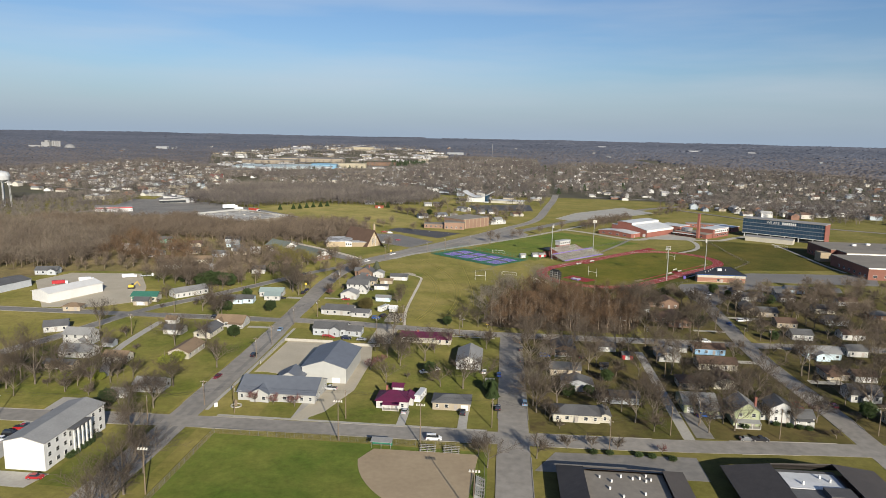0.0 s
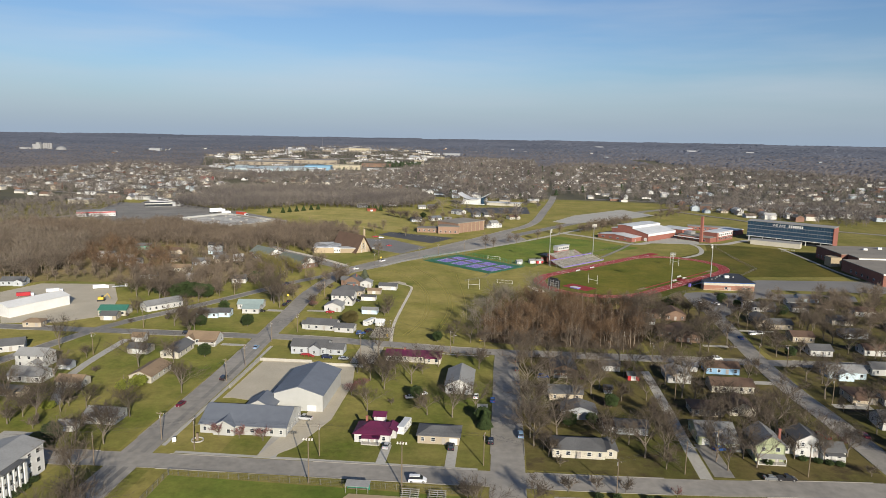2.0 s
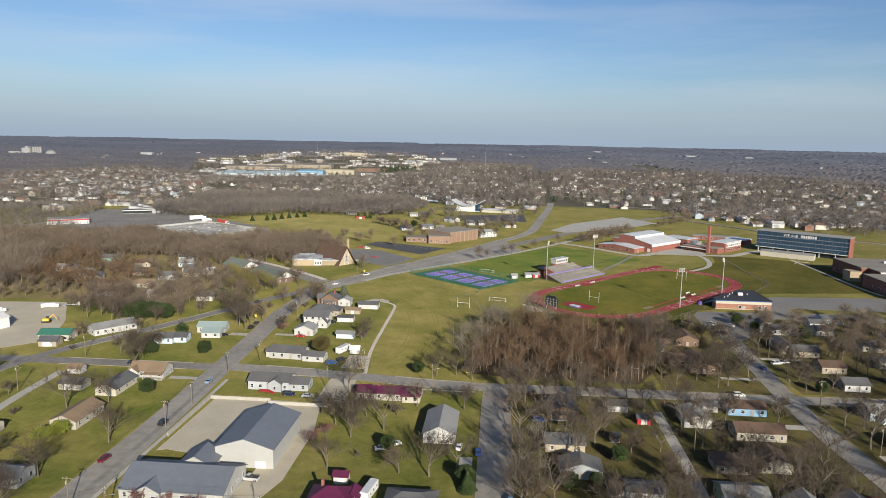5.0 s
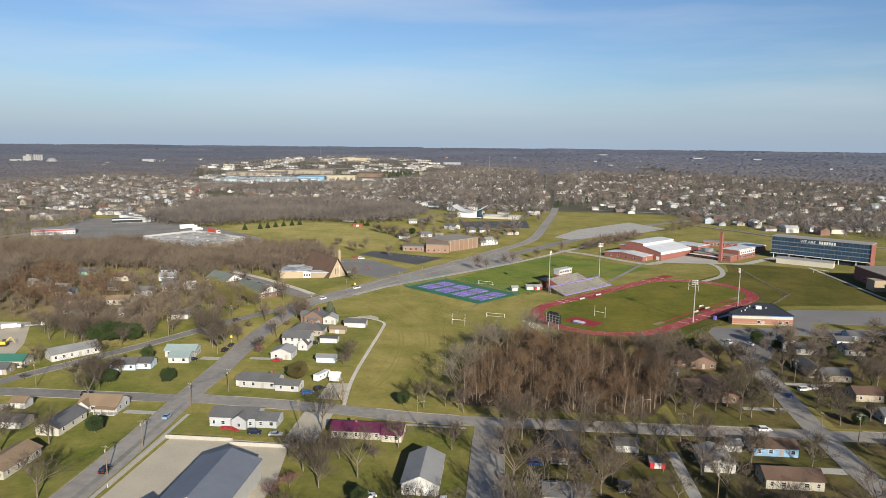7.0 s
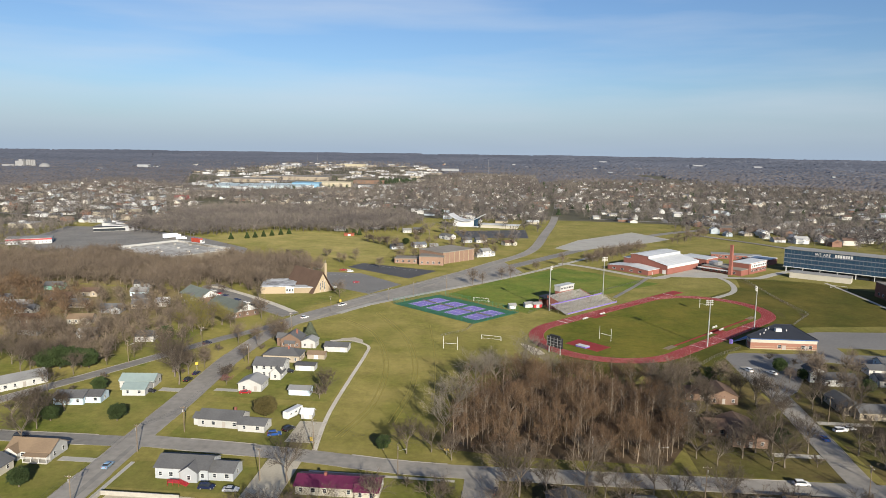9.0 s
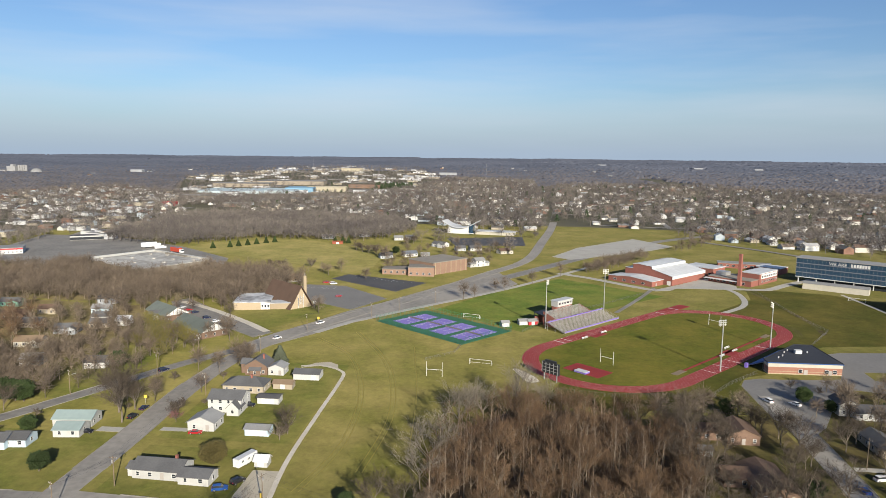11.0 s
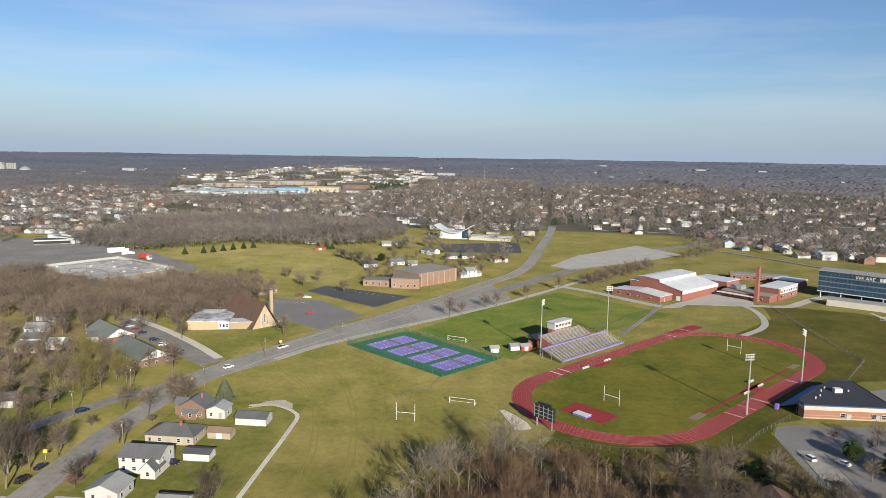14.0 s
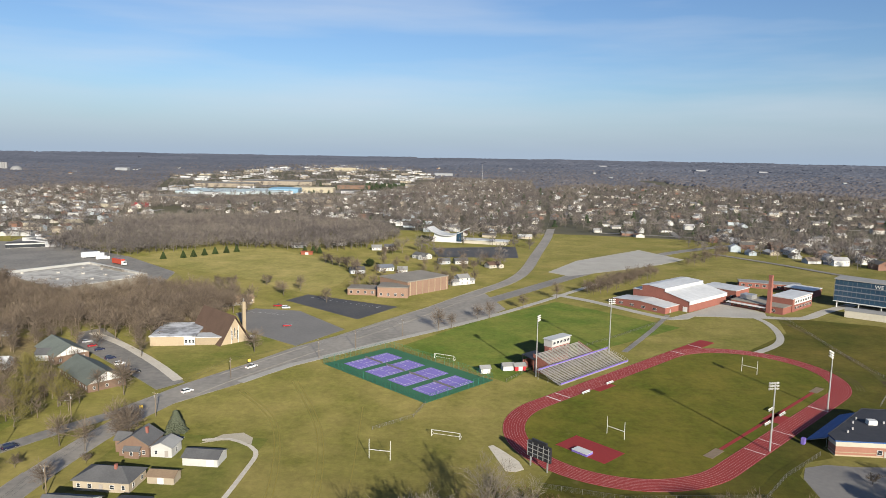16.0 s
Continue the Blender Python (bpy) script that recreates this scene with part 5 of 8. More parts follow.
RNG = random.Random(7)


def inside(x, y, poly):
    c = False
    for (x0, y0), (x1, y1) in zip(poly, poly[1:] + poly[:1]):
        if (y0 > y) != (y1 > y) and x < (x1 - x0) * (y - y0) / (y1 - y0) + x0:
            c = not c
    return c


def scatter(poly, n, gap, keep=True, rng=RNG):
    """Random places in a polygon, apart from one another, the houses and the roads."""
    xs, ys = [p[0] for p in poly], [p[1] for p in poly]
    out, cells = [], {}
    for _ in range(n * 12):
        x, y = rng.uniform(min(xs), max(xs)), rng.uniform(min(ys), max(ys))
        c = (int(x // gap), int(y // gap))
        if not inside(x, y, poly) or any(math.hypot(x - a, y - d) < gap for i in (-1, 0, 1) for j in (-1, 0, 1) for a, d in cells.get((c[0] + i, c[1] + j), ())):
            continue
        if keep and not clear(x, y):
            continue
        out.append((x, y))
        cells.setdefault(c, []).append((x, y))
        if len(out) >= n:
            break
    return out


def box_poly(x0, x1, y0, y1):
    return [(x0, y0), (x1, y0), (x1, y1), (x0, y1)]


def forest(name, label, places, variants, bark, leaf, lo, hi, rng=RNG):
    """A wood whose trees nobody could count: real trees joined into one object."""
    V, T, MI, k = [], [], [], 0
    for x, y in places:
        tv, cv = rng.choice(variants)
        s, a = rng.uniform(lo, hi), rng.uniform(0, 6.28)
        rot = np.array([[math.cos(a), -math.sin(a), 0], [math.sin(a), math.cos(a), 0], [0, 0, rng.uniform(0.85, 1.15)]], np.float32) * s
        for (v, t), mi in ((tv, 0), (cv, 1)):
            V.append(v @ rot.T + np.array([x, y, height(x, y)], np.float32))
            T.append(t + k)
            MI.append(np.full(len(t), mi, np.int32))
            k += len(v)
    me = tri_mesh(name, np.concatenate(V), np.concatenate(T), bark, leaf, mi=np.concatenate(MI))
    return thing(name, label, "woods", Matrix(), kind="stuff", data=me)


WOODBARK = mat("wood_bark", (0.250, 0.200, 0.150), (0.140, 0.110, 0.083), 1.0, 0.1, 0.95, where="World", vary=0.2)
WOODFLOOR = mat("wood_litter", (0.105, 0.070, 0.038), (0.078, 0.054, 0.030), 0.5, 0.06, 0.95, bump=0.4, where="World", vary=0)
WOODTWIG = mat("wood_twigs", (0.160, 0.101, 0.058), (0.086, 0.055, 0.035), 0.5, 0.08, 0.95, where="World", vary=0.35, mixat=(0.42, 0.58))
BRUSH = turf("brushy_ground", (0.083, 0.078, 0.030), (0.105, 0.080, 0.042), (0.058, 0.044, 0.026), 0.48, 0.52)
PALEBELT = mat("grey_belt_twigs", (0.185, 0.152, 0.118), (0.118, 0.094, 0.074), 0.12, 0.02, 0.95, where="World", vary=0.3)
BELTTWIG = mat("belt_twigs", (0.175, 0.135, 0.099), (0.111, 0.087, 0.068), 0.12, 0.02, 0.95, where="World", vary=0.3)

# the wood beside the meadow
wood = [(-8, 361), (12, 358), (64, 357), (72, 372), (78, 396), (74, 420), (60, 436), (40, 440), (16, 434), (2, 418), (-6, 395)]
forest("wood", "dense bare brown winter wood", scatter(wood, 390, 2.4), TALL + SMALL + BARE, WOODBARK, WOODTWIG, 0.5, 1.0)
sheet("wood_floor", wood, WOODFLOOR, "brown leaf litter under the wood", "forest floor", 0.025)

for key, x, y, s in (("pale0", -6, 398, 0.9), ("pale1", 0, 412, 1.0), ("pale0", 8, 424, 1.0), ("pale1", 20, 432, 1.05), ("pale0", 32, 437, 0.9), ("pale1", -8, 384, 0.85), ("pale0", 2, 428, 0.8), ("pale1", -9, 372, 0.7)):
    tree(key, x, y, s)

# garden trees, block by block
for key, x, y, s in (("bare1", -101, 178, 1.0), ("bare0", -98.5, 168, 1.0), ("bare3", -102, 190, 0.9), ("bare1", -98, 157, 1.0), ("bare1", -120.5, 215, 0.85), ("bare3", -118, 212, 0.7), ("red0", -89, 244.5, 1.2), ("red1", -82, 244, 0.95), ("red0", -73.7, 243, 1.2), ("bare4", -129.4, 418.4, 1.25), ("bare0", -133, 424, 1.25), ("bare2", -125, 422, 1.1),
                     ("bare2", -105.7, 415.9, 0.7), ("bare1", -104.5, 476.8, 0.9), ("bare0", -106, 484, 0.8), ("small0", -61.2, 400.9, 1.4), ("bare4", -60, 406, 0.8), ("bare3", -147.5, 348.4, 0.8), ("bare1", -52.1, 332.2, 0.8), ("bare0", -50, 302, 0.8),
                     ("brown", -76, 380.8, 1.0), ("pine", -188, 419, 1.35), ("pine", -184, 422, 1.45), ("pine", -180, 424, 1.35), ("pine", -176, 425, 1.2), ("pine", -172.5, 425, 1.2), ("pine", -126.9, 370, 0.9), ("pine", -150.2, 367, 0.85),
                     ("pine", -127.8, 321, 0.85), ("spruce", -89.7, 487, 1.0), ("willow", -150, 496, 0.95), ("willow", -148, 484, 0.8), ("willow", -165, 494, 0.9), ("willow", -158, 500, 1.0), ("willow", -153, 512, 1.0), ("willow", -160, 520, 1.1), ("willow", -145, 505, 0.9), ("bare1", -135, 530, 1.0), ("bare0", -128, 520, 1.1), ("bare3", -140, 522, 0.9), ("bare0", -111.6, 468.8, 0.9), ("bare1", -105.4, 489.7, 1.0),
                     ("small1", -107.6, 421.8, 1.2), ("red1", -103.7, 411.8, 1.1), ("yellow", -137.5, 283, 1.0), ("yellow", -141, 279, 0.9), ("bare3", -20, 356, 0.75), ("bare0", -12, 358, 0.7), ("pine", -28, 358, 0.7), ("bare4", -5, 353, 0.75),
                     ("bare1", -33, 300, 0.8), ("red0", -54, 285, 1.2), ("red1", -51, 292, 1.2), ("bare2", -57, 310, 0.8), ("pine", -3.5, 266, 0.8), ("conifer", -2.6, 262, 0.75), ("small0", -30, 312, 1.2), ("pale0", 14, 262, 0.85), ("pale1", 15, 278, 0.8),
                     ("bare0", 13.5, 250, 1.0), ("bare3", 16, 332, 0.95), ("bare4", 24, 335, 0.8), ("bare1", 13, 300, 1.0), ("small0", 22, 222, 1.2), ("small1", 30, 224, 1.0), ("small0", 38, 223.5, 1.1), ("red0", 52, 223, 0.7), ("bare2", 12, 214, 0.8),
                     ("bare3", -3, 206, 0.7), ("small1", -6, 214, 1.4), ("red0", 117.5 - 3, 262, 1.1), ("bare1", 128, 305, 0.9), ("bare0", 112, 372, 0.95), ("bare4", 114, 400, 0.8), ("bare3", 106, 432, 0.9), ("bare0", 128, 372, 0.9)):
    tree(key, x, y, s)
for x, y in ((-128, 206), (-128, 204), (-128.2, 202), (-128.2, 198.5), (-128.3, 196), (-128.3, 210), (97, 250), (101, 249), (104, 248), (107, 247.5), (85, 246), (30, 219.5), (35, 219.6), (44, 219.4), (48, 219), (54, 218)):
    tree("shrub", x, y, 0.8)
for x, y, k in ((-163, 262, 0.9), (-157, 258, 0.7), (-170, 256, 0.8)):
    tree("yellow", x, y, k)
for x, y in scatter(box_poly(-204, -150, 236, 276), 16, 4.5):
    tree("small0" if x < -176 else "small1", x, y, RNG.uniform(1.0, 1.5))
for (x0, x1, y0, y1), n, gap in (((12, 61, 236, 341), 46, 5.0), ((68, 114, 240, 341), 36, 5.5), ((70, 114, 357, 450), 44, 5), ((126, 230, 244, 480), 170, 5.2), ((-50, -3, 236, 341), 12, 8), ((-206, -118, 262, 346), 11, 9), ((-206, -122, 234, 262), 22, 5), ((-200, -150, 358, 440), 24, 6), ((-238, -190, 420, 470), 30, 5), ((-205, -150, 430, 520), 30, 6), ((-135, -100, 405, 500), 12, 6)):
    for x, y in scatter(box_poly(x0, x1, y0, y1), n, gap):
        k = RNG.random()
        tree("pine" if k < 0.04 else f"small{int(k * 20) % 2}" if k < 0.25 else f"bare{int(k * 50) % 5}", x, y, RNG.uniform(0.55, 0.95))
# bare trees along the road by the practice field and before the school
for x, y in ((-15, 640), (-8, 646), (6, 670), (13, 674), (34, 702), (58, 736)):
    tree("bare3", x + 3, y, 0.75)
for k in range(14):
    tree("bare2" if k % 2 else "bare0", 84 + 4.5 * k + RNG.uniform(-1.5, 1.5), 757 + 6.4 * k + RNG.uniform(-2, 2), RNG.uniform(1.0, 1.25))
    tree("bare1" if k % 2 else "bare4", 90 + 4.5 * k + RNG.uniform(-1.5, 1.5), 755 + 6.4 * k + RNG.uniform(-2, 2), RNG.uniform(0.8, 1.1))
for k in range(9):
    tree("bare4" if k % 2 else "bare1", 194 + 7 * k + RNG.uniform(-2, 2), 903 + 9 * k + RNG.uniform(-2, 2), RNG.uniform(0.75, 0.95))

# big bare trees round the church, the flats and the hall, and along the far verges
for key, x, y, s in (("bare1", -160, 590, 1.3), ("bare0", -166, 600, 1.2), ("bare3", -172, 612, 1.3), ("bare1", -152, 618, 1.2), ("bare0", -146, 628, 1.2), ("bare4", -176, 580, 1.1), ("bare2", -148, 570, 1.0), ("willow", -176, 528, 1.1), ("willow", -170, 520, 1.0), ("willow", -182, 536, 1.0), ("pine", -160, 470, 1.1), ("bare1", -98, 585, 0.7),
                     ("bare0", -70, 752, 1.0), ("bare3", -82, 742, 0.9), ("bare1", -15, 765, 0.9), ("bare4", 2, 790, 0.9), ("bare0", -92, 700, 0.8), ("bare1", -126, 716, 1.0), ("bare3", -132, 724, 1.1), ("bare0", -120, 735, 1.0)):
    tree(key, x, y, s)
for x, y in scatter([(-98, 770), (-60, 765), (0, 775), (22, 830), (20, 905), (-60, 915), (-95, 900)], 26, 9):
    k = RNG.random()
    tree("pine" if k < 0.08 else f"bare{int(k * 50) % 5}", x, y, RNG.uniform(0.7, 1.05))

# wooded belts and the far woods
belt = [(-480, 640), (-347, 586), (-300, 604), (-262, 600), (-226, 612), (-194, 626), (-150, 612), (-141, 640), (-150, 700), (-168, 714), (-235, 722), (-262, 770), (-338, 735), (-386, 700), (-480, 700)]
LIGHT = [far_tree(s, 11.5, 5.0, 300, 0.085) for s in (41, 42, 43, 44, 45)]
forest("tree_belt", "belt of bare brown woodland behind the houses", scatter(belt, 820, 4.2), LIGHT, WOODBARK, BELTTWIG, 0.7, 1.2)
for nm, poly in (("belt_floor", belt), ("village_ground", [(-330, 400), (-296, 452), (-240, 460), (-200, 440), (-185, 520), (-200, 590), (-300, 600), (-400, 620), (-420, 430)])):
    sheet(nm, poly, BRUSH, "brown leaf litter and brush between trees", "undergrowth", 0.015)
forest("village_trees", "bare trees among the houses of the village", scatter([(-330, 452), (-240, 456), (-200, 430), (-160, 440), (-150, 520), (-190, 600), (-300, 600), (-400, 620), (-420, 430)], 250, 5.5), LIGHT, WOODBARK, BELTTWIG, 0.5, 1.0)
sheet("west_wood_floor", [(-303, 458), (-420, 440), (-600, 640), (-480, 650), (-347, 590), (-312, 522)], BRUSH, "brown brushy ground under the bare wood", "forest floor", 0.025)
forest("lane_trees", "tall bare trees crowding the village houses", scatter([(-312, 500), (-262, 470), (-228, 470), (-215, 500), (-262, 560), (-330, 585)], 44, 7), LIGHT, WOODBARK, WOODTWIG, 0.9, 1.35)
forest("west_wood", "tall bare wood behind the contractor's yard", scatter([(-300, 455), (-420, 440), (-600, 640), (-480, 650), (-347, 590), (-310, 520)], 480, 4.6), LIGHT, WOODBARK, PALEBELT, 1.0, 1.5)
for x, y, k in ((-155.5, 493.9, 1.3), (-145.3, 504.3, 1.05)):
    tree("willow", x, y, k)
FARBARE += scatter([(182, 400), (236, 420), (262, 500), (205, 486), (170, 440)], 26, 7)
forest("far_garden_trees", "bare brown trees among the farther gardens and roads", FARBARE, [far_tree(s, 11, 4.6, 460, 0.07) for s in (46, 47, 48)], BARK, BELTTWIG, 0.8, 1.25)

# ---- the far town ----
def island_mat(name, cols, rough=0.8):
    """A surface whose colour differs from house to house."""
    m = bpy.data.materials.new(name)
    m.use_nodes = True
    n, l = m.node_tree.nodes, m.node_tree.links
    g = n.new("ShaderNodeNewGeometry")
    r = n.new("ShaderNodeValToRGB")
    r.color_ramp.interpolation = "CONSTANT"
    while len(r.color_ramp.elements) < len(cols):
        r.color_ramp.elements.new(0.5)
    for i, c in enumerate(cols):
        r.color_ramp.elements[i].position = i / len(cols)
        r.color_ramp.elements[i].color = (*c, 1)
    t = n.new("ShaderNodeTexNoise")
    t.inputs["Scale"].default_value = 0.4
    h = n.new("ShaderNodeHueSaturation")
    q = n.new("ShaderNodeMapRange")
    q.inputs["To Min"].default_value, q.inputs["To Max"].default_value = 0.75, 1.2
    l.new(g.outputs["Position"], t.inputs["Vector"])
    l.new(t.outputs["Fac"], q.inputs["Value"])
    l.new(q.outputs["Result"], h.inputs["Value"])
    l.new(g.outputs["Random Per Island"], r.inputs["Fac"])
    l.new(r.outputs["Color"], h.inputs["Color"])
    l.new(h.outputs["Color"], n["Principled BSDF"].inputs["Base Color"])
    n["Principled BSDF"].inputs["Roughness"].default_value = rough
    return m


FWALL = island_mat("far_walls", ((0.607, 0.599, 0.574), (0.508, 0.492, 0.451), (0.377, 0.328, 0.254), (0.574, 0.566, 0.541), (0.476, 0.476, 0.467), (0.205, 0.111, 0.078), (0.361, 0.410, 0.443), (0.541, 0.508, 0.443)))
FROOF = island_mat("far_roofs", ((0.17, 0.17, 0.175), (0.10, 0.095, 0.09), (0.20, 0.155, 0.12), (0.36, 0.355, 0.35), (0.15, 0.095, 0.07), (0.46, 0.46, 0.45), (0.22, 0.22, 0.22)), 0.9)
FBIG = island_mat("far_shop_walls", ((0.46, 0.465, 0.47), (0.38, 0.34, 0.26), (0.40, 0.40, 0.405), (0.27, 0.23, 0.18), (0.52, 0.52, 0.53), (0.44, 0.44, 0.43)))
FTOP = island_mat("far_shop_roofs", ((0.330, 0.335, 0.340), (0.200, 0.200, 0.195), (0.130, 0.125, 0.120), (0.240, 0.230, 0.210), (0.360, 0.365, 0.370)))


def far_houses(name, label, places, rng):
    b = Mesh()
    for x, y in places:
        z, a = height(x, y) - 0.3, rng.choice((0.0, 1.5708)) + rng.uniform(-0.15, 0.15) + 0.05
        w, d, h, r = rng.uniform(10, 17), rng.uniform(8, 11), rng.choice((3.1, 3.1, 3.3, 5.6)), rng.uniform(1.7, 2.8)
        c, s = math.cos(a), math.sin(a)
        at = lambda u, v, e: (x + c * u - s * v, y + s * u + c * v, z + e)
        w, d = w / 2, d / 2
        b.solid([at(-w, -d, 0), at(-w, d, 0), at(-w, d, h), at(-w, 0, h + r), at(-w, -d, h)], [at(w, -d, 0), at(w, d, 0), at(w, d, h), at(w, 0, h + r), at(w, -d, h)], 0)
        for e in (-1, 1):
            b.solid([at(-w - 0.4, e * (d + 0.4), h - 0.1), at(-w - 0.4, 0, h + r + 0.1), at(-w - 0.4, 0, h + r + 0.3), at(-w - 0.4, e * (d + 0.4), h + 0.1)],
                    [at(w + 0.4, e * (d + 0.4), h - 0.1), at(w + 0.4, 0, h + r + 0.1), at(w + 0.4, 0, h + r + 0.3), at(w + 0.4, e * (d + 0.4), h + 0.1)], 1)
    thing(name, label, "houses", Matrix(), kind="stuff", data=b.done(name, FWALL, FROOF))


FR = random.Random(19)
SHOPS = [(-720, 1620), (-560, 1560), (-330, 1700), (-180, 1900), (-220, 2700), (-420, 3600), (-1000, 3500), (-1050, 2400)]
east_town = [(95, 1240), (150, 1120), (260, 1100), (310, 1030), (400, 930), (470, 860), (620, 900), (900, 1300), (900, 1900), (600, 2300), (250, 2300), (60, 2000), (100, 1500)]
west_town = [(-420, 905), (-520, 960), (-700, 1000), (-1100, 1250), (-1000, 1900), (-700, 1650), (-560, 1350), (-450, 1150), (-440, 1000)]
mid_town = [(-470, 1250), (-300, 1240), (-130, 1185), (-70, 1085), (-20, 1075), (66, 1080), (84, 1290), (90, 1500), (110, 2500), (-190, 2600), (-220, 2000), (-350, 1600), (-480, 1420)]
near_north = [(-95, 940), (-50, 905), (10, 830), (26, 860), (60, 1000), (74, 1220), (-20, 1240), (-30, 1050), (-80, 960)]
far_houses("east_houses", "many small pale houses of the far eastern town", scatter(east_town, 330, 21, False, FR), FR)
far_houses("west_houses", "many small pale houses of the far western town", scatter(west_town, 240, 22, False, FR), FR)
far_houses("north_houses", "many small houses beyond the woods", scatter(mid_town, 320, 23, True, FR), FR)
far_houses("southeast_houses", "small houses beyond the school grounds", scatter([(300, 360), (300, 520), (380, 700), (470, 860), (640, 860), (560, 600), (420, 380)], 70, 24, False, FR), FR)
far_houses("distant_houses", "scattered pale roofs among the distant woods", scatter([(-1500, 2100), (-600, 2700), (200, 2700), (1200, 2600), (1500, 3000), (0, 3700), (-1300, 3300)], 60, 60, False, FR), FR)


def far_blocks(name, label, places, rng, lo, hi, mats):
    b = Mesh()
    for x, y in places:
        z, a = height(x, y) - 0.5, rng.choice((0.1, 0.1, -0.3)) + rng.uniform(-0.1, 0.1)
        w, d, h = rng.uniform(lo, hi) / 2, rng.uniform(lo, hi) / 3.2, rng.uniform(4, 7)
        c, s = math.cos(a), math.sin(a)
        at = lambda u, v, e: (x + c * u - s * v, y + s * u + c * v, z + e)
        q = [(-w, -d), (w, -d), (w, d), (-w, d)]
        b.solid([at(u, v, 0) for u, v in q], [at(u, v, h) for u, v in q], 0)
        q = [(u * 0.985, v * 0.985) for u, v in q]
        b.solid([at(u, v, h + 0.02) for u, v in q], [at(u, v, h + 0.5) for u, v in q], 1)
        if rng.random() < 0.5:
            k = rng.uniform(-0.5, 0.5) * w
            b.solid([at(k - 3, -2, h + 0.5), at(k + 3, -2, h + 0.5), at(k + 3, 2, h + 0.5), at(k - 3, 2, h + 0.5)], [at(k - 3, -2, h + 2.4), at(k + 3, -2, h + 2.4), at(k + 3, 2, h + 2.4), at(k - 3, 2, h + 2.4)], 0)
    thing(name, label, "shops", Matrix(), kind="stuff", data=b.done(name, *mats))


far_blocks("shopping_district", "pale flat-roofed shops of the far commercial district", scatter([(-720, 1620), (-560, 1560), (-330, 1700), (-180, 1900), (-220, 2700), (-420, 3600), (-1000, 3500), (-1050, 2400)], 125, 44, False, FR), FR, 18, 48, (FBIG, FTOP))
far_blocks("roadside_shops", "pale shops beside the western parking lots", scatter([(-560, 905), (-430, 905), (-520, 1100), (-640, 1400), (-700, 1500), (-760, 1300)], 22, 45, False, FR), FR, 18, 36, (FBIG, FTOP))
FBLUE = mat("far_blue_roof", (0.14, 0.27, 0.39), (0.18, 0.31, 0.42), 0.02, 0.005, 0.6, where="World", vary=0.25)
FAQUA = mat("far_pale_blue_roof", (0.28, 0.37, 0.41), (0.40, 0.45, 0.47), 0.02, 0.005, 0.6, where="World", vary=0.15)
FCREAM = mat("far_cream_wall", (0.40, 0.36, 0.27), (0.34, 0.30, 0.22), 0.05, 0.01, 0.8, where="World", vary=0.1)
FWHITE = mat("far_white_wall", (0.279, 0.287, 0.303), (0.230, 0.238, 0.254), 0.05, 0.01, 0.8, where="World", vary=0.1)
LANDMARKS = [(-622, 1765, 150, 120, 6, FAQUA, "far factory with a pale blue metal roof"), (-520, 1790, 90, 110, 7, FAQUA, "long far factory with pale blue roofs"), (-478, 1810, 66, 60, 11, FBLUE, "tall far factory hall with a blue roof"), (-690, 1985, 150, 60, 10, FTOP, "far white warehouse with a flat roof"),
             (-600, 2130, 190, 70, 11, FTOP, "far pale warehouse among the shops"), (-424, 1852, 95, 40, 11, FCREAM, "far cream flat-roofed store"), (-352, 1570, 56, 26, 6, FTOP, "far white flat-roofed hall"), (-364, 2016, 84, 30, 8, BROWNB, "far store with a red-brown roof"),
             (-587, 1366, 24, 12, 6, REDP, "far garage with a red front edge"), (-612, 1536, 84, 34, 8, FTOP, "far pale tan market hall"), (-467, 1376, 44, 22, 6, FTOP, "far low white store beside the highway"), (-1388, 2700, 44, 24, 9, FWHITE, "distant white hall among the woods"),
             (985, 3760, 48, 30, 4.5, FWHITE, "long white works on the distant skyline"), (555, 4100, 44, 30, 6, FWHITE, "white works on the distant skyline"), (1250, 3670, 40, 24, 4, FWHITE, "low white works in the distant woods"), (-640, 3100, 90, 40, 13, FCREAM, "distant cream block over the woods"),
             (-330, 2640, 44, 30, 7, FWHITE, "distant white store over the trees"), (-210, 2900, 70, 34, 9, FWHITE, "distant pale hospital over the trees"), (-900, 3000, 90, 30, 8, FWHITE, "distant white warehouse among woods")]
for x, y, w, d, h, m, lab in LANDMARKS:
    ob = thing("factory" if "fact" in lab else "far_store", lab, "building", pose(x, y, height(x, y) - 0.5, 0, 0, 6))
    b, r = Mesh(), Mesh()
    b.box(-w / 2, w / 2, -d / 2, d / 2, 0, h)
    n = 4
    for k in range(n):
        r.solid([(-w / 2, -d / 2 + k * d / n, h), (-w / 2, -d / 2 + (k + 1) * d / n, h), (-w / 2, -d / 2 + (k + 0.5) * d / n, h + 1.8)], [(w / 2, -d / 2 + k * d / n, h), (w / 2, -d / 2 + (k + 1) * d / n, h), (w / 2, -d / 2 + (k + 0.5) * d / n, h + 1.8)])
    part("wall", b, ob, "", FBIG if m is FTOP else m)
    part("roof", r, ob, "", m)

# pale parking lots between the shops
b = Mesh()
for x, y in scatter(SHOPS, 46, 80, False, FR):
    w, d, z = FR.uniform(25, 60), FR.uniform(30, 70), height(x, y) + 0.6
    b.slab([(x - w, y - d, z), (x + w, y - d * 0.9, z), (x + w * 0.9, y + d, z), (x - w, y + d, z)], 1.0)
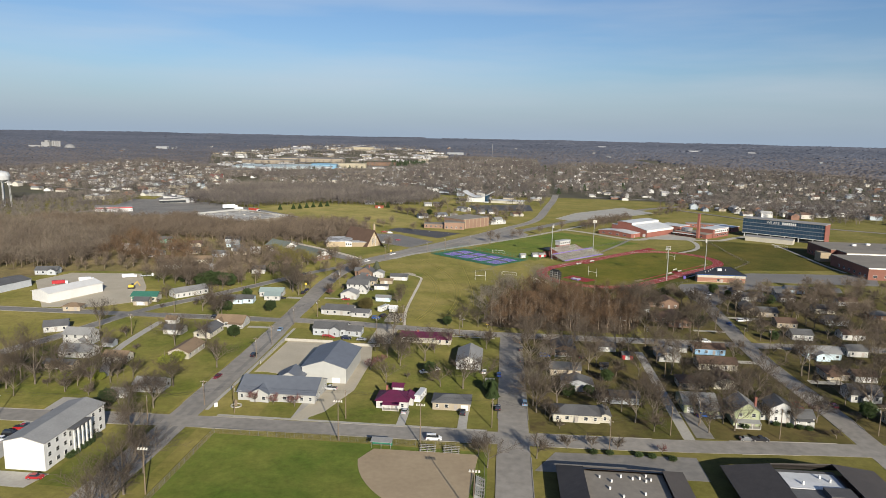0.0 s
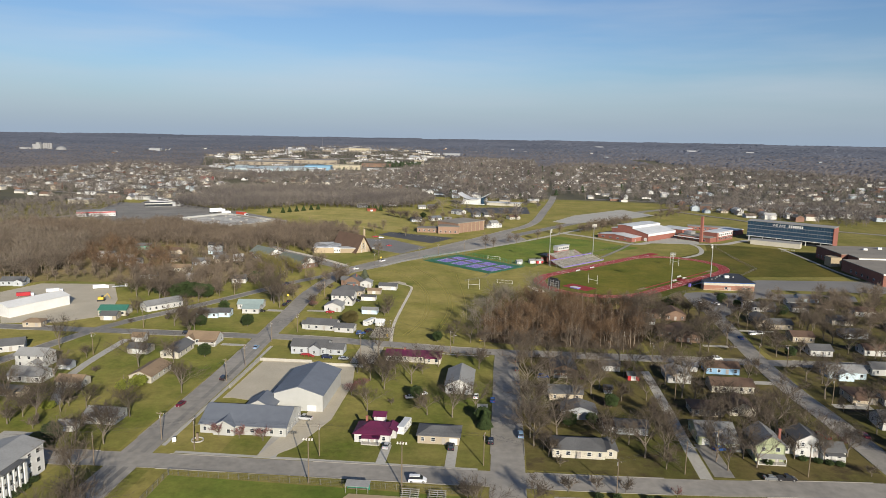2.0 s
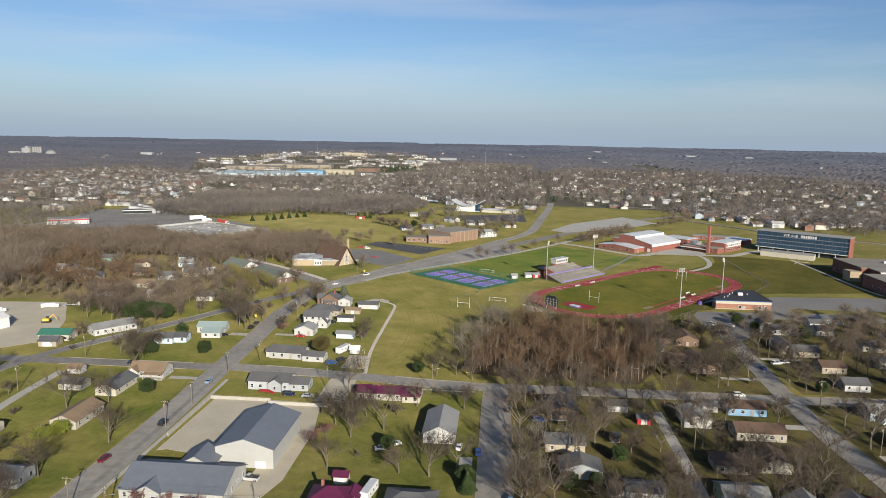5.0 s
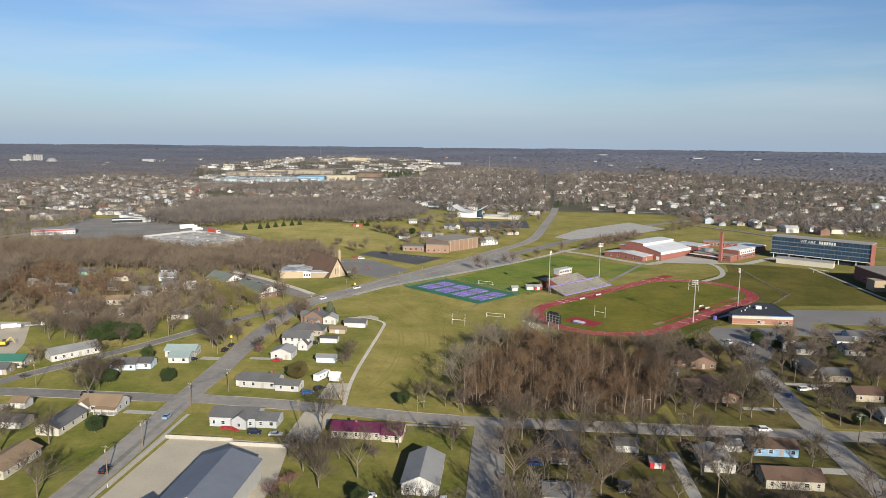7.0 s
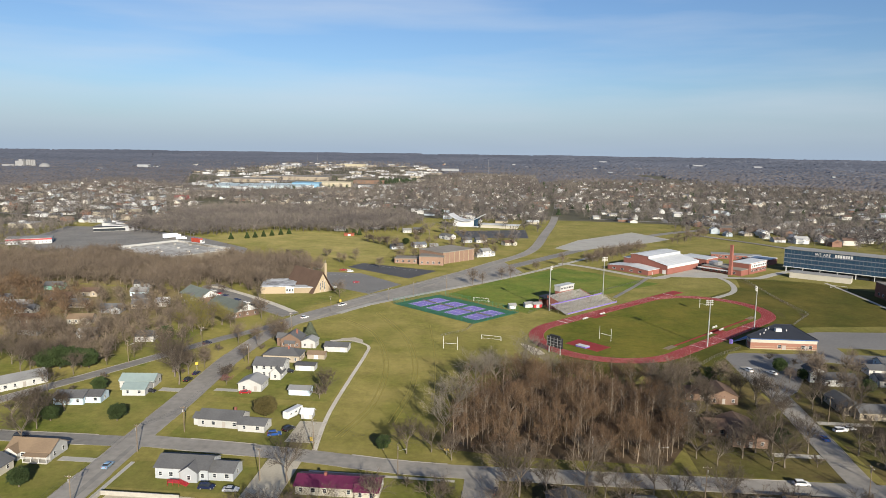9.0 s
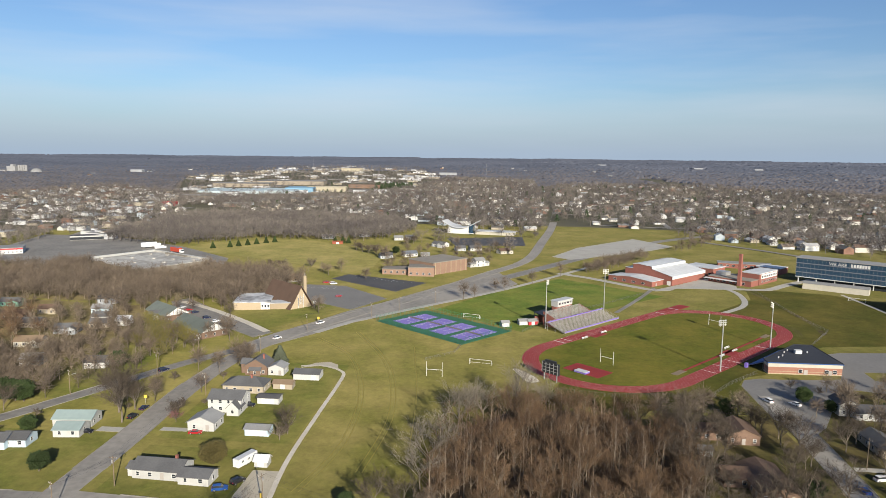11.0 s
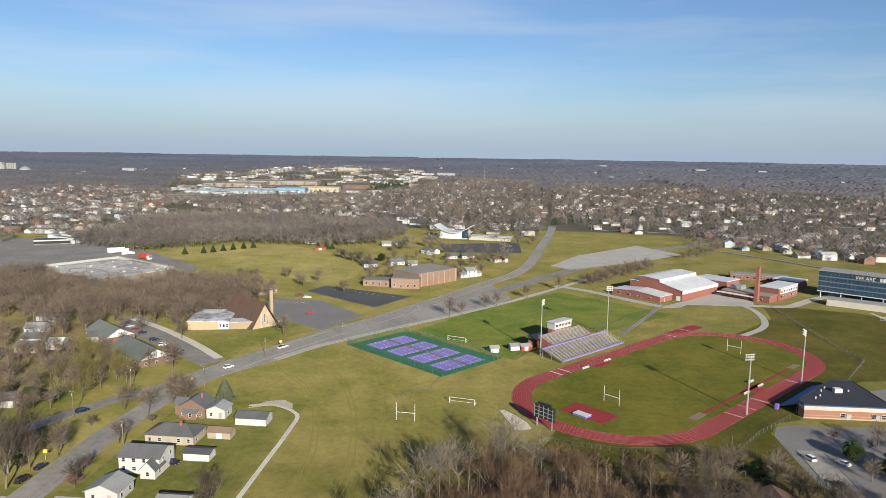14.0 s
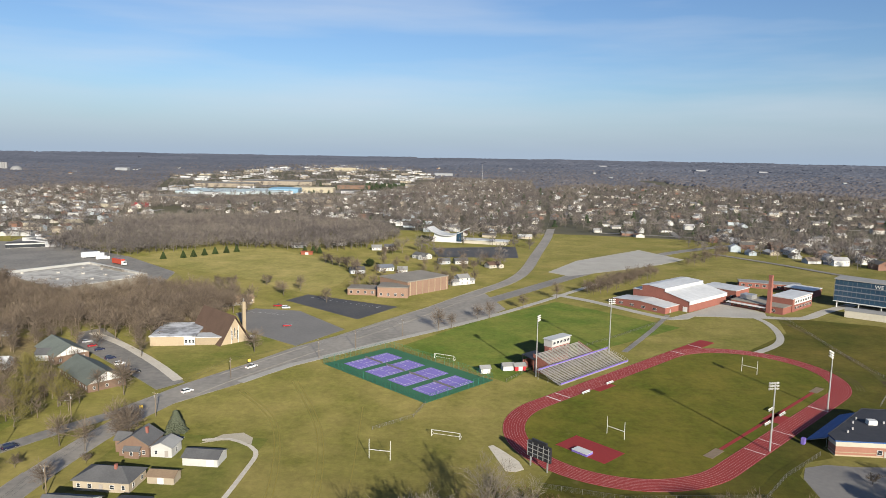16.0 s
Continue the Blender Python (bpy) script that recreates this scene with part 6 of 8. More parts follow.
thing("shop_lots", "pale grey parking lots among the far shops", "parking lots", Matrix(), kind="stuff", data=b.done("shop_lots", ASPHALT))
for x, y, h in ((-829, 3165, 60), (-48, 2508, 58), (-287, 2008, 34)):
    ob = thing("radio_mast", "slender grey radio mast over the woods", "mast", pose(x, y, height(x, y) - 1))
    b = Mesh()
    b.tube((0, 0, 0), (0, 0, h), 0.5, 0.25, 4)
    part("mast", b, ob, "", STEEL)

# silos and a white tank on the western skyline
SILO = mat("silo_concrete", (0.264, 0.264, 0.264), (0.216, 0.216, 0.224), 0.2, 0.03, 0.8)
elev = thing("grain_elevator", "pale grain elevator with a row of silos", "grain elevator", pose(-1700, 2480, height(-1700, 2480) - 1) @ Matrix.Scale(0.75, 4))
b = Mesh()
b.box(-60, -18, -14, 14, 0, 32)
b.box(-44, -28, -10, 10, 32, 40)
part("headhouse", b, elev, "", SILO)
for k in range(4):
    b = Mesh()
    b.tube((-8 + 12 * k, 0, 0), (-8 + 12 * k, 0, 38), 6, 6, 14)
    part("silo", b, elev, "", SILO)
b = Mesh()
b.box(-130, -70, -12, 12, 0, 14)
part("annex", b, elev, "", SILO)
tank = thing("storage_dome", "white domed storage tank", "storage tank", pose(-1612, 2440, height(-1612, 2440) - 1))
b = Mesh()
for k in range(5):
    a0, a1 = k * math.pi / 10, (k + 1) * math.pi / 10
    b.tube((0, 0, 5 + 15 * math.sin(a0)), (0, 0, 5 + 15 * math.sin(a1)), 19 * math.cos(a0), max(0.3, 19 * math.cos(a1)), 20)
b.tube((0, 0, 0), (0, 0, 5), 19, 19, 20)
part("dome", b, tank, "", SILO)
# water tower
wt = thing("water_tower", "white water tower on slender legs", "water tower", pose(-607, 792, 0))
b = Mesh()
for z0, z1, r0, r1 in ((30, 33, 3, 8), (33, 38, 8, 9), (38, 42, 9, 7), (42, 44, 7, 0.5)):
    b.tube((0, 0, z0), (0, 0, z1), r0, r1, 20)
part("tank", b, wt, "", R_WHITE)
for k in range(6):
    b = Mesh()
    c, s = math.cos(k * 1.0472), math.sin(k * 1.0472)
    b.tube((9 * c, 9 * s, 0), (7.5 * c, 7.5 * s, 34), 0.4, 0.35, 6)
    part("leg", b, wt, "", STEEL)
b = Mesh()
b.tube((0, 0, 0), (0, 0, 31), 1.0, 1.0, 10)
part("riser", b, wt, "", STEEL)

# shopping centre on the big western lot
mall = thing("shopping_centre", "long flat white-roofed shopping centre", "shopping centre", pose(-287, 733, 0, 0, 0, -31))
b = Mesh()
b.box(-40, 40, -32, 30, 0, 6)
b.box(-20, 12, 28, 31, 0, 7.5)
part("wall", b, mall, "", R_ASH)
b = Mesh()
b.box(-40.4, 40.4, -32.4, 30.4, 6, 6.4)
b.box(-40.4, 40.4, 29.6, 30.4, 6.4, 7.6)
for k in range(9):
    x, y = -34 + 8.3 * k, (-24, 16, -6, 22, 4, -18, 12, -2, 20)[k]
    b.box(x, x + 2.2, y, y + 1.8, 6.4, 7.4)
part("roof", b, mall, "", mat("weathered_membrane", (0.47, 0.45, 0.41), (0.29, 0.275, 0.25), 0.2, 0.05, 0.9, mixat=(0.42, 0.58)))
b = Mesh()
b.box(-41.0, -39.4, -30, 30.4, 6.4, 8.2)
b.box(-39.4, 40.4, 30.45, 31.6, 6.4, 8.0)
part("parapet", b, mall, "pale parapet", METALW)
ob = house(-458, 884, 36, 14, 30, METALW, R_DARK, 4.5, 0.4, "flat", "x", "low dark-fronted diner beside the western road", "diner", "restaurant", windows=False, doors=False)
for x0, x1, y0, y1 in ((-0.15, 36.15, -0.15, 0.0), (-0.15, 0.0, 0.0, 14.0)):
    b = Mesh()
    b.box(x0, x1, y0, y1, 0.3, 3.2)
    part("window_band", b, ob, "dark glazed front", GLASS)

# ---- far woods ----
FTV = [far_tree(k, 10.5, 4.8, 88, 0.2) for k in range(8)]
EMPTY_V = (np.zeros((0, 3), np.float32), np.zeros((0, 3), np.int32))
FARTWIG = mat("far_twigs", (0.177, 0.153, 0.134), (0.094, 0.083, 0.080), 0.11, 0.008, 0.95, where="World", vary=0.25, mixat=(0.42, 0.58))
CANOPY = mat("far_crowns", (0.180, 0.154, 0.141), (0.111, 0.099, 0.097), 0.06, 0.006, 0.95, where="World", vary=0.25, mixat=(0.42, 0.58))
# blue-grey crowns: distance haze painted into the colour
HAZETWIG = mat("haze_tinted_twigs", (0.129, 0.137, 0.166), (0.089, 0.097, 0.122), 0.03, 0.002, 0.95, where="World", vary=0.12, mixat=(0.42, 0.58))
FARGREEN = mat("far_evergreen", (0.040, 0.062, 0.030), (0.055, 0.075, 0.036), 0.05, 0.01, 0.95, where="World", vary=0.25)
north_wood = [(-440, 900), (-330, 856), (-262, 935), (-150, 925), (-118, 960), (-96, 1050), (-140, 1170), (-300, 1225), (-470, 1180), (-445, 1040)]
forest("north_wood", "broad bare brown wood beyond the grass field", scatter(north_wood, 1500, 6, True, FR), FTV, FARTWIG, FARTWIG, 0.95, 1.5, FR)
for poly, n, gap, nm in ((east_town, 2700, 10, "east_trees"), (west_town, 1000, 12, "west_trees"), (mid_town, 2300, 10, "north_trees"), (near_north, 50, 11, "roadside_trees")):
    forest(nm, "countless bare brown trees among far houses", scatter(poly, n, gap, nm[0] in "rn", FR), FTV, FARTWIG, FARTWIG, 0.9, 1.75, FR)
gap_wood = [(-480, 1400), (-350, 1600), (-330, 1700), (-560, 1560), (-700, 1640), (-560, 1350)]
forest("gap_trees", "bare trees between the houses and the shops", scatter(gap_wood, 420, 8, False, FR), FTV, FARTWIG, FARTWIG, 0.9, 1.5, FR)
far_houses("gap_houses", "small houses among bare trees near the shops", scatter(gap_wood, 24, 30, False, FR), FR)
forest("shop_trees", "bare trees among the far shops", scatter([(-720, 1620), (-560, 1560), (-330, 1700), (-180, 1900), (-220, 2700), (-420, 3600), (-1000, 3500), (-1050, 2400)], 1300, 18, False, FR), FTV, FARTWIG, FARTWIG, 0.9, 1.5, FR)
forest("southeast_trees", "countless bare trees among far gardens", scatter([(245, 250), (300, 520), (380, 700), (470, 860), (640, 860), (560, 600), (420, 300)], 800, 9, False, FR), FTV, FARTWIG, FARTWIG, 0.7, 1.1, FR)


def canopy(name, label, holes):
    """The closed roof of the distant woods: a rough sheet of crowns with clearings, haze-tinted far off."""
    rng = np.random.RandomState(23)
    towns = (east_town, west_town, mid_town, SHOPS)
    ns, nr = 900, 118
    r = 1480.0 * 1.0102 ** np.arange(nr)[:, None] * (1 + rng.uniform(-0.004, 0.004, (nr, ns)))
    a = -0.76 + 1.5 * (np.arange(ns)[None, :] + rng.uniform(-0.45, 0.45, (nr, ns))) / ns
    X, Y = 10 + r * np.sin(a), 140 + r * np.cos(a)
    far = np.linspace(0, 1, nr)[:, None]
    swell = np.array([noise.noise(Vector((x * 0.004, y * 0.0024, 1.0))) for x, y in zip(X.ravel(), Y.ravel())]).reshape(nr, ns)
    patch = np.array([noise.noise(Vector((x * 0.0026, y * 0.0011, 3.0))) + 0.5 * noise.noise(Vector((x * 0.009, y * 0.004, 9.0))) for x, y in zip(X.ravel(), Y.ravel())]).reshape(nr, ns)
    bare = patch > 0.55
    for j in range(nr):
        if j < 6:
            bare[j] = True
        elif r[j, 0] < 3300:
            bare[j] |= np.array([any(inside(x, y, p) for p in towns) for x, y in zip(X[j], Y[j])])
    for x, y, d in holes:
        k = np.hypot(x - 10, y - 140)
        ux, uy = (x - 10) / k, (y - 140) / k
        along, across = (X - x) * ux + (Y - y) * uy, (X - x) * uy - (Y - y) * ux
        bare |= (abs(across) < d) & (along > -2.2 * d) & (along < 0.4 * d)
    Z = np.where(bare, -6.0, 3.0 + (4.5 - 2.0 * far) * rng.random_sample((nr, ns)) + (9.0 - 4.0 * far) * np.maximum(-0.3, swell))
    Z += 67.0 * np.maximum(0.0, (np.hypot(X - 10, Y - 140) - 1000) / 3850) ** 2
    k = (np.arange(nr - 1)[:, None] * ns + np.arange(ns - 1)[None, :]).ravel()
    t = np.concatenate([np.stack([k, k + 1, k + ns + 1], 1), np.stack([k, k + ns + 1, k + ns], 1)])
    # the farther out, the more faces take the painted haze tint
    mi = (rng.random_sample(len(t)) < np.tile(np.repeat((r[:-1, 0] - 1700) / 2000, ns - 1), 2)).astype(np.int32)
    thing(name, label, "woods", Matrix(), kind="stuff", data=tri_mesh(name, np.stack([X.ravel(), Y.ravel(), Z.ravel()], 1), t, CANOPY, HAZETWIG, mi=mi))


forest("avenue_trees", "bare trees among the houses beyond the avenue", scatter([(225, 965), (262, 1000), (330, 915), (420, 860), (470, 940), (520, 1066), (310, 1160), (230, 1060)], 260, 8, False, FR), FTV, FARTWIG, FARTWIG, 0.8, 1.5, FR)
forest("church_trees", "big bare trees behind the church and the flats", scatter([(-250, 596), (-226, 566), (-206, 608), (-152, 584), (-160, 632), (-128, 652), (-142, 700), (-165, 680), (-200, 640)], 80, 6.5), LIGHT, WOODBARK, BELTTWIG, 0.9, 1.5)
forest("fork_trees", "bare trees round the flats and the village lanes", scatter([(-215, 440), (-165, 430), (-140, 470), (-130, 520), (-200, 600), (-240, 600)], 50, 7), LIGHT, WOODBARK, BELTTWIG, 0.6, 1.1)
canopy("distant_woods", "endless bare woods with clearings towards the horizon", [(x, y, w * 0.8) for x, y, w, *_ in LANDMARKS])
forest("far_evergreens", "scattered dark evergreens among the far houses", scatter([(-440, 1100), (250, 1100), (700, 1300), (500, 2200), (-500, 2200)], 160, 20, False, FR), [(EMPTY_V, leaf_clumps(51, 3, 9, 0, 60, 2.0, True))], FARGREEN, FARGREEN, 0.8, 1.2, FR)
forest("evergreen_grove", "dark evergreens beside the far stores", scatter([(-335, 1985), (-245, 1985), (-235, 2085), (-320, 2085)], 45, 8, False, FR), [(EMPTY_V, leaf_clumps(52, 3.4, 11, 0, 70, 2.0, True))], FARGREEN, FARGREEN, 0.9, 1.4, FR)
forest("lot_brush", "bare brown brush round the western parking lots", scatter([(-560, 700), (-480, 660), (-380, 705), (-470, 775), (-510, 940), (-620, 980), (-660, 800)], 420, 7, False, FR), FTV, FARTWIG, FARTWIG, 0.7, 1.2, FR)
for x, y in ((-262, 870), (-256, 880), (-268, 862), (-250, 890), (-243, 900), (-282, 852), (-236, 908), (-170, 915), (-162, 917), (-155, 914)):
    tree("conifer", x, y, 0.8)

ob = house(-476, 768, 40, 24, 31, R_WHITE, R_LIGHT, 5.5, 0.5, "flat", "x", "white discount store with a red front edge", "store", "shop")
b = Mesh()
b.box(0, 40, -0.4, -0.05, 4.0, 5.2)
part("fascia", b, ob, "red fascia", REDP)
for x, y, s in ((-134, 858, 1.3), (-126, 850, 1.2), (-118, 842, 1.3), (-108, 832, 1.2), (-100, 826, 1.1), (-90, 915, 1.2), (-84, 922, 1.3), (-76, 930, 1.1), (-112, 850, 1.2), (-150, 750, 1.1), (-180, 736, 1.2), (-172, 740, 1.2)):
    tree("pale0" if x > -80 else "small0", x, y, s * (1.8 if x <= -80 else 1))
far_houses("avenue_houses", "pale two-storey houses beyond the school avenue", scatter([(262, 1000), (330, 935), (399, 905), (453, 960), (510, 1066), (310, 1150)], 46, 18, False, FR), FR)

# ---- school, church and stadium ----
def ob_box(parent, name, x0, x1, y0, y1, z0, z1, material, label=""):
    b = Mesh()
    b.box(x0, x1, y0, y1, z0, z1)
    return part(name, b, parent, label, material)


# the gymnasium, its low wing and the classroom blocks share one alignment
SA = -43.7
school = thing("gymnasium", "red brick gymnasium with stepped white roofs", "gymnasium", pose(98.5, 729, 0, 0, 0, SA))
b, r = Mesh(), Mesh()
gable_body(b, 0, 39, 0, 16, 3.9, 1.6, "y")
gable_roof(r, 0, 39, 0, 16, 3.9, 1.6, "y", 0.35, 0.3)
low = part("wing_wall", b, school, "", BRICK)
part("wing_roof", r, school, "", R_WHITE)
for k in range(4):
    window(low, 6 + 8.5 * k, 0, 1.9, 0, 2.8, 1.3)
door(low, 39, 6, 0, 90, 1.2, 2.2)
b = Mesh()
b.solid([(4, 17, 0), (46, 17, 0), (46, 17, 6.8), (28, 17, 10.6), (28, 17, 12.4), (16, 17, 13.2), (11, 17, 12.6), (11, 17, 9.2), (4, 17, 9.0)][::-1], [(4, 66, 0), (46, 66, 0), (46, 66, 6.8), (28, 66, 10.6), (28, 66, 12.4), (16, 66, 13.2), (11, 66, 12.6), (11, 66, 9.2), (4, 66, 9.0)][::-1])
part("hall_wall", b, school, "", BRICK)
b = Mesh()
for (x0, z0), (x1, z1) in (((46.4, 6.9), (28, 10.7)), ((28.4, 12.5), (16, 13.3)), ((16, 13.3), (10.7, 12.7)), ((11, 9.3), (3.7, 9.1))):
    b.solid([(x0, 16.6, z0), (x0, 16.6, z0 + 0.3), (x1, 16.6, z1 + 0.3), (x1, 16.6, z1)], [(x0, 66.4, z0), (x0, 66.4, z0 + 0.3), (x1, 66.4, z1 + 0.3), (x1, 66.4, z1)])
part("hall_roof", b, school, "", R_WHITE)
ob_box(school, "fascia", 46, 46.35, 16.6, 66.4, 4.9, 6.9, TRIM, "deep white fascia")
ob_box(school, "clerestory", 28.02, 28.4, 16.6, 66.4, 10.7, 12.5, TRIM, "white clerestory band")
ob_box(school, "garage_door", 41.5, 44.6, 16.85, 17.05, 0, 3.2, TRIM)
FEET += [(125, 735, 26), (150, 745, 30), (170, 760, 25), (190, 740, 14), (220, 745, 22), (275, 725, 34), (305, 590, 50), (152, 512, 22), (-135, 605, 30), (-45, 745, 30), (-20, 1030, 30)]

link = thing("link_building", "low brick link with flat roof and doors", "building", pose(168, 734, 0, 0, 0, SA))
lw = ob_box(link, "wall", 6, 40, 8, 30, 0, 4.4, BRICK)
ob_box(link, "roof", 5.7, 40.3, 7.7, 30.3, 4.4, 4.8, R_ASH)
ob_box(link, "plant_unit", 8, 16, 16, 24, 4.8, 7.6, STEEL, "grey rooftop plant")
ob_box(link, "canopy", 4, 30, 4, 8, 3.0, 3.3, TRIM, "white entrance canopy")
for k in range(6):
    window(lw, 9 + 5 * k, 8, 1.9, 0, 2.4, 1.6)
chim = thing("boiler_chimney", "tall square red brick chimney", "chimney", pose(195.5, 717, 0, 0, 0, SA))
b = Mesh()
q = lambda w, z: [(-w, -w, z), (w, -w, z), (w, w, z), (-w, w, z)]
b.solid(q(1.35, 0), q(1.0, 23.5))
b.solid(q(1.15, 23.5), q(1.15, 24.8))
part("shaft", b, chim, "", BRICK)
cls = thing("classroom_block", "red brick classroom block with a white roof", "school block", pose(201.5, 730.5, 0, 0, 0, SA))
cw = ob_box(cls, "wall", 0, 14, 0, 32, 0, 8.6, BRICK)
ob_box(cls, "roof", -0.3, 14.3, -0.3, 32.3, 8.6, 9.2, R_WHITE)
ob_box(cls, "panel", 14, 14.12, 3, 31, 4.6, 8.2, TRIM, "white spandrel panels")
for s in range(2):
    for k in range(7):
        window(cw, 14.14, 5 + 4 * k, 2.6 + 3.7 * s, 90, 2.2, 1.5)
for x, y, w, d, h, lab in ((168, 772, 26, 20, 6.5, "brick school block with a white flat roof"), (206, 806, 44, 12, 4.2, "long low brick school wing"), (232, 786, 20, 16, 5.0, "brick school block with a pale roof")):
    ob = thing("school_wing", lab, "school block", pose(x, y, 0, 0, 0, SA + 30 if w == 44 else SA))
    wp = ob_box(ob, "wall", 0, w, 0, d, 0, h, BRICK)
    ob_box(ob, "roof", -0.3, w + 0.3, -0.3, d + 0.3, h, h + 0.5, R_WHITE if w != 44 else R_LIGHT)
    for k in range(int(w / 5)):
        window(wp, 3 + 5 * k, 0, 2.2, 0, 2.4, 1.5)

# the glazed block, lifted over a recessed ground floor
gl = thing("glass_building", "long dark blue glass school building with brick end", "school block", pose(247, 743.5, 0, 0, 0, -37.6))
L = 77.4
ob_box(gl, "wall", 0.4, L - 0.4, 0.6, 16, 4.6, 19.2, BLUEGLASS, "dark blue curtain wall")
ob_box(gl, "base", 14, L - 3, 3.0, 15, 0, 4.6, GLASS, "recessed dark ground floor")
ob_box(gl, "roof", -0.2, L + 0.7, -0.2, 16.4, 19.2, 19.9, R_LIGHT)
ob_box(gl, "soffit", 0, L, 0, 16, 4.2, 4.7, TRIM, "white floor edge")
ob_box(gl, "end_wall", L, L + 0.5, 0, 16.2, 0, 19.2, BRICK, "red brick end wall")
for k in range(30):
    ob_box(gl, "mullion", k * L / 29.0 + 0.05, k * L / 29.0 + 0.14, 0.46, 0.66, 4.7, 19.2, R_SLATE)
for z in (8.2, 11.8, 15.4):
    ob_box(gl, "transom", 0.2, L - 0.2, 0.38, 0.62, z - 0.35, z + 0.35, R_SLATE)
for k in range(6):
    ob_box(gl, "column", 2 + 13 * k, 2.6 + 13 * k, 1, 1.6, 0, 4.3, TRIM)
cu = bpy.data.curves.new("banner", "FONT")
cu.body, cu.size, cu.extrude = "WE ARE", 3.4, 0.03
cu.materials.append(TRIM)
bn = new("banner", cu)
bn.parent, bn.matrix_basis = gl, pose(23.5, 0.3, 15.9, 90, 0, 0)
tagged(bn, "white banner lettering")
for k in range(7):
    ob_box(gl, "banner_bar", 38.4 + 1.9 * k, 39.8 + 1.9 * k, 0.2, 0.34, 15.9, 18.3, TRIM)
hall = thing("cream_hall", "long low cream hall with a curved pale roof", "hall", pose(240.5, 713, 0, 0, 0, -32))
ob_box(hall, "wall", 0, 43, 0, 10, 0, 4.4, CREAM)
b = Mesh()
prof = [(-0.3 + 10.6 * k / 8, 4.4 + 1.3 * math.sin(math.pi * k / 8)) for k in range(9)]
b.solid([(-0.3, y, z) for y, z in prof], [(43.3, y, z) for y, z in prof])
part("roof", b, hall, "", R_LIGHT)

# the big brick school at the eastern edge
bs = thing("brick_school", "large dark red brick school with flat roofs", "school block", pose(0, 0, 0))
SCHOOLB = mat("dark_red_brick", (0.220, 0.098, 0.072), (0.165, 0.076, 0.058), 1.2, 0.1, 0.9, bump=0.2)
w1 = ob_box(bs, "wall", 272, 352, 602, 646, 0, 10.0, SCHOOLB)
ob_box(bs, "roof", 271.7, 352.3, 602, 646.3, 10.0, 10.5, R_ASH)
ob_box(bs, "wall", 277, 352, 586, 601.95, 0, 10.0, SCHOOLB)
ob_box(bs, "roof", 276.7, 352.3, 585.7, 601.98, 10.0, 10.5, R_ASH)
w2 = ob_box(bs, "wall", 265, 345, 527, 585.6, 0, 8.5, SCHOOLB)
ob_box(bs, "roof", 264.7, 345.3, 527, 585.65, 8.5, 9.0, R_ASH)
ob_box(bs, "porch", 263.6, 271.95, 600.5, 611, 0, 7.6, BUFFB, "buff entrance block")
ob_box(bs, "parapet", 277.2, 352, 585.68, 585.96, 9.05, 9.98, TRIM, "pale upper wall band")
ob_box(bs, "coping", 264.7, 345.3, 526.7, 526.98, 8.1, 9.0, TRIM, "pale roof edge")
for k in range(6):
    window(w2, 265, 531 + 8 * k, 2.6, -90, 2.2, 1.6)
    window(w1, 272, 613 + 5.5 * k, 2.6, -90, 1.6, 1.6)
for k in range(9):
    window(w2, 270 + 8 * k, 527, 2.6, 0, 2.8, 1.8)
for x, y in ((300, 625), (315, 632), (322, 612), (330, 622), (296, 548), (318, 560)):
    ob_box(bs, "roof_unit", x, x + 3.2, y, y + 2.2, 10.5 if y > 590 else 9.0, 12.0 if y > 590 else 10.4, TRIM)

# the field house: a flat dark roof with blue edges, cut off along the track
PINKB = mat("pink_brick", (0.36, 0.175, 0.125), (0.30, 0.145, 0.105), 1.2, 0.1, 0.9, bump=0.2)
fh = thing("field_house", "pink brick field house with flat dark roof and blue edge", "field house", pose(0, 0, 0))
plan = [(136.2, 497), (168.8, 497.4), (168.2, 528.4), (159.8, 528.4), (136.2, 502.2)]


def grown(pts, d):
    """A convex outline pushed outwards."""
    cx, cy = sum(p[0] for p in pts) / len(pts), sum(p[1] for p in pts) / len(pts)
    return [(cx + (x - cx) * (1 + d / math.hypot(x - cx, y - cy)), cy + (y - cy) * (1 + d / math.hypot(x - cx, y - cy))) for x, y in pts]


def prism(parent, name, pts, z0, z1, material, label=""):
    b = Mesh()
    b.solid([(x, y, z0) for x, y in pts], [(x, y, z1) for x, y in pts])
    return part(name, b, parent, label, material)


fw = prism(fh, "wall", plan, 0, 3.4, PINKB, "pink brick wall")
prism(fh, "plinth", grown(plan, 0.07), 0, 0.5, BUFFB, "cream stone plinth")
prism(fh, "course", grown(plan, 0.06), 1.25, 1.5, BUFFB, "cream stone course")
prism(fh, "band", grown(plan, 0.08), 3.4, 5.1, CREAM, "cream upper wall band")
prism(fh, "roof_edge", grown(plan, 0.6), 5.1, 5.5, BLUEP, "blue metal roof edge")
prism(fh, "roof", grown(plan, 0.35), 5.5, 5.56, R_TAR)
b = Mesh()
ed = grown(plan, 0.5)
for p, q in list(zip(ed, ed[1:] + ed[:1]))[1:]:
    b.tube((*p, 5.62), (*q, 5.62), 0.16, 0.16, 4)
part("coping", b, fh, "dark parapet coping", R_TAR)
for x in (150.5, 162.0, 165.5):
    window(fw, x, 497.1, 1.7, 0, 1.6, 1.6)
door(fw, 152.8, 497.1, 0, 0, 1.6, 2.2)
door(fw, 163.6, 497.2, 0, 0, 1.2, 2.2)
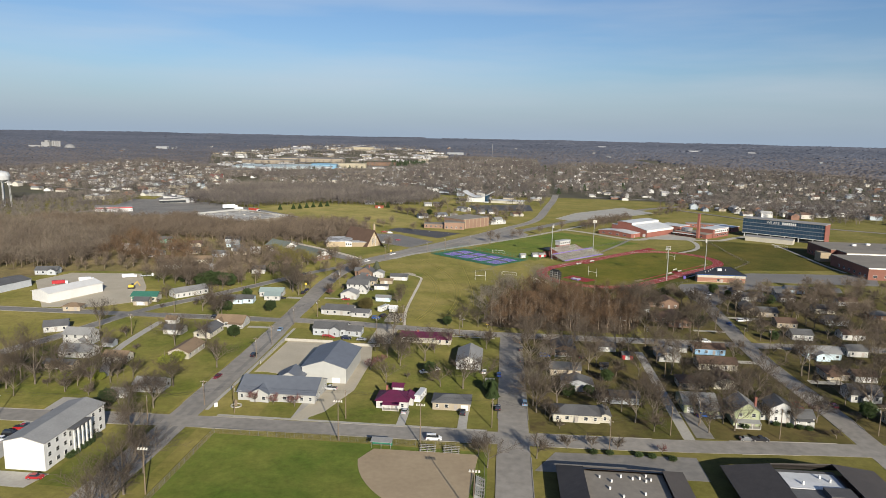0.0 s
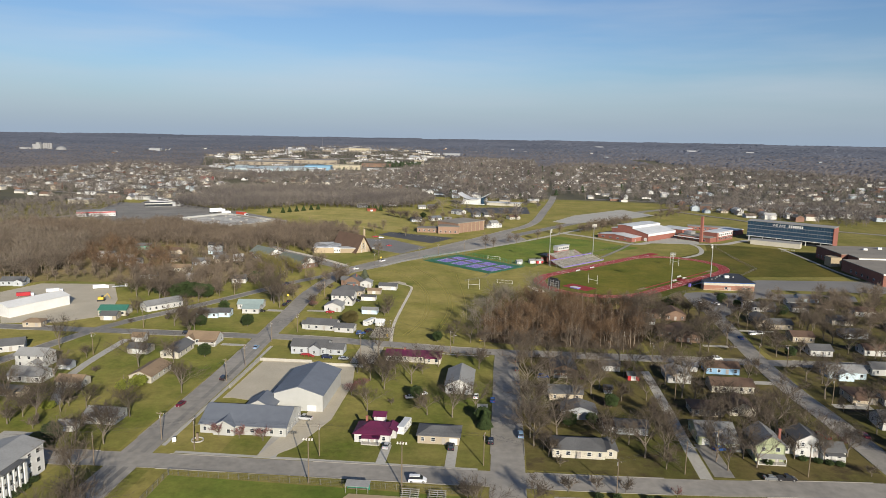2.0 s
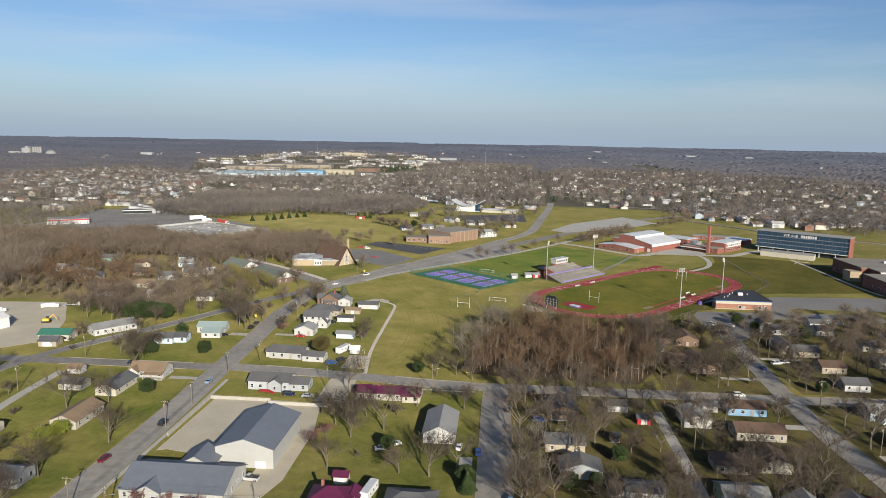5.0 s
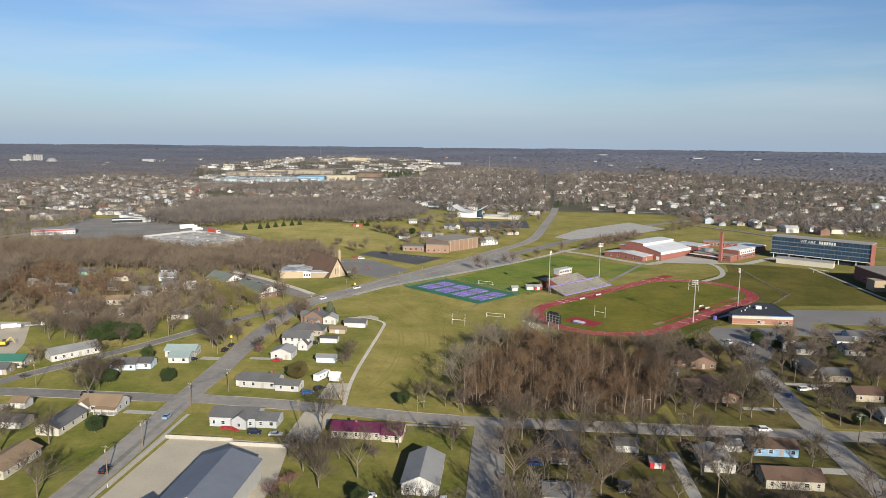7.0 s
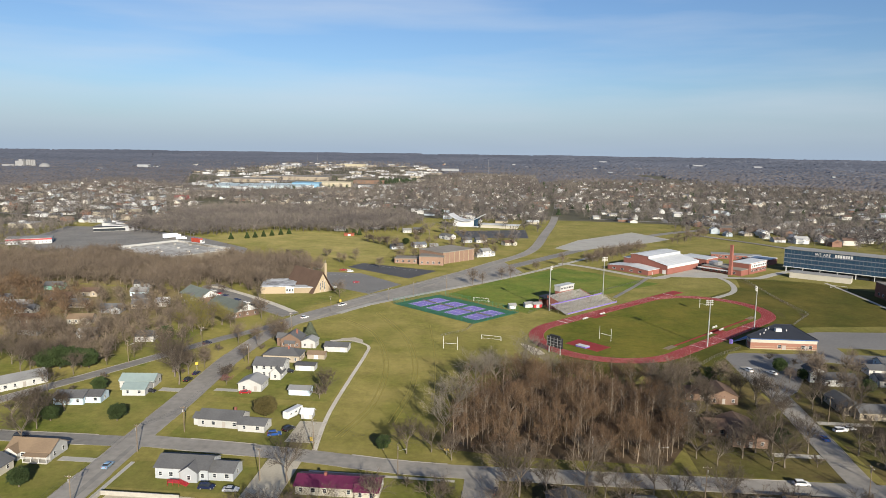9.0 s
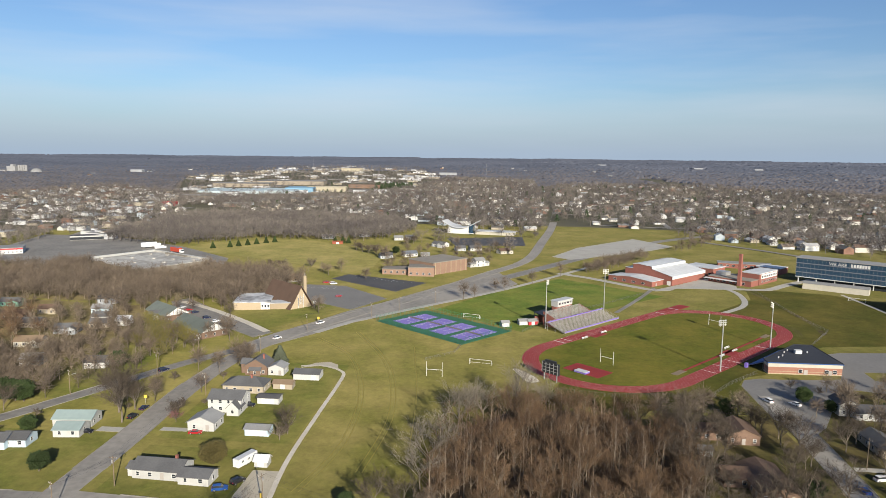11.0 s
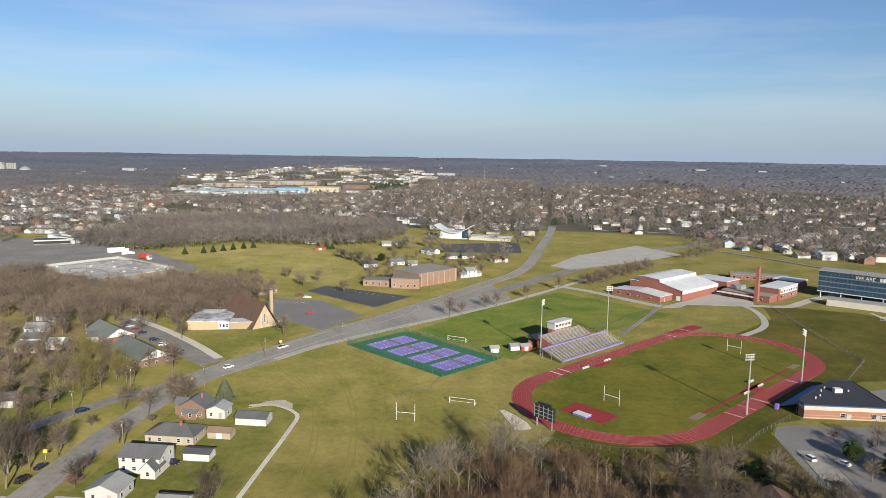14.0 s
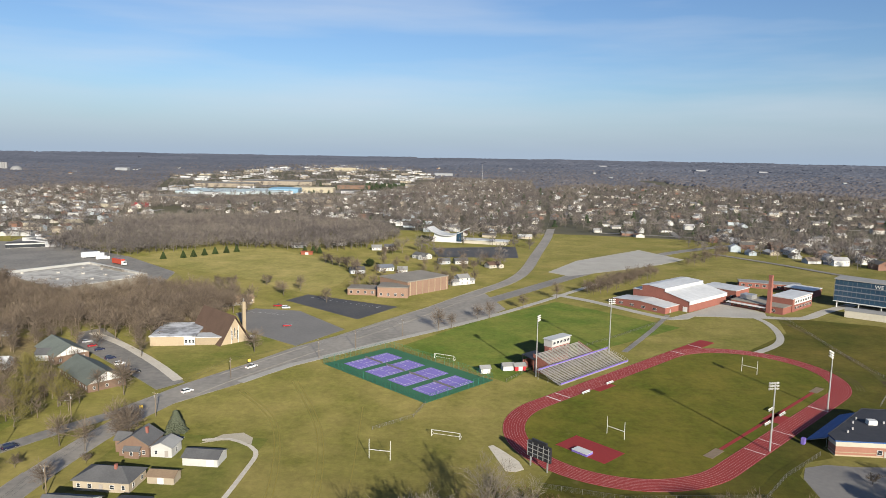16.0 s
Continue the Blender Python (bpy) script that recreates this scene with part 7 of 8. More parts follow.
for x, y in ((146, 507), (149, 513), (152, 517), (160, 514), (143, 504)):
    ob_box(fh, "roof_vent", x, x + 0.5, y, y + 0.5, 5.5, 6.4, STEEL)
ob_box(fh, "roof_unit", 154, 157, 512, 514.2, 5.56, 7.2, TRIM)
vs = thing("visitor_stand", "blue-seated visitors' stand beside the field house", "stand", pose(0, 0, 0))
for k in range(9):
    b = Mesh()
    b.slab([fld(-7, 46.4 + 0.75 * k, 0.6 + 0.36 * k), fld(29, 46.4 + 0.75 * k, 0.6 + 0.36 * k), fld(29, 47.0 + 0.75 * k, 0.6 + 0.36 * k), fld(-7, 47.0 + 0.75 * k, 0.6 + 0.36 * k)][::-1], 0.1)
    part("bench", b, vs, "", BLUEP)
for a in (-6.5, 2, 11, 20, 28.5):
    b = Mesh()
    b.slab([fld(a, 46.4, 0.45), fld(a + 0.3, 46.4, 0.45), fld(a + 0.3, 53, 3.4), fld(a, 53, 3.4)][::-1], 0.35)
    b.tube(fld(a, 53, 0), fld(a, 53, 3.3), 0.1, 0.1)
    part("frame", b, vs, "", STEEL)
b = Mesh()
b.solid([fld(-11, 46.2, 0), fld(-9.4, 46.2, 0), fld(-9.4, 47.4, 0), fld(-11, 47.4, 0)][::-1], [fld(-11, 46.2, 2.2), fld(-9.4, 46.2, 2.2), fld(-9.4, 47.4, 2.2), fld(-11, 47.4, 2.2)][::-1])
thing("ticket_booth", "small purple ticket booth at the stand's end", "booth", Matrix(), data=b.done("ticket_booth", PURPLE))

# the home stand and press box
st = thing("grandstand", "two-tier aluminium grandstand with purple walkways", "grandstand", pose(0, 0, 0))


def stand_rows(a0, a1, c0, z0, n, dc=0.85, dz=0.29):
    for k in range(n):
        b = Mesh()
        c, z = c0 - dc * k, z0 + dz * k
        b.slab([fld(a0, c, z + 0.42), fld(a1, c, z + 0.42), fld(a1, c - 0.3, z + 0.42), fld(a0, c - 0.3, z + 0.42)], 0.06)
        b.slab([fld(a0, c - 0.32, z), fld(a1, c - 0.32, z), fld(a1, c - 0.9, z), fld(a0, c - 0.9, z)], 0.08)
        part("bench", b, st, "", ALU)


stand_rows(-28.4, 24.3, -46.2, 1.0, 12)
stand_rows(-20, 14, -58.4, 5.0, 10)
for a0, a1, c0, c1, z in ((-28.4, 24.3, -44.7, -46.1, 1.0), (-29, 24.6, -56.5, -58.2, 4.7)):
    b = Mesh()
    b.slab([fld(a0, c0, z), fld(a1, c0, z), fld(a1, c1, z), fld(a0, c1, z)], 0.15)
    deck = part("walkway", b, st, "", ALU)
    b = Mesh()
    b.slab([fld(a0, c0, z + 0.75), fld(a1, c0, z + 0.75), fld(a1, c0 - 0.06, z + 0.75), fld(a0, c0 - 0.06, z + 0.75)], 0.6)
    part("kick_panel", b, deck, "purple rail panel", PURPLE)
    b = Mesh()
    b.slab([fld(a0, c0, z + 1.1), fld(a1, c0, z + 1.1), fld(a1, c0 - 0.06, z + 1.1), fld(a0, c0 - 0.06, z + 1.1)], 0.06)
    for k in range(14):
        a = a0 + (a1 - a0) * k / 13
        b.tube(fld(a, c0, z), fld(a, c0, z + 1.1), 0.03, 0.03, 4)
    part("hand_rail", b, deck, "", STEEL)
b = Mesh()
for a in (-28, -22, -16, -10, -4, 2, 8, 14, 20, 24):
    b.tube(fld(a, -46, 0), fld(a, -46, 1), 0.08, 0.08, 4)
    b.tube(fld(a, -52, 0), fld(a, -52, 2.9), 0.08, 0.08, 4)
    b.tube(fld(a, -57.5, 0), fld(a, -57.5, 4.6), 0.08, 0.08, 4)
    b.tube(fld(a, -46, 0.9), fld(a, -57.5, 4.5), 0.08, 0.08, 4)
part("support", b, st, "", STEEL)
for a in (-29, 24.4):
    b = Mesh()
    b.slab([fld(a, -44.7, 2.1), fld(a + 0.05, -44.7, 2.1), fld(a + 0.05, -57.8, 5.9), fld(a, -57.8, 5.9)], 0.1)
    b.slab([fld(a, -44.7, 1.5), fld(a + 0.05, -44.7, 1.5), fld(a + 0.05, -57.8, 5.3), fld(a, -57.8, 5.3)], 0.06)
    for k in range(8):
        b.tube(fld(a, -45 - 1.7 * k, 0.9 + 0.5 * k), fld(a, -45 - 1.7 * k, 2.1 + 0.5 * k), 0.04, 0.04, 4)
    part("end_rail", b, st, "", STEEL)
for a in (-20.2, 14.2):
    b = Mesh()
    b.solid([fld(a, -58, 0), fld(a + 0.3, -58, 0), fld(a + 0.3, -67, 0), fld(a, -67, 0)], [fld(a, -58, 5.2), fld(a + 0.3, -58, 5.2), fld(a + 0.3, -67, 8.2), fld(a, -67, 8.2)])
    part("side_wall", b, st, "brick side wall", BRICK)
pb = thing("press_box", "white two-storey press box behind the grandstand", "press box", Matrix.Translation(fld(0.5, -69.4)) @ Euler((0, 0, math.pi / 2 - FA)).to_matrix().to_4x4())
ob_box(pb, "lower_wall", -7, 7, -2.2, 2.2, 5.0, 8.6, BRICK)
pw = ob_box(pb, "wall", -7.2, 7.2, -2.4, 2.4, 8.6, 12.0, WHITE)
ob_box(pb, "roof", -7.6, 7.6, -2.8, 2.8, 12.0, 12.3, R_WHITE)
ob_box(pb, "base", -7, 7, -1.8, 2.2, 0, 5.0, BRICK)
ob_box(pb, "stair", -8.8, -7.25, -2.2, 0.5, 4.5, 8.6, BRICK)
for k in range(5):
    window(pw, -5.4 + 2.7 * k, -2.4, 10.4, 0, 1.9, 1.1)
    window(pb, -5.4 + 2.7 * k, -2.2, 7.4, 0, 1.9, 1.0)
sh = thing("stand_shelter", "open shelter with a black roof behind the stand", "shelter", Matrix.Translation(fld(-17, -68.5)) @ Euler((0, 0, math.pi / 2 - FA)).to_matrix().to_4x4())
b = Mesh()
b.slab([(-5, -4, 6.2), (5, -4, 6.2), (5, 4, 7.2), (-5, 4, 7.2)], 0.3)
part("roof", b, sh, "", BLACKP)
for x, y in ((-4.6, -3.6), (4.6, -3.6), (4.6, 3.6), (-4.6, 3.6)):
    ob_box(sh, "post", x - 0.15, x + 0.15, y - 0.15, y + 0.15, 0, 6.6, BLACKP)
ob_box(sh, "back_wall", -4.6, 4.6, 3.4, 3.7, 0, 4.5, BRICK)
sg = thing("stand_sign", "small purple and white notice board", "sign", Matrix.Translation(fld(9, -70.5)) @ Euler((0, 0, math.pi / 2 - FA)).to_matrix().to_4x4())
ob_box(sg, "board", -2.4, 2.4, -0.1, 0.1, 7.6, 9.4, PURPLE)
ob_box(sg, "panel", -1.7, 1.7, -0.16, -0.11, 8.3, 9.0, TRIM, "white panel with plain bars")
for x in (-2, 2):
    ob_box(sg, "post", x - 0.08, x + 0.08, -0.08, 0.08, 0, 7.6, STEEL)


def flood_pole(x, y, h):
    ob = thing("floodlight_pole", "tall pale steel stadium floodlight pole", "floodlight", Matrix.Translation((x, y, 0)) @ Euler((0, 0, math.atan2(FC.y - y, FC.x - x) - math.pi / 2)).to_matrix().to_4x4(), group="stadium floodlights")
    b = Mesh()
    b.tube((0, 0, -0.2), (0, 0, h), 0.36, 0.2, 10)
    part("pole", b, ob, "", STEEL)
    for z in (h - 2.0, h - 1.0, h):
        b = Mesh()
        b.box(-1.9, 1.9, 0.15, 0.3, z - 0.08, z + 0.08)
        arm = part("cross_arm", b, ob, "", STEEL)
        for k in range(4):
            b = Mesh()
            xx = -1.5 + k
            b.tube((xx, 0.3, z + 0.05), (xx, 0.85, z - 0.2), 0.2, 0.42, 8)
            part("lamp", b, arm, "", LAMP)


for x, y, h in ((115.3, 497.8, 24), (153.4, 540.8, 24), (39.2, 566.5, 28), (77.8, 609, 28)):
    flood_pole(x, y, h)


def goal(m, label, yellow=True):
    ob = thing("goal_post", label, "goal post", m)
    paint = TRIM
    for x in (-3.55, 3.55):
        b = Mesh()
        b.tube((x, 0, -0.2), (x, 0, 6.6), 0.11, 0.09, 6)
        part("upright", b, ob, "", paint)
    b = Mesh()
    b.tube((-3.55, 0, 3.05), (3.55, 0, 3.05), 0.1, 0.1, 6)
    part("crossbar", b, ob, "", paint)


FT_ROT = Euler((0, 0, -FA)).to_matrix().to_4x4()
goal(Matrix.Translation(fld(-55.5, 0)) @ FT_ROT, "white football goal posts at the near end")
goal(Matrix.Translation(fld(55.5, 0)) @ FT_ROT, "white football goal posts at the far end")
goal(pose(-15.2, 475, 0, 0, 0, -6), "white football goal posts in the meadow")


def soccer_goal(x, y, rz):
    ob = thing("soccer_goal", "white soccer goal frame on the grass", "soccer goal", pose(x, y, 0, 0, 0, rz))
    for s in (-1, 1):
        b = Mesh()
        b.tube((s * 5.2, 0, -0.1), (s * 5.2, 0, 2.4), 0.1, 0.1, 6)
        b.tube((s * 5.2, 0, 2.4), (s * 5.2, 2.4, 0.1), 0.06, 0.06, 5)
        b.tube((s * 5.2, 0, 0.1), (s * 5.2, 2.4, 0.1), 0.06, 0.06, 5)
        part("post", b, ob, "", TRIM)
    b = Mesh()
    b.tube((-5.2, 0, 2.4), (5.2, 0, 2.4), 0.1, 0.1, 6)
    part("crossbar", b, ob, "", TRIM)
    b = Mesh()
    b.tube((-5.2, 2.4, 0.1), (5.2, 2.4, 0.1), 0.06, 0.06, 5)
    part("ground_bar", b, ob, "", TRIM)


soccer_goal(-4, 586, -20)
soccer_goal(4.6, 494.4, -12)
soccer_goal(258, 668, -30)
sb = thing("scoreboard", "black scoreboard on steel posts behind the track", "scoreboard", Matrix.Translation((36.0, 474.5, 0)) @ FT_ROT)
ob_box(sb, "board", -4.6, 4.6, -0.4, 0.4, 3.4, 8.4, BLACKP)
ob_box(sb, "header", -3.0, 3.0, -0.35, 0.35, 8.45, 9.4, BLACKP)
for x in (-3.4, 3.4):
    ob_box(sb, "post", x - 0.2, x + 0.2, -0.2, 0.2, -0.2, 3.4, STEEL)
for k in range(5):
    ob_box(sb, "rib", -4.5 + 2.1 * k, -4.3 + 2.1 * k, -0.6, -0.42, 3.5, 8.3, STEEL)
for z in (4.6, 6.0, 7.4):
    ob_box(sb, "rail", -4.5, 4.5, -0.62, -0.44, z, z + 0.15, STEEL)
sheet("throwing_pad", [(19.6, 489.6), (21.4, 490.6), (25.4, 485.6), (29.8, 479.2), (31.4, 473.6), (28.6, 471.4), (25.6, 471.6), (22.4, 481.0)], LIMESTONE, "pale worn throwing pad", "concrete pad", 0.05)
sheet("gravel_patch", [(-77.5, 479.4), (-72.8, 487.4), (-66.4, 489.8), (-61.6, 486.0), (-60.2, 480.8), (-66.2, 483.6), (-71.4, 482.6)], GRAVEL, "spread of pale gravel at the lane's end", "gravel", 0.036)
jm = thing("landing_mat", "purple high jump landing mat with white edges", "landing mat", Matrix.Translation(fld(-75.4, 0)) @ FT_ROT)
ob_box(jm, "mat", -3, 3, -1.8, 1.8, 0.08, 0.8, PURPLE)
ob_box(jm, "cover", -3.05, 3.05, -1.85, 1.85, 0.8, 0.9, TRIM)
for a, c in ((-26, -33.2), (-8, -33.4), (-2, 31.5), (12, 31.5), (14, 26.5)):
    bn = thing("team_bench", "white metal team bench beside the track", "bench", Matrix.Translation(fld(a, c)) @ Euler((0, 0, math.pi / 2 - FA)).to_matrix().to_4x4(), group="team benches")
    ob_box(bn, "seat", -2.6, 2.6, -0.25, 0.25, 0.5, 0.6, TRIM)
    ob_box(bn, "backrest", -2.6, 2.6, 0.25, 0.32, 0.75, 1.1, TRIM)
    for x in (-2.2, 0, 2.2):
        ob_box(bn, "leg", x - 0.05, x + 0.05, -0.2, 0.3, 0, 0.5, STEEL)
for x, y, w, wall, lab in ((14.6, 566.6, 4.4, WHITE, "small white hut beside the tennis courts"), (24.6, 572, 5.0, WHITE, "white ticket hut beside the stand"), (30.0, 572.6, 5.4, REDP, "red ticket hut beside the stand")):
    shed(x, y, w, 3.4, 20, wall, R_LIGHT, 2.4, 1.0, lab)


# ---- fences ----
def fence(pts, h, label, step=3.0, wires=5, material=None, closed=False):
    """Chain-link: posts, a top rail and thin wires."""
    ob = thing("chain_link_fence", label, "fence", Matrix())
    line = [Vector(p) for p in pts] + ([Vector(pts[0])] if closed else [])
    b, r = Mesh(), Mesh()
    b.tube((0, 0, -0.1), (0, 0, h + 0.05), 0.05, 0.05, 4)
    pm = b.done("post", material or DULLSTEEL)
    for p, q in zip(line, line[1:]):
        n = max(1, int((q - p).length / step))
        for k in range(n + 1):
            c = p + (q - p) * k / n
            part("post", pm, ob, m=Matrix.Translation((c.x, c.y, 0)))
        for k in range(wires):
            z = 0.1 + (h - 0.1) * k / (wires - 1)
            r.tube((p.x, p.y, z), (q.x, q.y, z), 0.035 if k == wires - 1 else 0.014, 0.035 if k == wires - 1 else 0.014, 3)
        m = max(1, int((q - p).length / 0.5))
        for k in range(m):
            c = p + (q - p) * (k + 0.5) / m
            r.tube((c.x, c.y, 0.05), (c.x, c.y, h), 0.011, 0.011, 3)
    part("wire_mesh", r, ob, "", material or DULLSTEEL)
    return ob


tcorner = [TC @ Vector((x, y, 0)) for x, y in ((-34.6, -20.6), (34.6, -20.6), (34.6, 20.6), (-34.6, 20.6))]
fence([(p.x, p.y) for p in tcorner], 3.4, "tall green chain-link fence round the tennis courts", 3.0, 9, GREENP, True)
fence([(-6, 526), (-9, 512), (-22, 498)], 1.2, "low steel fence at the field edge")
fence([(36, 462), (60, 457), (101.6, 462.8), (113, 478), (131, 496)], 1.6, "steel chain-link fence round the running track")
fence([(101.6, 462.8), (112, 452), (120, 440)], 1.6, "steel chain-link fence beside the parking lot")
fence([(60, 446), (112, 443)], 1.6, "steel fence behind the gardens")
fence([(198.8, 703.8), (198.6, 664), (197.2, 629), (198, 599.5), (199.5, 579.5), (177.3, 548)], 1.4, "steel chain-link fence along the grass bank", 4)
fence([(-93, 218), (-93, 176), (-93, 110)], 1.8, "steel chain-link fence beside the ball park")
fence([(-93, 218.2), (-42, 217.6), (-4, 217.2), (-3.5, 180)], 1.8, "steel backstop fence along the street")
fence([(26, 558), (60, 612), (86, 640), (128, 690)], 1.2, "low steel fence round the practice field", 4)

# ---- church, flats, hall ----
ch = thing("church", "church with a steep brown A-frame roof and buff walls", "church", pose(-118.5, 592.6, 0, 0, 0, 50))
b = Mesh()
b.solid([(0, 0, 0), (16, 0, 0), (8, 0, 13.6)], [(0, 33, 0), (16, 33, 0), (8, 33, 13.6)])
nave = part("gable_wall", b, ch, "", BUFFB)
r = Mesh()
for x0, z0, x1, z1 in ((-1.0, -0.3, 8, 14.0), (17.0, -0.3, 8, 14.0)):
    r.solid([(x0, -1.5, z0), (x0, -1.5, z0 + 0.45), (x1, -1.5, z1 + 0.45), (x1, -1.5, z1)], [(x0, 33.6, z0), (x0, 33.6, z0 + 0.45), (x1, 33.6, z1 + 0.45), (x1, 33.6, z1)])
part("roof", r, ch, "", R_BROWN)
for k in (-1.6, 0, 1.6):
    window(nave, 8 + k, 0, 4.2 + (1.2 if k == 0 else 0), 0, 0.5, 5.0)
for x in (6.0, 10.0):
    ob_box(ch, "mullion", x - 0.12, x + 0.12, -0.12, 0.1, 0, 9, TRIM)
bt = thing("bell_tower", "slender buff brick church tower with a cross", "bell tower", pose(-117.5, 622.0, 0, 0, 0, 50))
ob_box(bt, "shaft", -0.9, 0.9, -0.6, 0.6, 0, 16.5, BUFFB)
ob_box(bt, "cross", -0.06, 0.06, -0.06, 0.06, 16.5, 18.6, STEEL)
ob_box(bt, "cross_arm", -0.5, 0.5, -0.05, 0.05, 17.6, 17.75, STEEL)
PATCHED = mat("patched_membrane_roof", (0.50, 0.51, 0.53), (0.20, 0.20, 0.205), 0.25, 0.1, 0.8, mixat=(0.44, 0.60))
cw_ = thing("church_wing", "low buff brick church wing with a pale flat roof", "church hall", pose(-146, 588.5, 0, 0, 0, 12))
w1 = ob_box(cw_, "wall", -7, 15, 0, 28, 0, 4.6, BUFFB)
ob_box(cw_, "roof", -7.4, 15.4, -0.4, 28.4, 4.6, 5.1, PATCHED)
w2 = ob_box(cw_, "link_wall", 15.05, 29, 0.6, 9, 0, 3.8, BUFFB)
ob_box(cw_, "link_roof", 14.9, 29.2, 0.2, 9.3, 3.8, 4.2, R_WHITE)
ob_box(cw_, "white_bay", 9.6, 15.0, -0.3, -0.02, 0.3, 4.4, TRIM, "white entrance bay")
for k in range(3):
    window(w1, 10.6 + 1.8 * k, -0.3, 2.3, 0, 1.0, 1.6)
ob_box(cw_, "side_block", 31, 36, 6, 12, 0, 3.4, BUFFB)
R_MOSS = mat("grey_green_shingles", (0.150, 0.170, 0.150), (0.112, 0.126, 0.112), 2.0, 0.2, 0.9, bump=0.4)
br = house(-156, 676, 24, 9, 40, BUFFB, R_TAN, 3.2, 2.0, "gable", "x", "low buff brick hall with a tan roof", "parish_hall", "hall", porch=(2, 20, 1.6))
for x, y, w, d, rz, lab in ((-169, 540, 15, 33, -38, "brown brick flats with a grey hipped roof and half-timbered gable"), (-200, 568, 15, 26, -38, "brown brick flats behind a parking lot")):
    fl = house(x, y, d, w, rz, BROWNB, R_MOSS, 3.4, 4.2, "gable", "x", lab, "apartment_house", "apartment house")
    b = Mesh()
    m0 = d + 0.02
    b.solid([(m0, 0.3, 3.5), (m0, w - 0.3, 3.5), (m0, w / 2, 7.4)], [(m0 + 0.06, 0.3, 3.5), (m0 + 0.06, w - 0.3, 3.5), (m0 + 0.06, w / 2, 7.4)])
    part("gable_panel", b, fl, "white half-timbered gable", TRIM)
    for k in (-5, -2.4, 0, 2.4, 5):
        ob_box(fl, "timber", m0 + 0.06, m0 + 0.12, w / 2 + k - 0.1, w / 2 + k + 0.1, 3.5, 7.3 - abs(k) * 0.36, WOODP)
TANBRICK = mat("tan_brick", (0.300, 0.195, 0.140), (0.245, 0.158, 0.115), 1.2, 0.1, 0.9, bump=0.2)
hb = thing("brick_hall", "brown brick hall with flat stepped roofs", "hall", pose(-62, 723, 0, 0, 0, 0))
for x, y, w, d, h, rz in ((-22, 4, 22, 14, 4.2, 0), (0, -1, 21, 16, 7.0, 0), (20, 6, 40, 30, 9.6, 50)):
    m = pose(x, y, 0, 0, 0, rz)
    b = Mesh()
    b.box(0, w, 0, d, 0, h)
    wp = part("wall", b, hb, "", TANBRICK, m=m)
    b = Mesh()
    b.box(-0.3, w + 0.3, -0.3, d + 0.3, h, h + 0.6)
    part("roof", b, hb, "", R_ASH, m=m)
    if h < 9:
        for k in range(int(w / 5)):
            window(wp, 2.5 + 5 * k, 0, 2.2, 0, 1.6, 1.6)
    else:
        for k in range(7):
            ob_box(wp, "pier", 2 + 6 * k, 2.5 + 6 * k, -0.25, 0.0, 0, h, BUFFB)
# the far white church with the sweeping roof
sw = thing("swept_roof_church", "white church with a sweeping curved roof", "church", pose(-40, 1026, 0, 0, 0, -12))
curve = [(-22 + 4.0 * j, 7.0 + 8.0 * (abs(-22 + 4.0 * j) / 22) ** 2) for j in range(12)]
b = Mesh()
outline = [(-17, 0)] + [(17, 0)] + [(x, z) for x, z in reversed(curve) if abs(x) <= 17]
b.solid([(x, 0, z) for x, z in outline], [(x, 18, z) for x, z in outline])
part("wall", b, sw, "", TRIM)
b = Mesh()
n = len(curve)
for y in (-3.0, 20.0):
    b.v += [(x, y, z + 0.03) for x, z in curve] + [(x, y, z + 0.9) for x, z in curve]
for k in range(n - 1):
    b.f += [(k, k + 1, 2 * n + k + 1, 2 * n + k), (n + k, 3 * n + k, 3 * n + k + 1, n + k + 1), (k, n + k, n + k + 1, k + 1), (2 * n + k, 2 * n + k + 1, 3 * n + k + 1, 3 * n + k)]
b.f += [(0, 2 * n, 3 * n, n), (n - 1, 2 * n - 1, 4 * n - 1, 3 * n - 1)]
b.m += [0] * len(b.f)
part("roof", b, sw, "sweeping white roof", R_WHITE)
ob_box(sw, "glazing", 11.5, 17.1, -0.25, 8, 1.5, 11.2, BLUEGLASS, "dark blue corner glazing")
ob_box(sw, "hall", 20, 68, 0, 14, 0, 4.0, CREAM)
ob_box(sw, "hall_roof", 19, 70, -1.5, 15, 4.0, 4.7, R_WHITE)

# ---- the flat-roofed buildings south of the street ----
nb = thing("care_home", "low brick building with dark metal mansard roofs", "building", pose(17, 160, 0))
ob_box(nb, "wall", 1.5, 34, -10, 43, 0, 3.2, BROWNB)
b = Mesh()
o = [(0, -12), (36.5, -12), (36.5, 44.5), (0, 44.5)]
i_ = [(7, -6), (29, -6), (29, 38), (7, 38)]
for k in range(4):
    (x0, y0), (x1, y1) = o[k], o[(k + 1) % 4]
    (u0, v0), (u1, v1) = i_[k], i_[(k + 1) % 4]
    b.solid([(x0, y0, 3.0), (x1, y1, 3.0), (u1, v1, 6.2), (u0, v0, 6.2)], [(x0, y0, 3.25), (x1, y1, 3.25), (u1, v1, 6.5), (u0, v0, 6.5)])
part("mansard_roof", b, nb, "dark bronze metal roof slopes", R_BLACK)
ob_box(nb, "flat_roof", 6.9, 29.1, -6.1, 38.1, 4.9, 5.2, R_ASH, "ballasted flat roof")
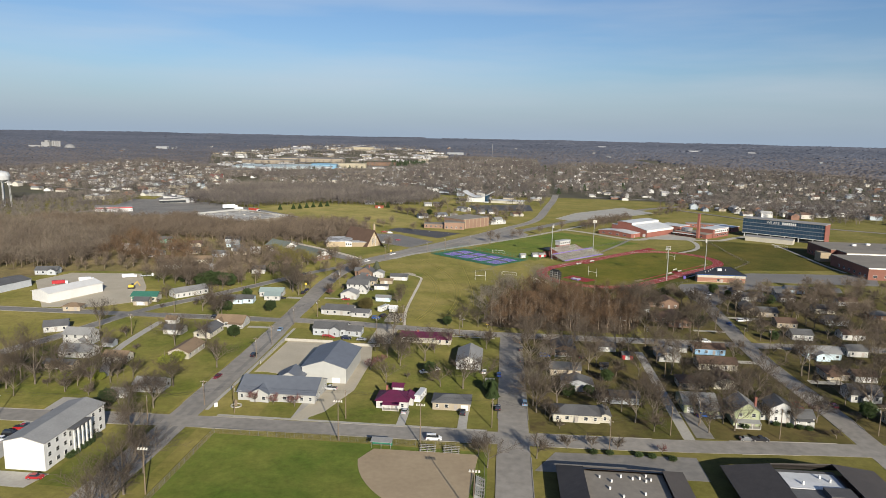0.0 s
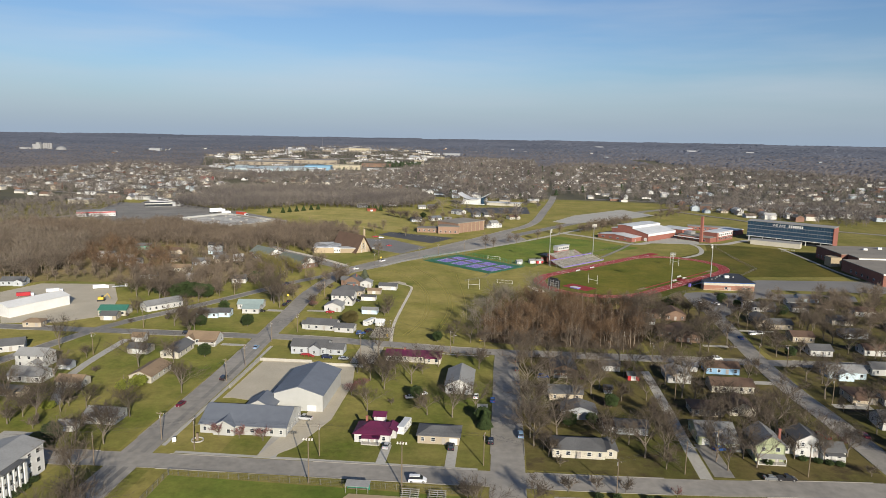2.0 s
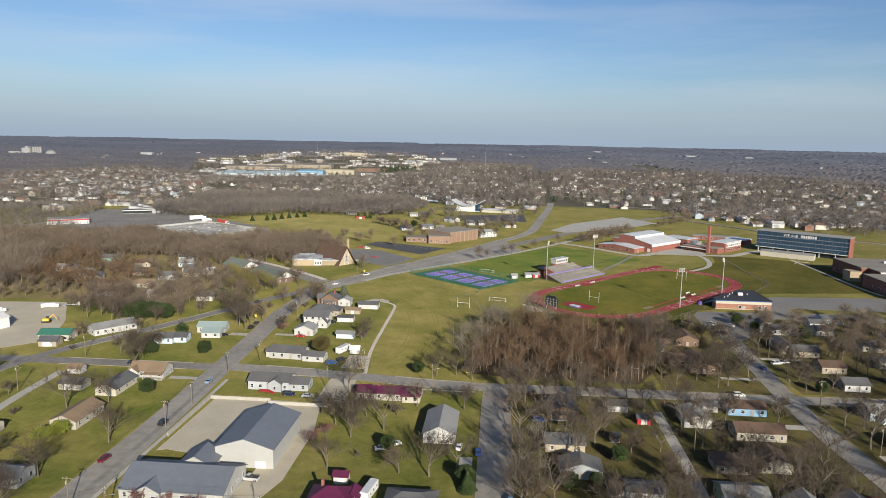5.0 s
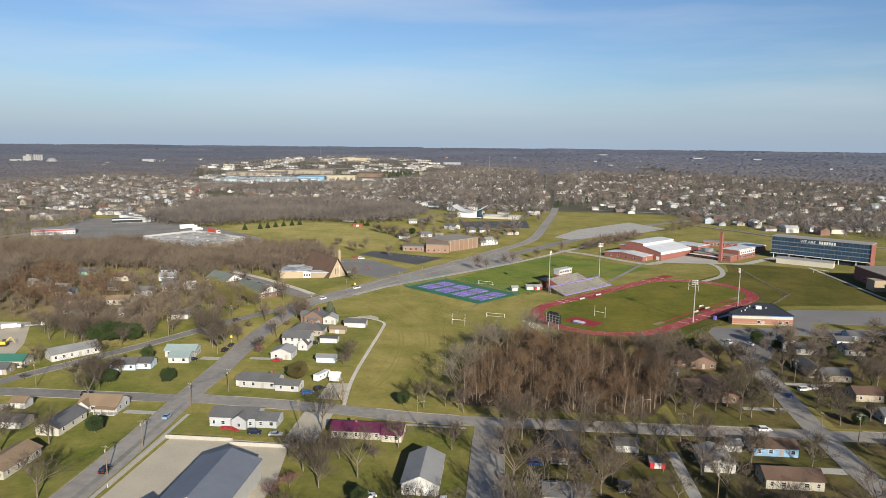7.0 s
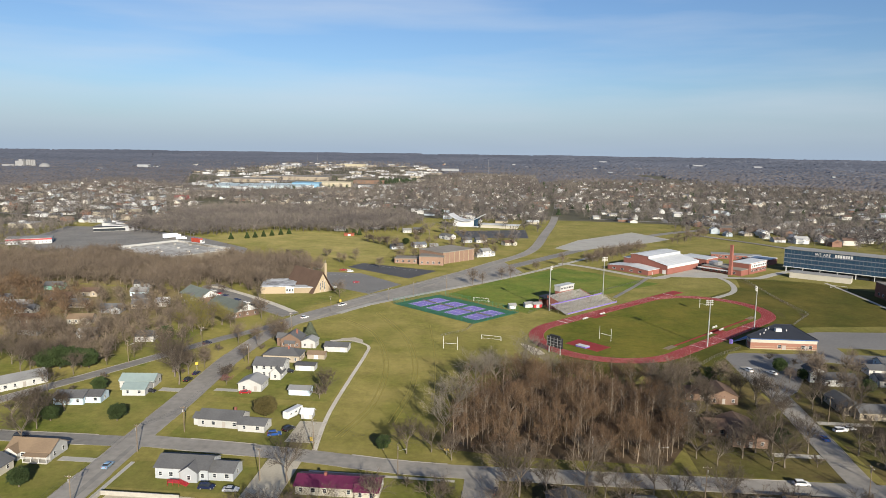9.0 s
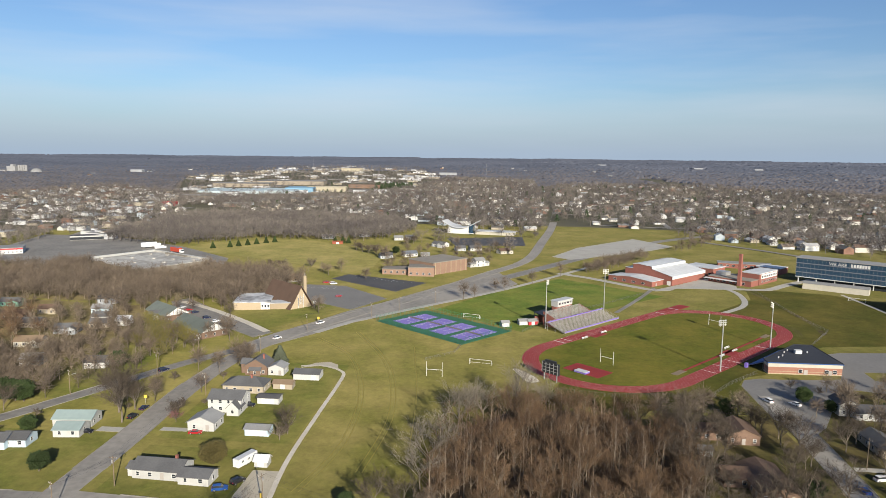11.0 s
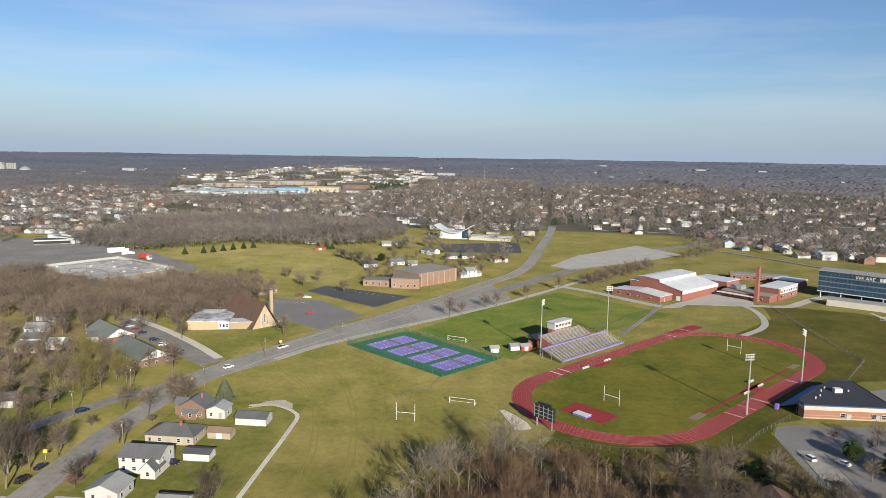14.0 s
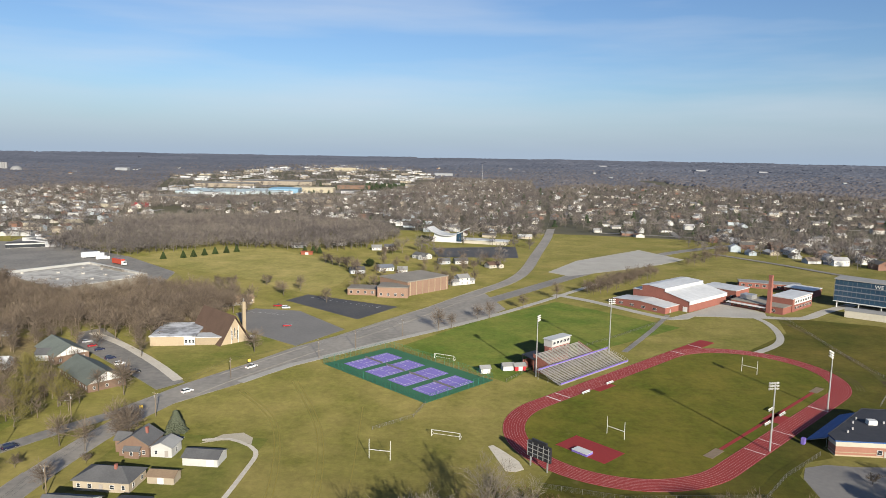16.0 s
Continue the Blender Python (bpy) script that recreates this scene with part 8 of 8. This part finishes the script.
for x, y in ((11, 34), (14, 32), (17, 35), (20, 34), (22, 34.5), (23.5, 33), (24, 36), (25, 34), (13, 28), (16, 24), (22, 26)):
    ob_box(nb, "roof_vent", x, x + 0.45, y, y + 0.45, 5.2, 6.0, TRIM)
nc = thing("clinic", "low building with dark sloped roofs and a light well", "building", pose(66, 150, 0))
ob_box(nc, "wall", 2, 42, -6, 58, 0, 3.4, BROWNB)
b = Mesh()
o = [(-0.5, -8), (44, -8), (44, 62), (-0.5, 60)]
i_ = [(12, 2), (30, 2), (30, 58), (12, 56)]
for k in range(4):
    (x0, y0), (x1, y1) = o[k], o[(k + 1) % 4]
    (u0, v0), (u1, v1) = i_[k], i_[(k + 1) % 4]
    b.solid([(x0, y0, 3.2), (x1, y1, 3.2), (u1, v1, 6.6), (u0, v0, 6.6)], [(x0, y0, 3.5), (x1, y1, 3.5), (u1, v1, 6.9), (u0, v0, 6.9)])
part("sloped_roof", b, nc, "dark bronze metal roof slopes", R_BLACK)
ob_box(nc, "flat_roof", 12, 30, 2, 57, 4.4, 4.8, R_GREY, "sunken grey flat roof")
ob_box(nc, "membrane", 14, 29, 46, 55, 4.8, 5.0, R_WHITE, "patch of white roof membrane")
ob_box(nc, "duct", 22, 29, 40, 45, 4.8, 6.2, R_DARK)
for x, y in ((24, 52), (26, 50), (18, 48)):
    ob_box(nc, "roof_vent", x, x + 0.5, y, y + 0.5, 5.0, 6.0, TRIM)

# ---- walls, steps and small fixtures ----
b = Mesh()
for x0, x1, y0, y1 in ((-102.3, -102.0, 286, 319.6), (-102.0, -79, 319.3, 319.6), (-79, -56, 316.6, 316.9)):
    b.box(x0, x1, y0, y1, 0, 1.3)
thing("yard_wall", "low cream concrete retaining wall round the yard", "wall", Matrix(), kind="structure", data=b.done("yard_wall", CONC))
ds = thing("front_steps", "red painted wooden front steps", "steps", pose(-82.5, 326.4, 0))
for k in range(5):
    ob_box(ds, "step", 0.45 * k, 0.45 * k + 0.5, 0, 2.0, 0.95 - 0.19 * k, 1.05 - 0.19 * k, REDP)
ob_box(ds, "landing", -3.6, 0, 0, 2.2, 1.0, 1.15, REDP)
for x in (-3.5, -1.8, 0):
    ob_box(ds, "rail_post", x - 0.05, x + 0.05, 0, 0.1, 0, 2.0, REDP)
ob_box(ds, "rail", -3.5, 0, 0, 0.08, 1.9, 2.0, REDP)
dg = thing("dugout", "green-walled ball park dugout with a pale roof", "dugout", pose(-40, 214.4, 0))
b = Mesh()
b.slab([(-0.2, -0.4, 2.3), (6.6, -0.4, 2.3), (6.6, 2.6, 2.7), (-0.2, 2.6, 2.7)], 0.12)
part("roof", b, dg, "", R_LIGHT)
ob_box(dg, "back_wall", 0, 6.4, 2.3, 2.45, 0, 2.3, GREENP)
ob_box(dg, "bench", 0.4, 6.0, 1.5, 2.0, 0.4, 0.5, WOODP)
for x in (0.05, 3.2, 6.3):
    ob_box(dg, "post", x - 0.05, x + 0.05, -0.2, -0.1, 0, 2.3, STEEL)
for bx, by, rz in ((-22, 213.4, 0), (-14.5, 213.4, 0), (-3.4, 196, 90), (-3.4, 190, 90)):
    bl = thing("bleacher", "small aluminium bleacher at the ball park", "bleacher", pose(bx, by, 0, 0, 0, rz), group="ball park bleachers")
    for k in range(5):
        ob_box(bl, "plank", -2.6, 2.6, 0.6 * k, 0.6 * k + 0.28, 0.38 + 0.28 * k, 0.44 + 0.28 * k, ALU)
    for x in (-2.2, 0, 2.2):
        b = Mesh()
        b.solid([(x - 0.04, 0, 0), (x + 0.04, 0, 0), (x + 0.04, 2.7, 0), (x - 0.04, 2.7, 0)], [(x - 0.04, 0, 0.3), (x + 0.04, 0, 0.3), (x + 0.04, 2.7, 1.45), (x - 0.04, 2.7, 1.45)])
        part("frame", b, bl, "", STEEL)


def ball_light(x, y, h):
    ob = thing("ball_park_light", "wooden pole with ball park floodlights", "floodlight", pose(x, y, 0), group="ball park lights")
    b = Mesh()
    b.tube((0, 0, -0.2), (0, 0, h), 0.2, 0.13, 8)
    part("pole", b, ob, "", WOODP)
    b = Mesh()
    b.box(-1.5, 1.5, -0.08, 0.08, h - 0.5, h - 0.35)
    arm = part("cross_arm", b, ob, "", WOODP)
    for k in range(4):
        b = Mesh()
        b.tube((-1.2 + 0.8 * k, 0, h - 0.4), (-1.2 + 0.8 * k, -0.5, h - 0.7), 0.15, 0.32, 8)
        part("lamp", b, arm, "", LAMP)


ball_light(-95.3, 178.8, 14)
ball_light(-51.6, 218.4, 14)
ball_light(-25, 219.2, 14)
ball_light(-6, 178, 14)

# ---- power poles and wires ----
POLES = {}


def power_pole(x, y, h=10.5, rz=0, lamp=False, name=""):
    key = (h, lamp)
    if key not in POLES:
        ob = thing("utility_pole", "weathered wooden utility pole with cross-arm", "utility pole", pose(x, y, 0, 0, 0, rz), group="utility poles")
        b = Mesh()
        b.tube((0, 0, -0.2), (0, 0, h), 0.17, 0.11, 7)
        part("pole", b, ob, "", WOODP)
        b = Mesh()
        b.box(-1.2, 1.2, -0.06, 0.06, h - 0.7, h - 0.56)
        arm = part("cross_arm", b, ob, "", WOODP)
        for k in (-1.1, -0.4, 0.4, 1.1):
            b = Mesh()
            b.tube((k, 0, h - 0.56), (k, 0, h - 0.36), 0.05, 0.04, 6)
            part("insulator", b, arm, "", LAMP)
        b = Mesh()
        b.tube((0.3, 0, h - 2.2), (0.3, 0, h - 1.3), 0.2, 0.2, 8)
        part("transformer", b, ob, "grey transformer can", STEEL)
        if lamp:
            b = Mesh()
            b.tube((0, 0, h - 2.6), (0, -2.2, h - 2.0), 0.04, 0.04, 5)
            b.box(-0.12, 0.12, -2.7, -2.1, h - 2.1, h - 1.95)
            part("street_lamp", b, ob, "", STEEL)
        POLES[key] = ob
        return ob
    return copy_thing(POLES[key], pose(x, y, 0, 0, 0, rz))


LINES = ([(-170, 218.5), (-117.4, 221.2), (-92.8, 234.6), (-53, 235), (-2.3, 234.8), (35.4, 222.8), (57.6, 236.6), (94, 239.2), (140, 244)],
         [(-106.2, 240), (-106.4, 292.9), (-106, 312), (-106.3, 346.7), (-98.7, 363.5), (-105, 440), (-104, 500), (-93.6, 545), (-63.9, 579.5), (-50, 598), (-30, 625)],
         [(-60.5, 332.5), (-50.8, 355.5), (-20.4, 340.5), (39, 352.2), (59.2, 352.4), (116, 341.5), (160, 342)],
         [(-177, 317), (-177, 360), (-159.2, 434), (-137, 462), (-131.8, 492)], [(129, 246), (128.5, 300), (128.4, 342), (131, 400), (162, 411)], [(69.4, 246), (69, 296), (68.8, 336)])
for n, line in enumerate(LINES):
    for k, (x, y) in enumerate(line):
        q = line[min(k + 1, len(line) - 1)] if k + 1 < len(line) else line[k - 1]
        power_pole(x, y, 10.5 if n != 1 else 9.5, math.degrees(math.atan2(q[1] - y, q[0] - x)) + 90, lamp=(k % 2 == 0))
    w = Mesh()
    for (x0, y0), (x1, y1) in zip(line, line[1:]):
        d = Vector((x1 - x0, y1 - y0)).normalized()
        for s in (-1.1, 0.4, 1.1):
            h = (10.5 if n != 1 else 9.5) - 0.4
            pts = [Vector((x0 + (x1 - x0) * t - d.y * s, y0 + (y1 - y0) * t + d.x * s, h - 4 * 0.7 * t * (1 - t))) for t in (0, 0.25, 0.5, 0.75, 1)]
            for a, c in zip(pts, pts[1:]):
                w.tube(a, c, 0.018, 0.018, 3)
    wire = thing("power_line", "thin dark power wires between poles", "power line", Matrix(), data=w.done("power_line", BLACKP))

# ---- vehicles ----
def wheel(parent, x, y, r):
    b = Mesh()
    b.tube((0, -0.11, 0), (0, 0.11, 0), r, r, 14)
    w = part("wheel", b, parent, "", TYRE, m=pose(x, y, r))
    b = Mesh()
    b.tube((0, -0.125, 0), (0, 0.125, 0), r * 0.6, r * 0.6, 10)
    part("rim", b, w, "", CHROME)


def vehicle(kind):
    """A parked vehicle along x, nose towards +x."""
    dims = {"sedan": (4.7, 1.8, 0.62, 1.02, 1.45, 0.33), "suv": (4.7, 1.9, 0.72, 1.12, 1.75, 0.37), "pickup": (5.6, 1.95, 0.8, 1.15, 1.85, 0.39), "van": (5.2, 2.0, 0.6, 1.2, 2.0, 0.36)}
    L, W, z0, z1, z2, r = dims[kind]
    ob = thing(kind if kind != "suv" else "estate_car", "parked car", "car", pose(0, 0, -50))
    prof = [(-L / 2, 0.30), (L / 2 - 0.1, 0.30), (L / 2, 0.5), (L / 2 - 0.05, z0 + 0.05), (L / 2 - 0.9, z1 - 0.05), (-L / 2 + 0.5, z1), (-L / 2 + 0.05, z1 - 0.06), (-L / 2 - 0.03, 0.55)]
    b = Mesh()
    b.solid([(x, -W / 2, z) for x, z in prof], [(x, W / 2, z) for x, z in prof])
    part("body", b, ob, "", PAINT)
    c0, c1, t0, t1 = {"sedan": (-1.75, 1.0, -1.1, 0.35), "suv": (-2.2, 1.05, -1.95, 0.45), "pickup": (-0.6, 1.2, -0.4, 0.65), "van": (-2.5, 1.5, -2.4, 0.7)}[kind]
    lo = [(c0, -W / 2 + 0.06, z1 - 0.06), (c1, -W / 2 + 0.06, z1 - 0.06), (c1, W / 2 - 0.06, z1 - 0.06), (c0, W / 2 - 0.06, z1 - 0.06)]
    hi = [(t0, -W / 2 + 0.22, z2 - 0.06), (t1, -W / 2 + 0.22, z2 - 0.06), (t1, W / 2 - 0.22, z2 - 0.06), (t0, W / 2 - 0.22, z2 - 0.06)]
    b = Mesh()
    b.solid(lo, hi)
    part("glazing", b, ob, "", GLASS)
    b = Mesh()
    b.solid([(x, y * 1.02, z) for x, y, z in hi], [(x * 0.97, y * 0.95, z + 0.07) for x, y, z in hi])
    part("roof", b, ob, "", PAINT)
    if kind == "pickup":
        b = Mesh()
        b.box(-L / 2 + 0.1, -0.75, -W / 2 + 0.12, W / 2 - 0.12, z1 - 0.02, z1 + 0.015)
        part("bed", b, ob, "", BLACKP)
    for sx in (-L / 2 + 0.85, L / 2 - 0.9):
        for sy in (-W / 2 + 0.1, W / 2 - 0.1):
            wheel(ob, sx, sy, r)
    for sy in (-W / 2 + 0.3, W / 2 - 0.3):
        b = Mesh()
        b.box(L / 2 - 0.12, L / 2 + 0.02, sy - 0.18, sy + 0.18, z0 - 0.1, z0 + 0.04)
        part("headlight", b, ob, "", LAMP)
        b = Mesh()
        b.box(-L / 2 - 0.05, -L / 2 + 0.05, sy - 0.15, sy + 0.15, z1 - 0.3, z1 - 0.12)
        part("tail_light", b, ob, "", REDP)
    return ob


PAINTS = {"white": (0.80, 0.80, 0.80), "silver": (0.45, 0.46, 0.48), "black": (0.02, 0.02, 0.024), "grey": (0.16, 0.165, 0.17), "red": (0.36, 0.02, 0.025), "blue": (0.03, 0.10, 0.34), "navy": (0.015, 0.022, 0.06), "pale blue": (0.22, 0.34, 0.48), "maroon": (0.14, 0.015, 0.03)}
CARS = {}


def car(kind, colour, x, y, rz, where):
    if kind not in CARS:
        ob = CARS[kind] = vehicle(kind)
        ob.matrix_basis = pose(x, y, 0.05, 0, 0, rz)
    else:
        ob = copy_thing(CARS[kind], pose(x, y, 0.05, 0, 0, rz))
    for c in ob.children:
        c.color = (*PAINTS[colour], 1)
    noun = {"sedan": "sedan", "suv": "estate car", "pickup": "pickup truck", "van": "van"}[kind]
    return tagged(ob, f"{colour} {noun} {where}", "car")


ROADW, STREETW, DRIVEW, LOTW = "on the main road", "parked beside the street", "parked in a driveway", "in a parking lot"
for kind, colour, x, y, rz, where in (("suv", "black", -108.4, 295.2, 90, ROADW), ("sedan", "maroon", -113, 267.4, -95, ROADW), ("sedan", "pale blue", -109.9, 335.9, 92, ROADW), ("suv", "black", -121.4, 414, 86, STREETW), ("sedan", "navy", -121.8, 422.7, 88, STREETW),
                                   ("pickup", "silver", -65.3, 261.1, 175, "beside the shop"), ("sedan", "silver", -66.5, 325.6, 5, DRIVEW), ("suv", "navy", -74, 326.2, 3, DRIVEW), ("sedan", "silver", -33.4, 243.5, 85, DRIVEW), ("van", "white", -20.9, 222.8, 4, STREETW), ("suv", "blue", -67, 364.6, 20, DRIVEW),
                                   ("suv", "black", -63.5, 369.5, 60, DRIVEW), ("sedan", "blue", -0.4, 286.1, 90, STREETW), ("suv", "black", -0.4, 250.8, 90, STREETW), ("suv", "pale blue", 9.4, 256.9, 92, STREETW), ("sedan", "grey", 9.4, 306, 92, STREETW), ("sedan", "black", 9.4, 322, 90, STREETW), ("suv", "black", 9.6, 333, 90, STREETW),
                                   ("pickup", "black", 86.6, 236.4, 3, STREETW), ("sedan", "grey", 82.4, 236.2, 2, STREETW), ("pickup", "red", 111.5, 268.9, 100, DRIVEW), ("sedan", "maroon", 125.6, 271, 95, STREETW), ("sedan", "blue", 122.6, 384, 92, STREETW), ("suv", "white", 131.5, 392.1, 15, DRIVEW), ("sedan", "white", 135.5, 394, 12, DRIVEW),
                                   ("sedan", "red", -130, 183.0, 4, LOTW), ("pickup", "red", -155.5, 212.5, 8, LOTW), ("suv", "black", -156.5, 208, 5, LOTW), ("sedan", "white", -156, 204, 5, LOTW), ("suv", "black", -152, 224.8, 8, STREETW), ("suv", "white", 122.3, 459, 110, LOTW), ("sedan", "white", 131.8, 456.5, 120, LOTW), ("suv", "black", 122.9, 440.4, 110, STREETW),
                                   ("suv", "white", -104.3, 526, 58, ROADW), ("pickup", "white", -90.3, 560.8, 60, ROADW), ("suv", "navy", -137.1, 467.6, 60, ROADW), ("suv", "black", -86.5, 480.8, 5, "beside a garage"), ("sedan", "red", -97.7, 635.5, 20, LOTW), ("van", "white", -112.3, 679, 15, LOTW), ("pickup", "red", -119, 683.5, 15, LOTW),
                                   ("suv", "silver", -187, 588.5, 40, LOTW), ("sedan", "red", -180, 582, 42, LOTW), ("sedan", "navy", -173, 576.5, 42, LOTW), ("suv", "navy", -160, 564, 42, LOTW), ("suv", "white", -151, 556.5, 42, LOTW), ("sedan", "grey", -144.5, 551, 42, LOTW), ("suv", "black", -138, 546.5, 42, LOTW), ("suv", "black", -150.5, 352.5, 5, STREETW),
                                   ("sedan", "red", -92, 402.6, 10, DRIVEW), ("suv", "black", -83, 430, 5, DRIVEW), ("sedan", "black", -130, 399, 5, DRIVEW), ("suv", "black", -12.8, 245, 90, DRIVEW), ("sedan", "white", -6.6, 289, 88, DRIVEW), ("sedan", "silver", -31, 285, 20, "on a back lane"), ("suv", "white", -27.5, 288.5, 35, "on a back lane"),
                                   ("suv", "blue", 73.2, 254.2, 20, DRIVEW), ("sedan", "grey", 78, 253.6, 10, DRIVEW), ("suv", "white", 100.5, 348.6, 3, STREETW), ("sedan", "black", 36.5, 315.5, 80, DRIVEW), ("suv", "blue", 20, 314, 5, DRIVEW), ("sedan", "white", 196, 452, 5, DRIVEW), ("sedan", "red", 166, 300, 5, DRIVEW)):
    car(kind, colour, x, y, rz, where)


def truck(x, y, rz, colour, label, box=True, size=0.72):
    ob = thing("lorry", label, "truck", pose(x, y, 0, 0, 0, rz) @ Matrix.Scale(size, 4))
    cab = ob_box(ob, "cab", 4.2, 6.4, -1.2, 1.2, 0.7, 2.9, PAINT)
    cab.color = (0.75, 0.75, 0.75, 1)
    ob_box(ob, "windscreen", 6.3, 6.45, -1.05, 1.05, 1.8, 2.7, GLASS)
    bx = ob_box(ob, "cargo_box" if box else "flat_bed", -6.0, 4.0, -1.25, 1.25, 0.9, 3.8 if box else 1.3, PAINT)
    bx.color = (*colour, 1)
    for sx in (-5, -3.9, 5.2):
        for sy in (-1.0, 1.0):
            wheel(ob, sx, sy, 0.5)


truck(-247, 438, 30, (0.8, 0.8, 0.8), "white box lorry in the gravel yard")
truck(-238, 444, 24, (0.5, 0.52, 0.55), "grey flatbed lorry in the gravel yard", False)
truck(-278, 412, 30, (0.40, 0.03, 0.04), "red freight trailer beside the warehouse")
truck(-268, 424, 30, (0.72, 0.70, 0.66), "white freight trailer beside the warehouse")
truck(-345, 845, 42, (0.8, 0.8, 0.8), "white lorry on the shopping centre lot", size=1.5)
truck(-302, 815, -30, (0.45, 0.07, 0.04), "orange-red trailer beside the shopping centre", size=1.4)
truck(-331, 838, 45, (0.7, 0.7, 0.7), "pale lorry on the shopping centre lot", size=0.9)
rv = thing("camper_trailer", "white camper trailer beside a garden", "camper", pose(-66, 382, 0, 0, 0, 68))
ob_box(rv, "body", -4.2, 4.2, -1.2, 1.2, 0.5, 3.0, TRIM)
ob_box(rv, "roof", -4.1, 4.1, -1.1, 1.1, 3.0, 3.1, R_WHITE)
for k in (-2.4, 0.2, 2.6):
    window(rv, k, -1.2, 2.0, 0, 0.9, 0.6)
for sx in (-0.6, 0.5):
    for sy in (-1.0, 1.0):
        wheel(rv, sx, sy, 0.36)
rv2 = copy_thing(rv, pose(-29.6, 256.5, 0, 0, 0, 80))
ml = thing("excavator", "yellow excavator in the gravel yard", "excavator", pose(-229, 409, 0, 0, 0, 20))
ob_box(ml, "body", -1.6, 1.4, -1.3, 1.3, 1.0, 2.4, YELLOW)
ob_box(ml, "cab", 0.2, 1.5, -1.2, -0.1, 2.4, 3.4, GLASS)
for sy in (-1.2, 1.2):
    ob_box(ml, "crawler", -2, 2, sy - 0.3, sy + 0.3, 0, 1.0, TYRE)
b = Mesh()
b.tube((1.2, 0.4, 2.0), (3.4, 0.4, 4.2), 0.25, 0.2, 6)
b.tube((3.4, 0.4, 4.2), (5.0, 0.4, 1.2), 0.2, 0.15, 6)
part("arm", b, ml, "", YELLOW)


# ---- signs ----
def sign(x, y, w, h, z, material, label, rz=0):
    ob = thing("road_sign", label, "sign", pose(x, y, 0, 0, 0, rz))
    ob_box(ob, "board", -w / 2, w / 2, -0.06, 0.06, z, z + h, material)
    ob_box(ob, "post", -0.06, 0.06, 0.07, 0.17, -0.1, z + h * 0.8, STEEL)
    return ob


sign(-109, 499, 1.3, 1.3, 3.2, YELLOW, "yellow warning sign beside the road", 20)
sign(-124, 428, 1.2, 1.2, 2.4, YELLOW, "yellow warning sign beside the verge", 20)
sign(-92, 562.5, 1.3, 1.3, 2.2, YELLOW, "yellow warning sign at the kerb", 30)
sign(-7, 356.5, 1.4, 0.6, 1.6, YELLOW, "yellow arrow sign at the street end")
sign(-52.8, 360, 0.9, 1.4, 0.8, YELLOW, "yellow marker beside the lane")
sign(-105, 601, 2.4, 1.6, 2.6, TRIM, "white church notice board on a post", 30)
sign(-100.8, 237.6, 1.2, 1.6, 0.6, TRIM, "white shop sign on the verge", 40)
pl = thing("flower_bed", "round stone flower bed with a sign post", "flower bed", pose(-94.6, 240.8, 0))
b = Mesh()
for k in range(16):
    a0, a1 = k * math.pi / 8, (k + 1) * math.pi / 8
    b.solid([(1.7 * math.cos(a0), 1.7 * math.sin(a0), 0), (2.0 * math.cos(a0), 2.0 * math.sin(a0), 0), (2.0 * math.cos(a1), 2.0 * math.sin(a1), 0), (1.7 * math.cos(a1), 1.7 * math.sin(a1), 0)],
            [(1.7 * math.cos(a0), 1.7 * math.sin(a0), 0.4), (2.0 * math.cos(a0), 2.0 * math.sin(a0), 0.4), (2.0 * math.cos(a1), 2.0 * math.sin(a1), 0.4), (1.7 * math.cos(a1), 1.7 * math.sin(a1), 0.4)])
part("stone_ring", b, pl, "", CONC)
ob_box(pl, "sign_post", -0.4, 0.4, -0.1, 0.1, 0, 2.4, WOODP)

# pale gravel edge beside the flats' lot, the bank's shade as a dark strip, and ruts near the track
for nm, pts, half, m, lab, lift in (("gravel_edge", [(-195.4, 606.6), (-172, 591), (-153.4, 576.1), (-132, 557), (-114.8, 539.7)], 2.2, LIMESTONE, "pale gravel edge of the parking lot", 0.052),
                                    ("worn_strip", [(192.8, 709), (198.8, 659), (198.5, 620), (197.9, 593), (194, 572)], 1.5, SHADELITTER, "dark strip across the grass, painted shade of the bank", 0.028),
                                    ("lawn_walk", [(259.2, 692.1), (260.0, 644.7), (259, 583), (262, 552)], 1.3, CONC, "narrow concrete walk across the school lawn", 0.04)):
    road(nm, pts, half, m, lab, lift, kerb=False, step=5)
    ROADS.pop()
for k in range(3):
    pts = [fld(HALF + (44.5 + 1.3 * k) * math.sin(t), (44.5 + 1.3 * k) * math.cos(t))[:2] for t in np.linspace(0.35, 1.1 - 0.12 * k, 7)]
    road("wheel_rut", pts, 0.28, SHADELITTER, "dark muddy wheel rut round the track", 0.025, kerb=False, step=3)
    ROADS.pop()

# bays painted on the church and hall lots
for nm, (x0, y0), (dx, dy), (ex, ey), n in (("church_bays", (-130, 668), (3.2, -0.3), (-1.6, -4.6), 8), ("hall_bays", (-104, 716), (4.9, -2.2), (-2.0, -4.4), 11)):
    b = Mesh()
    for k in range(n):
        px, py = x0 + dx * k, y0 + dy * k
        l = Vector((ex, ey)).normalized()
        w = Vector((-l.y, l.x)) * 0.06
        b.slab([(px + w.x, py + w.y, 0.056), (px - w.x, py - w.y, 0.056), (px - w.x + ex, py - w.y + ey, 0.056), (px + w.x + ex, py + w.y + ey, 0.056)][::-1], 0.014)
    thing(nm, "white painted parking bay lines", "markings", Matrix(), kind="structure", data=b.done(nm, LINE))
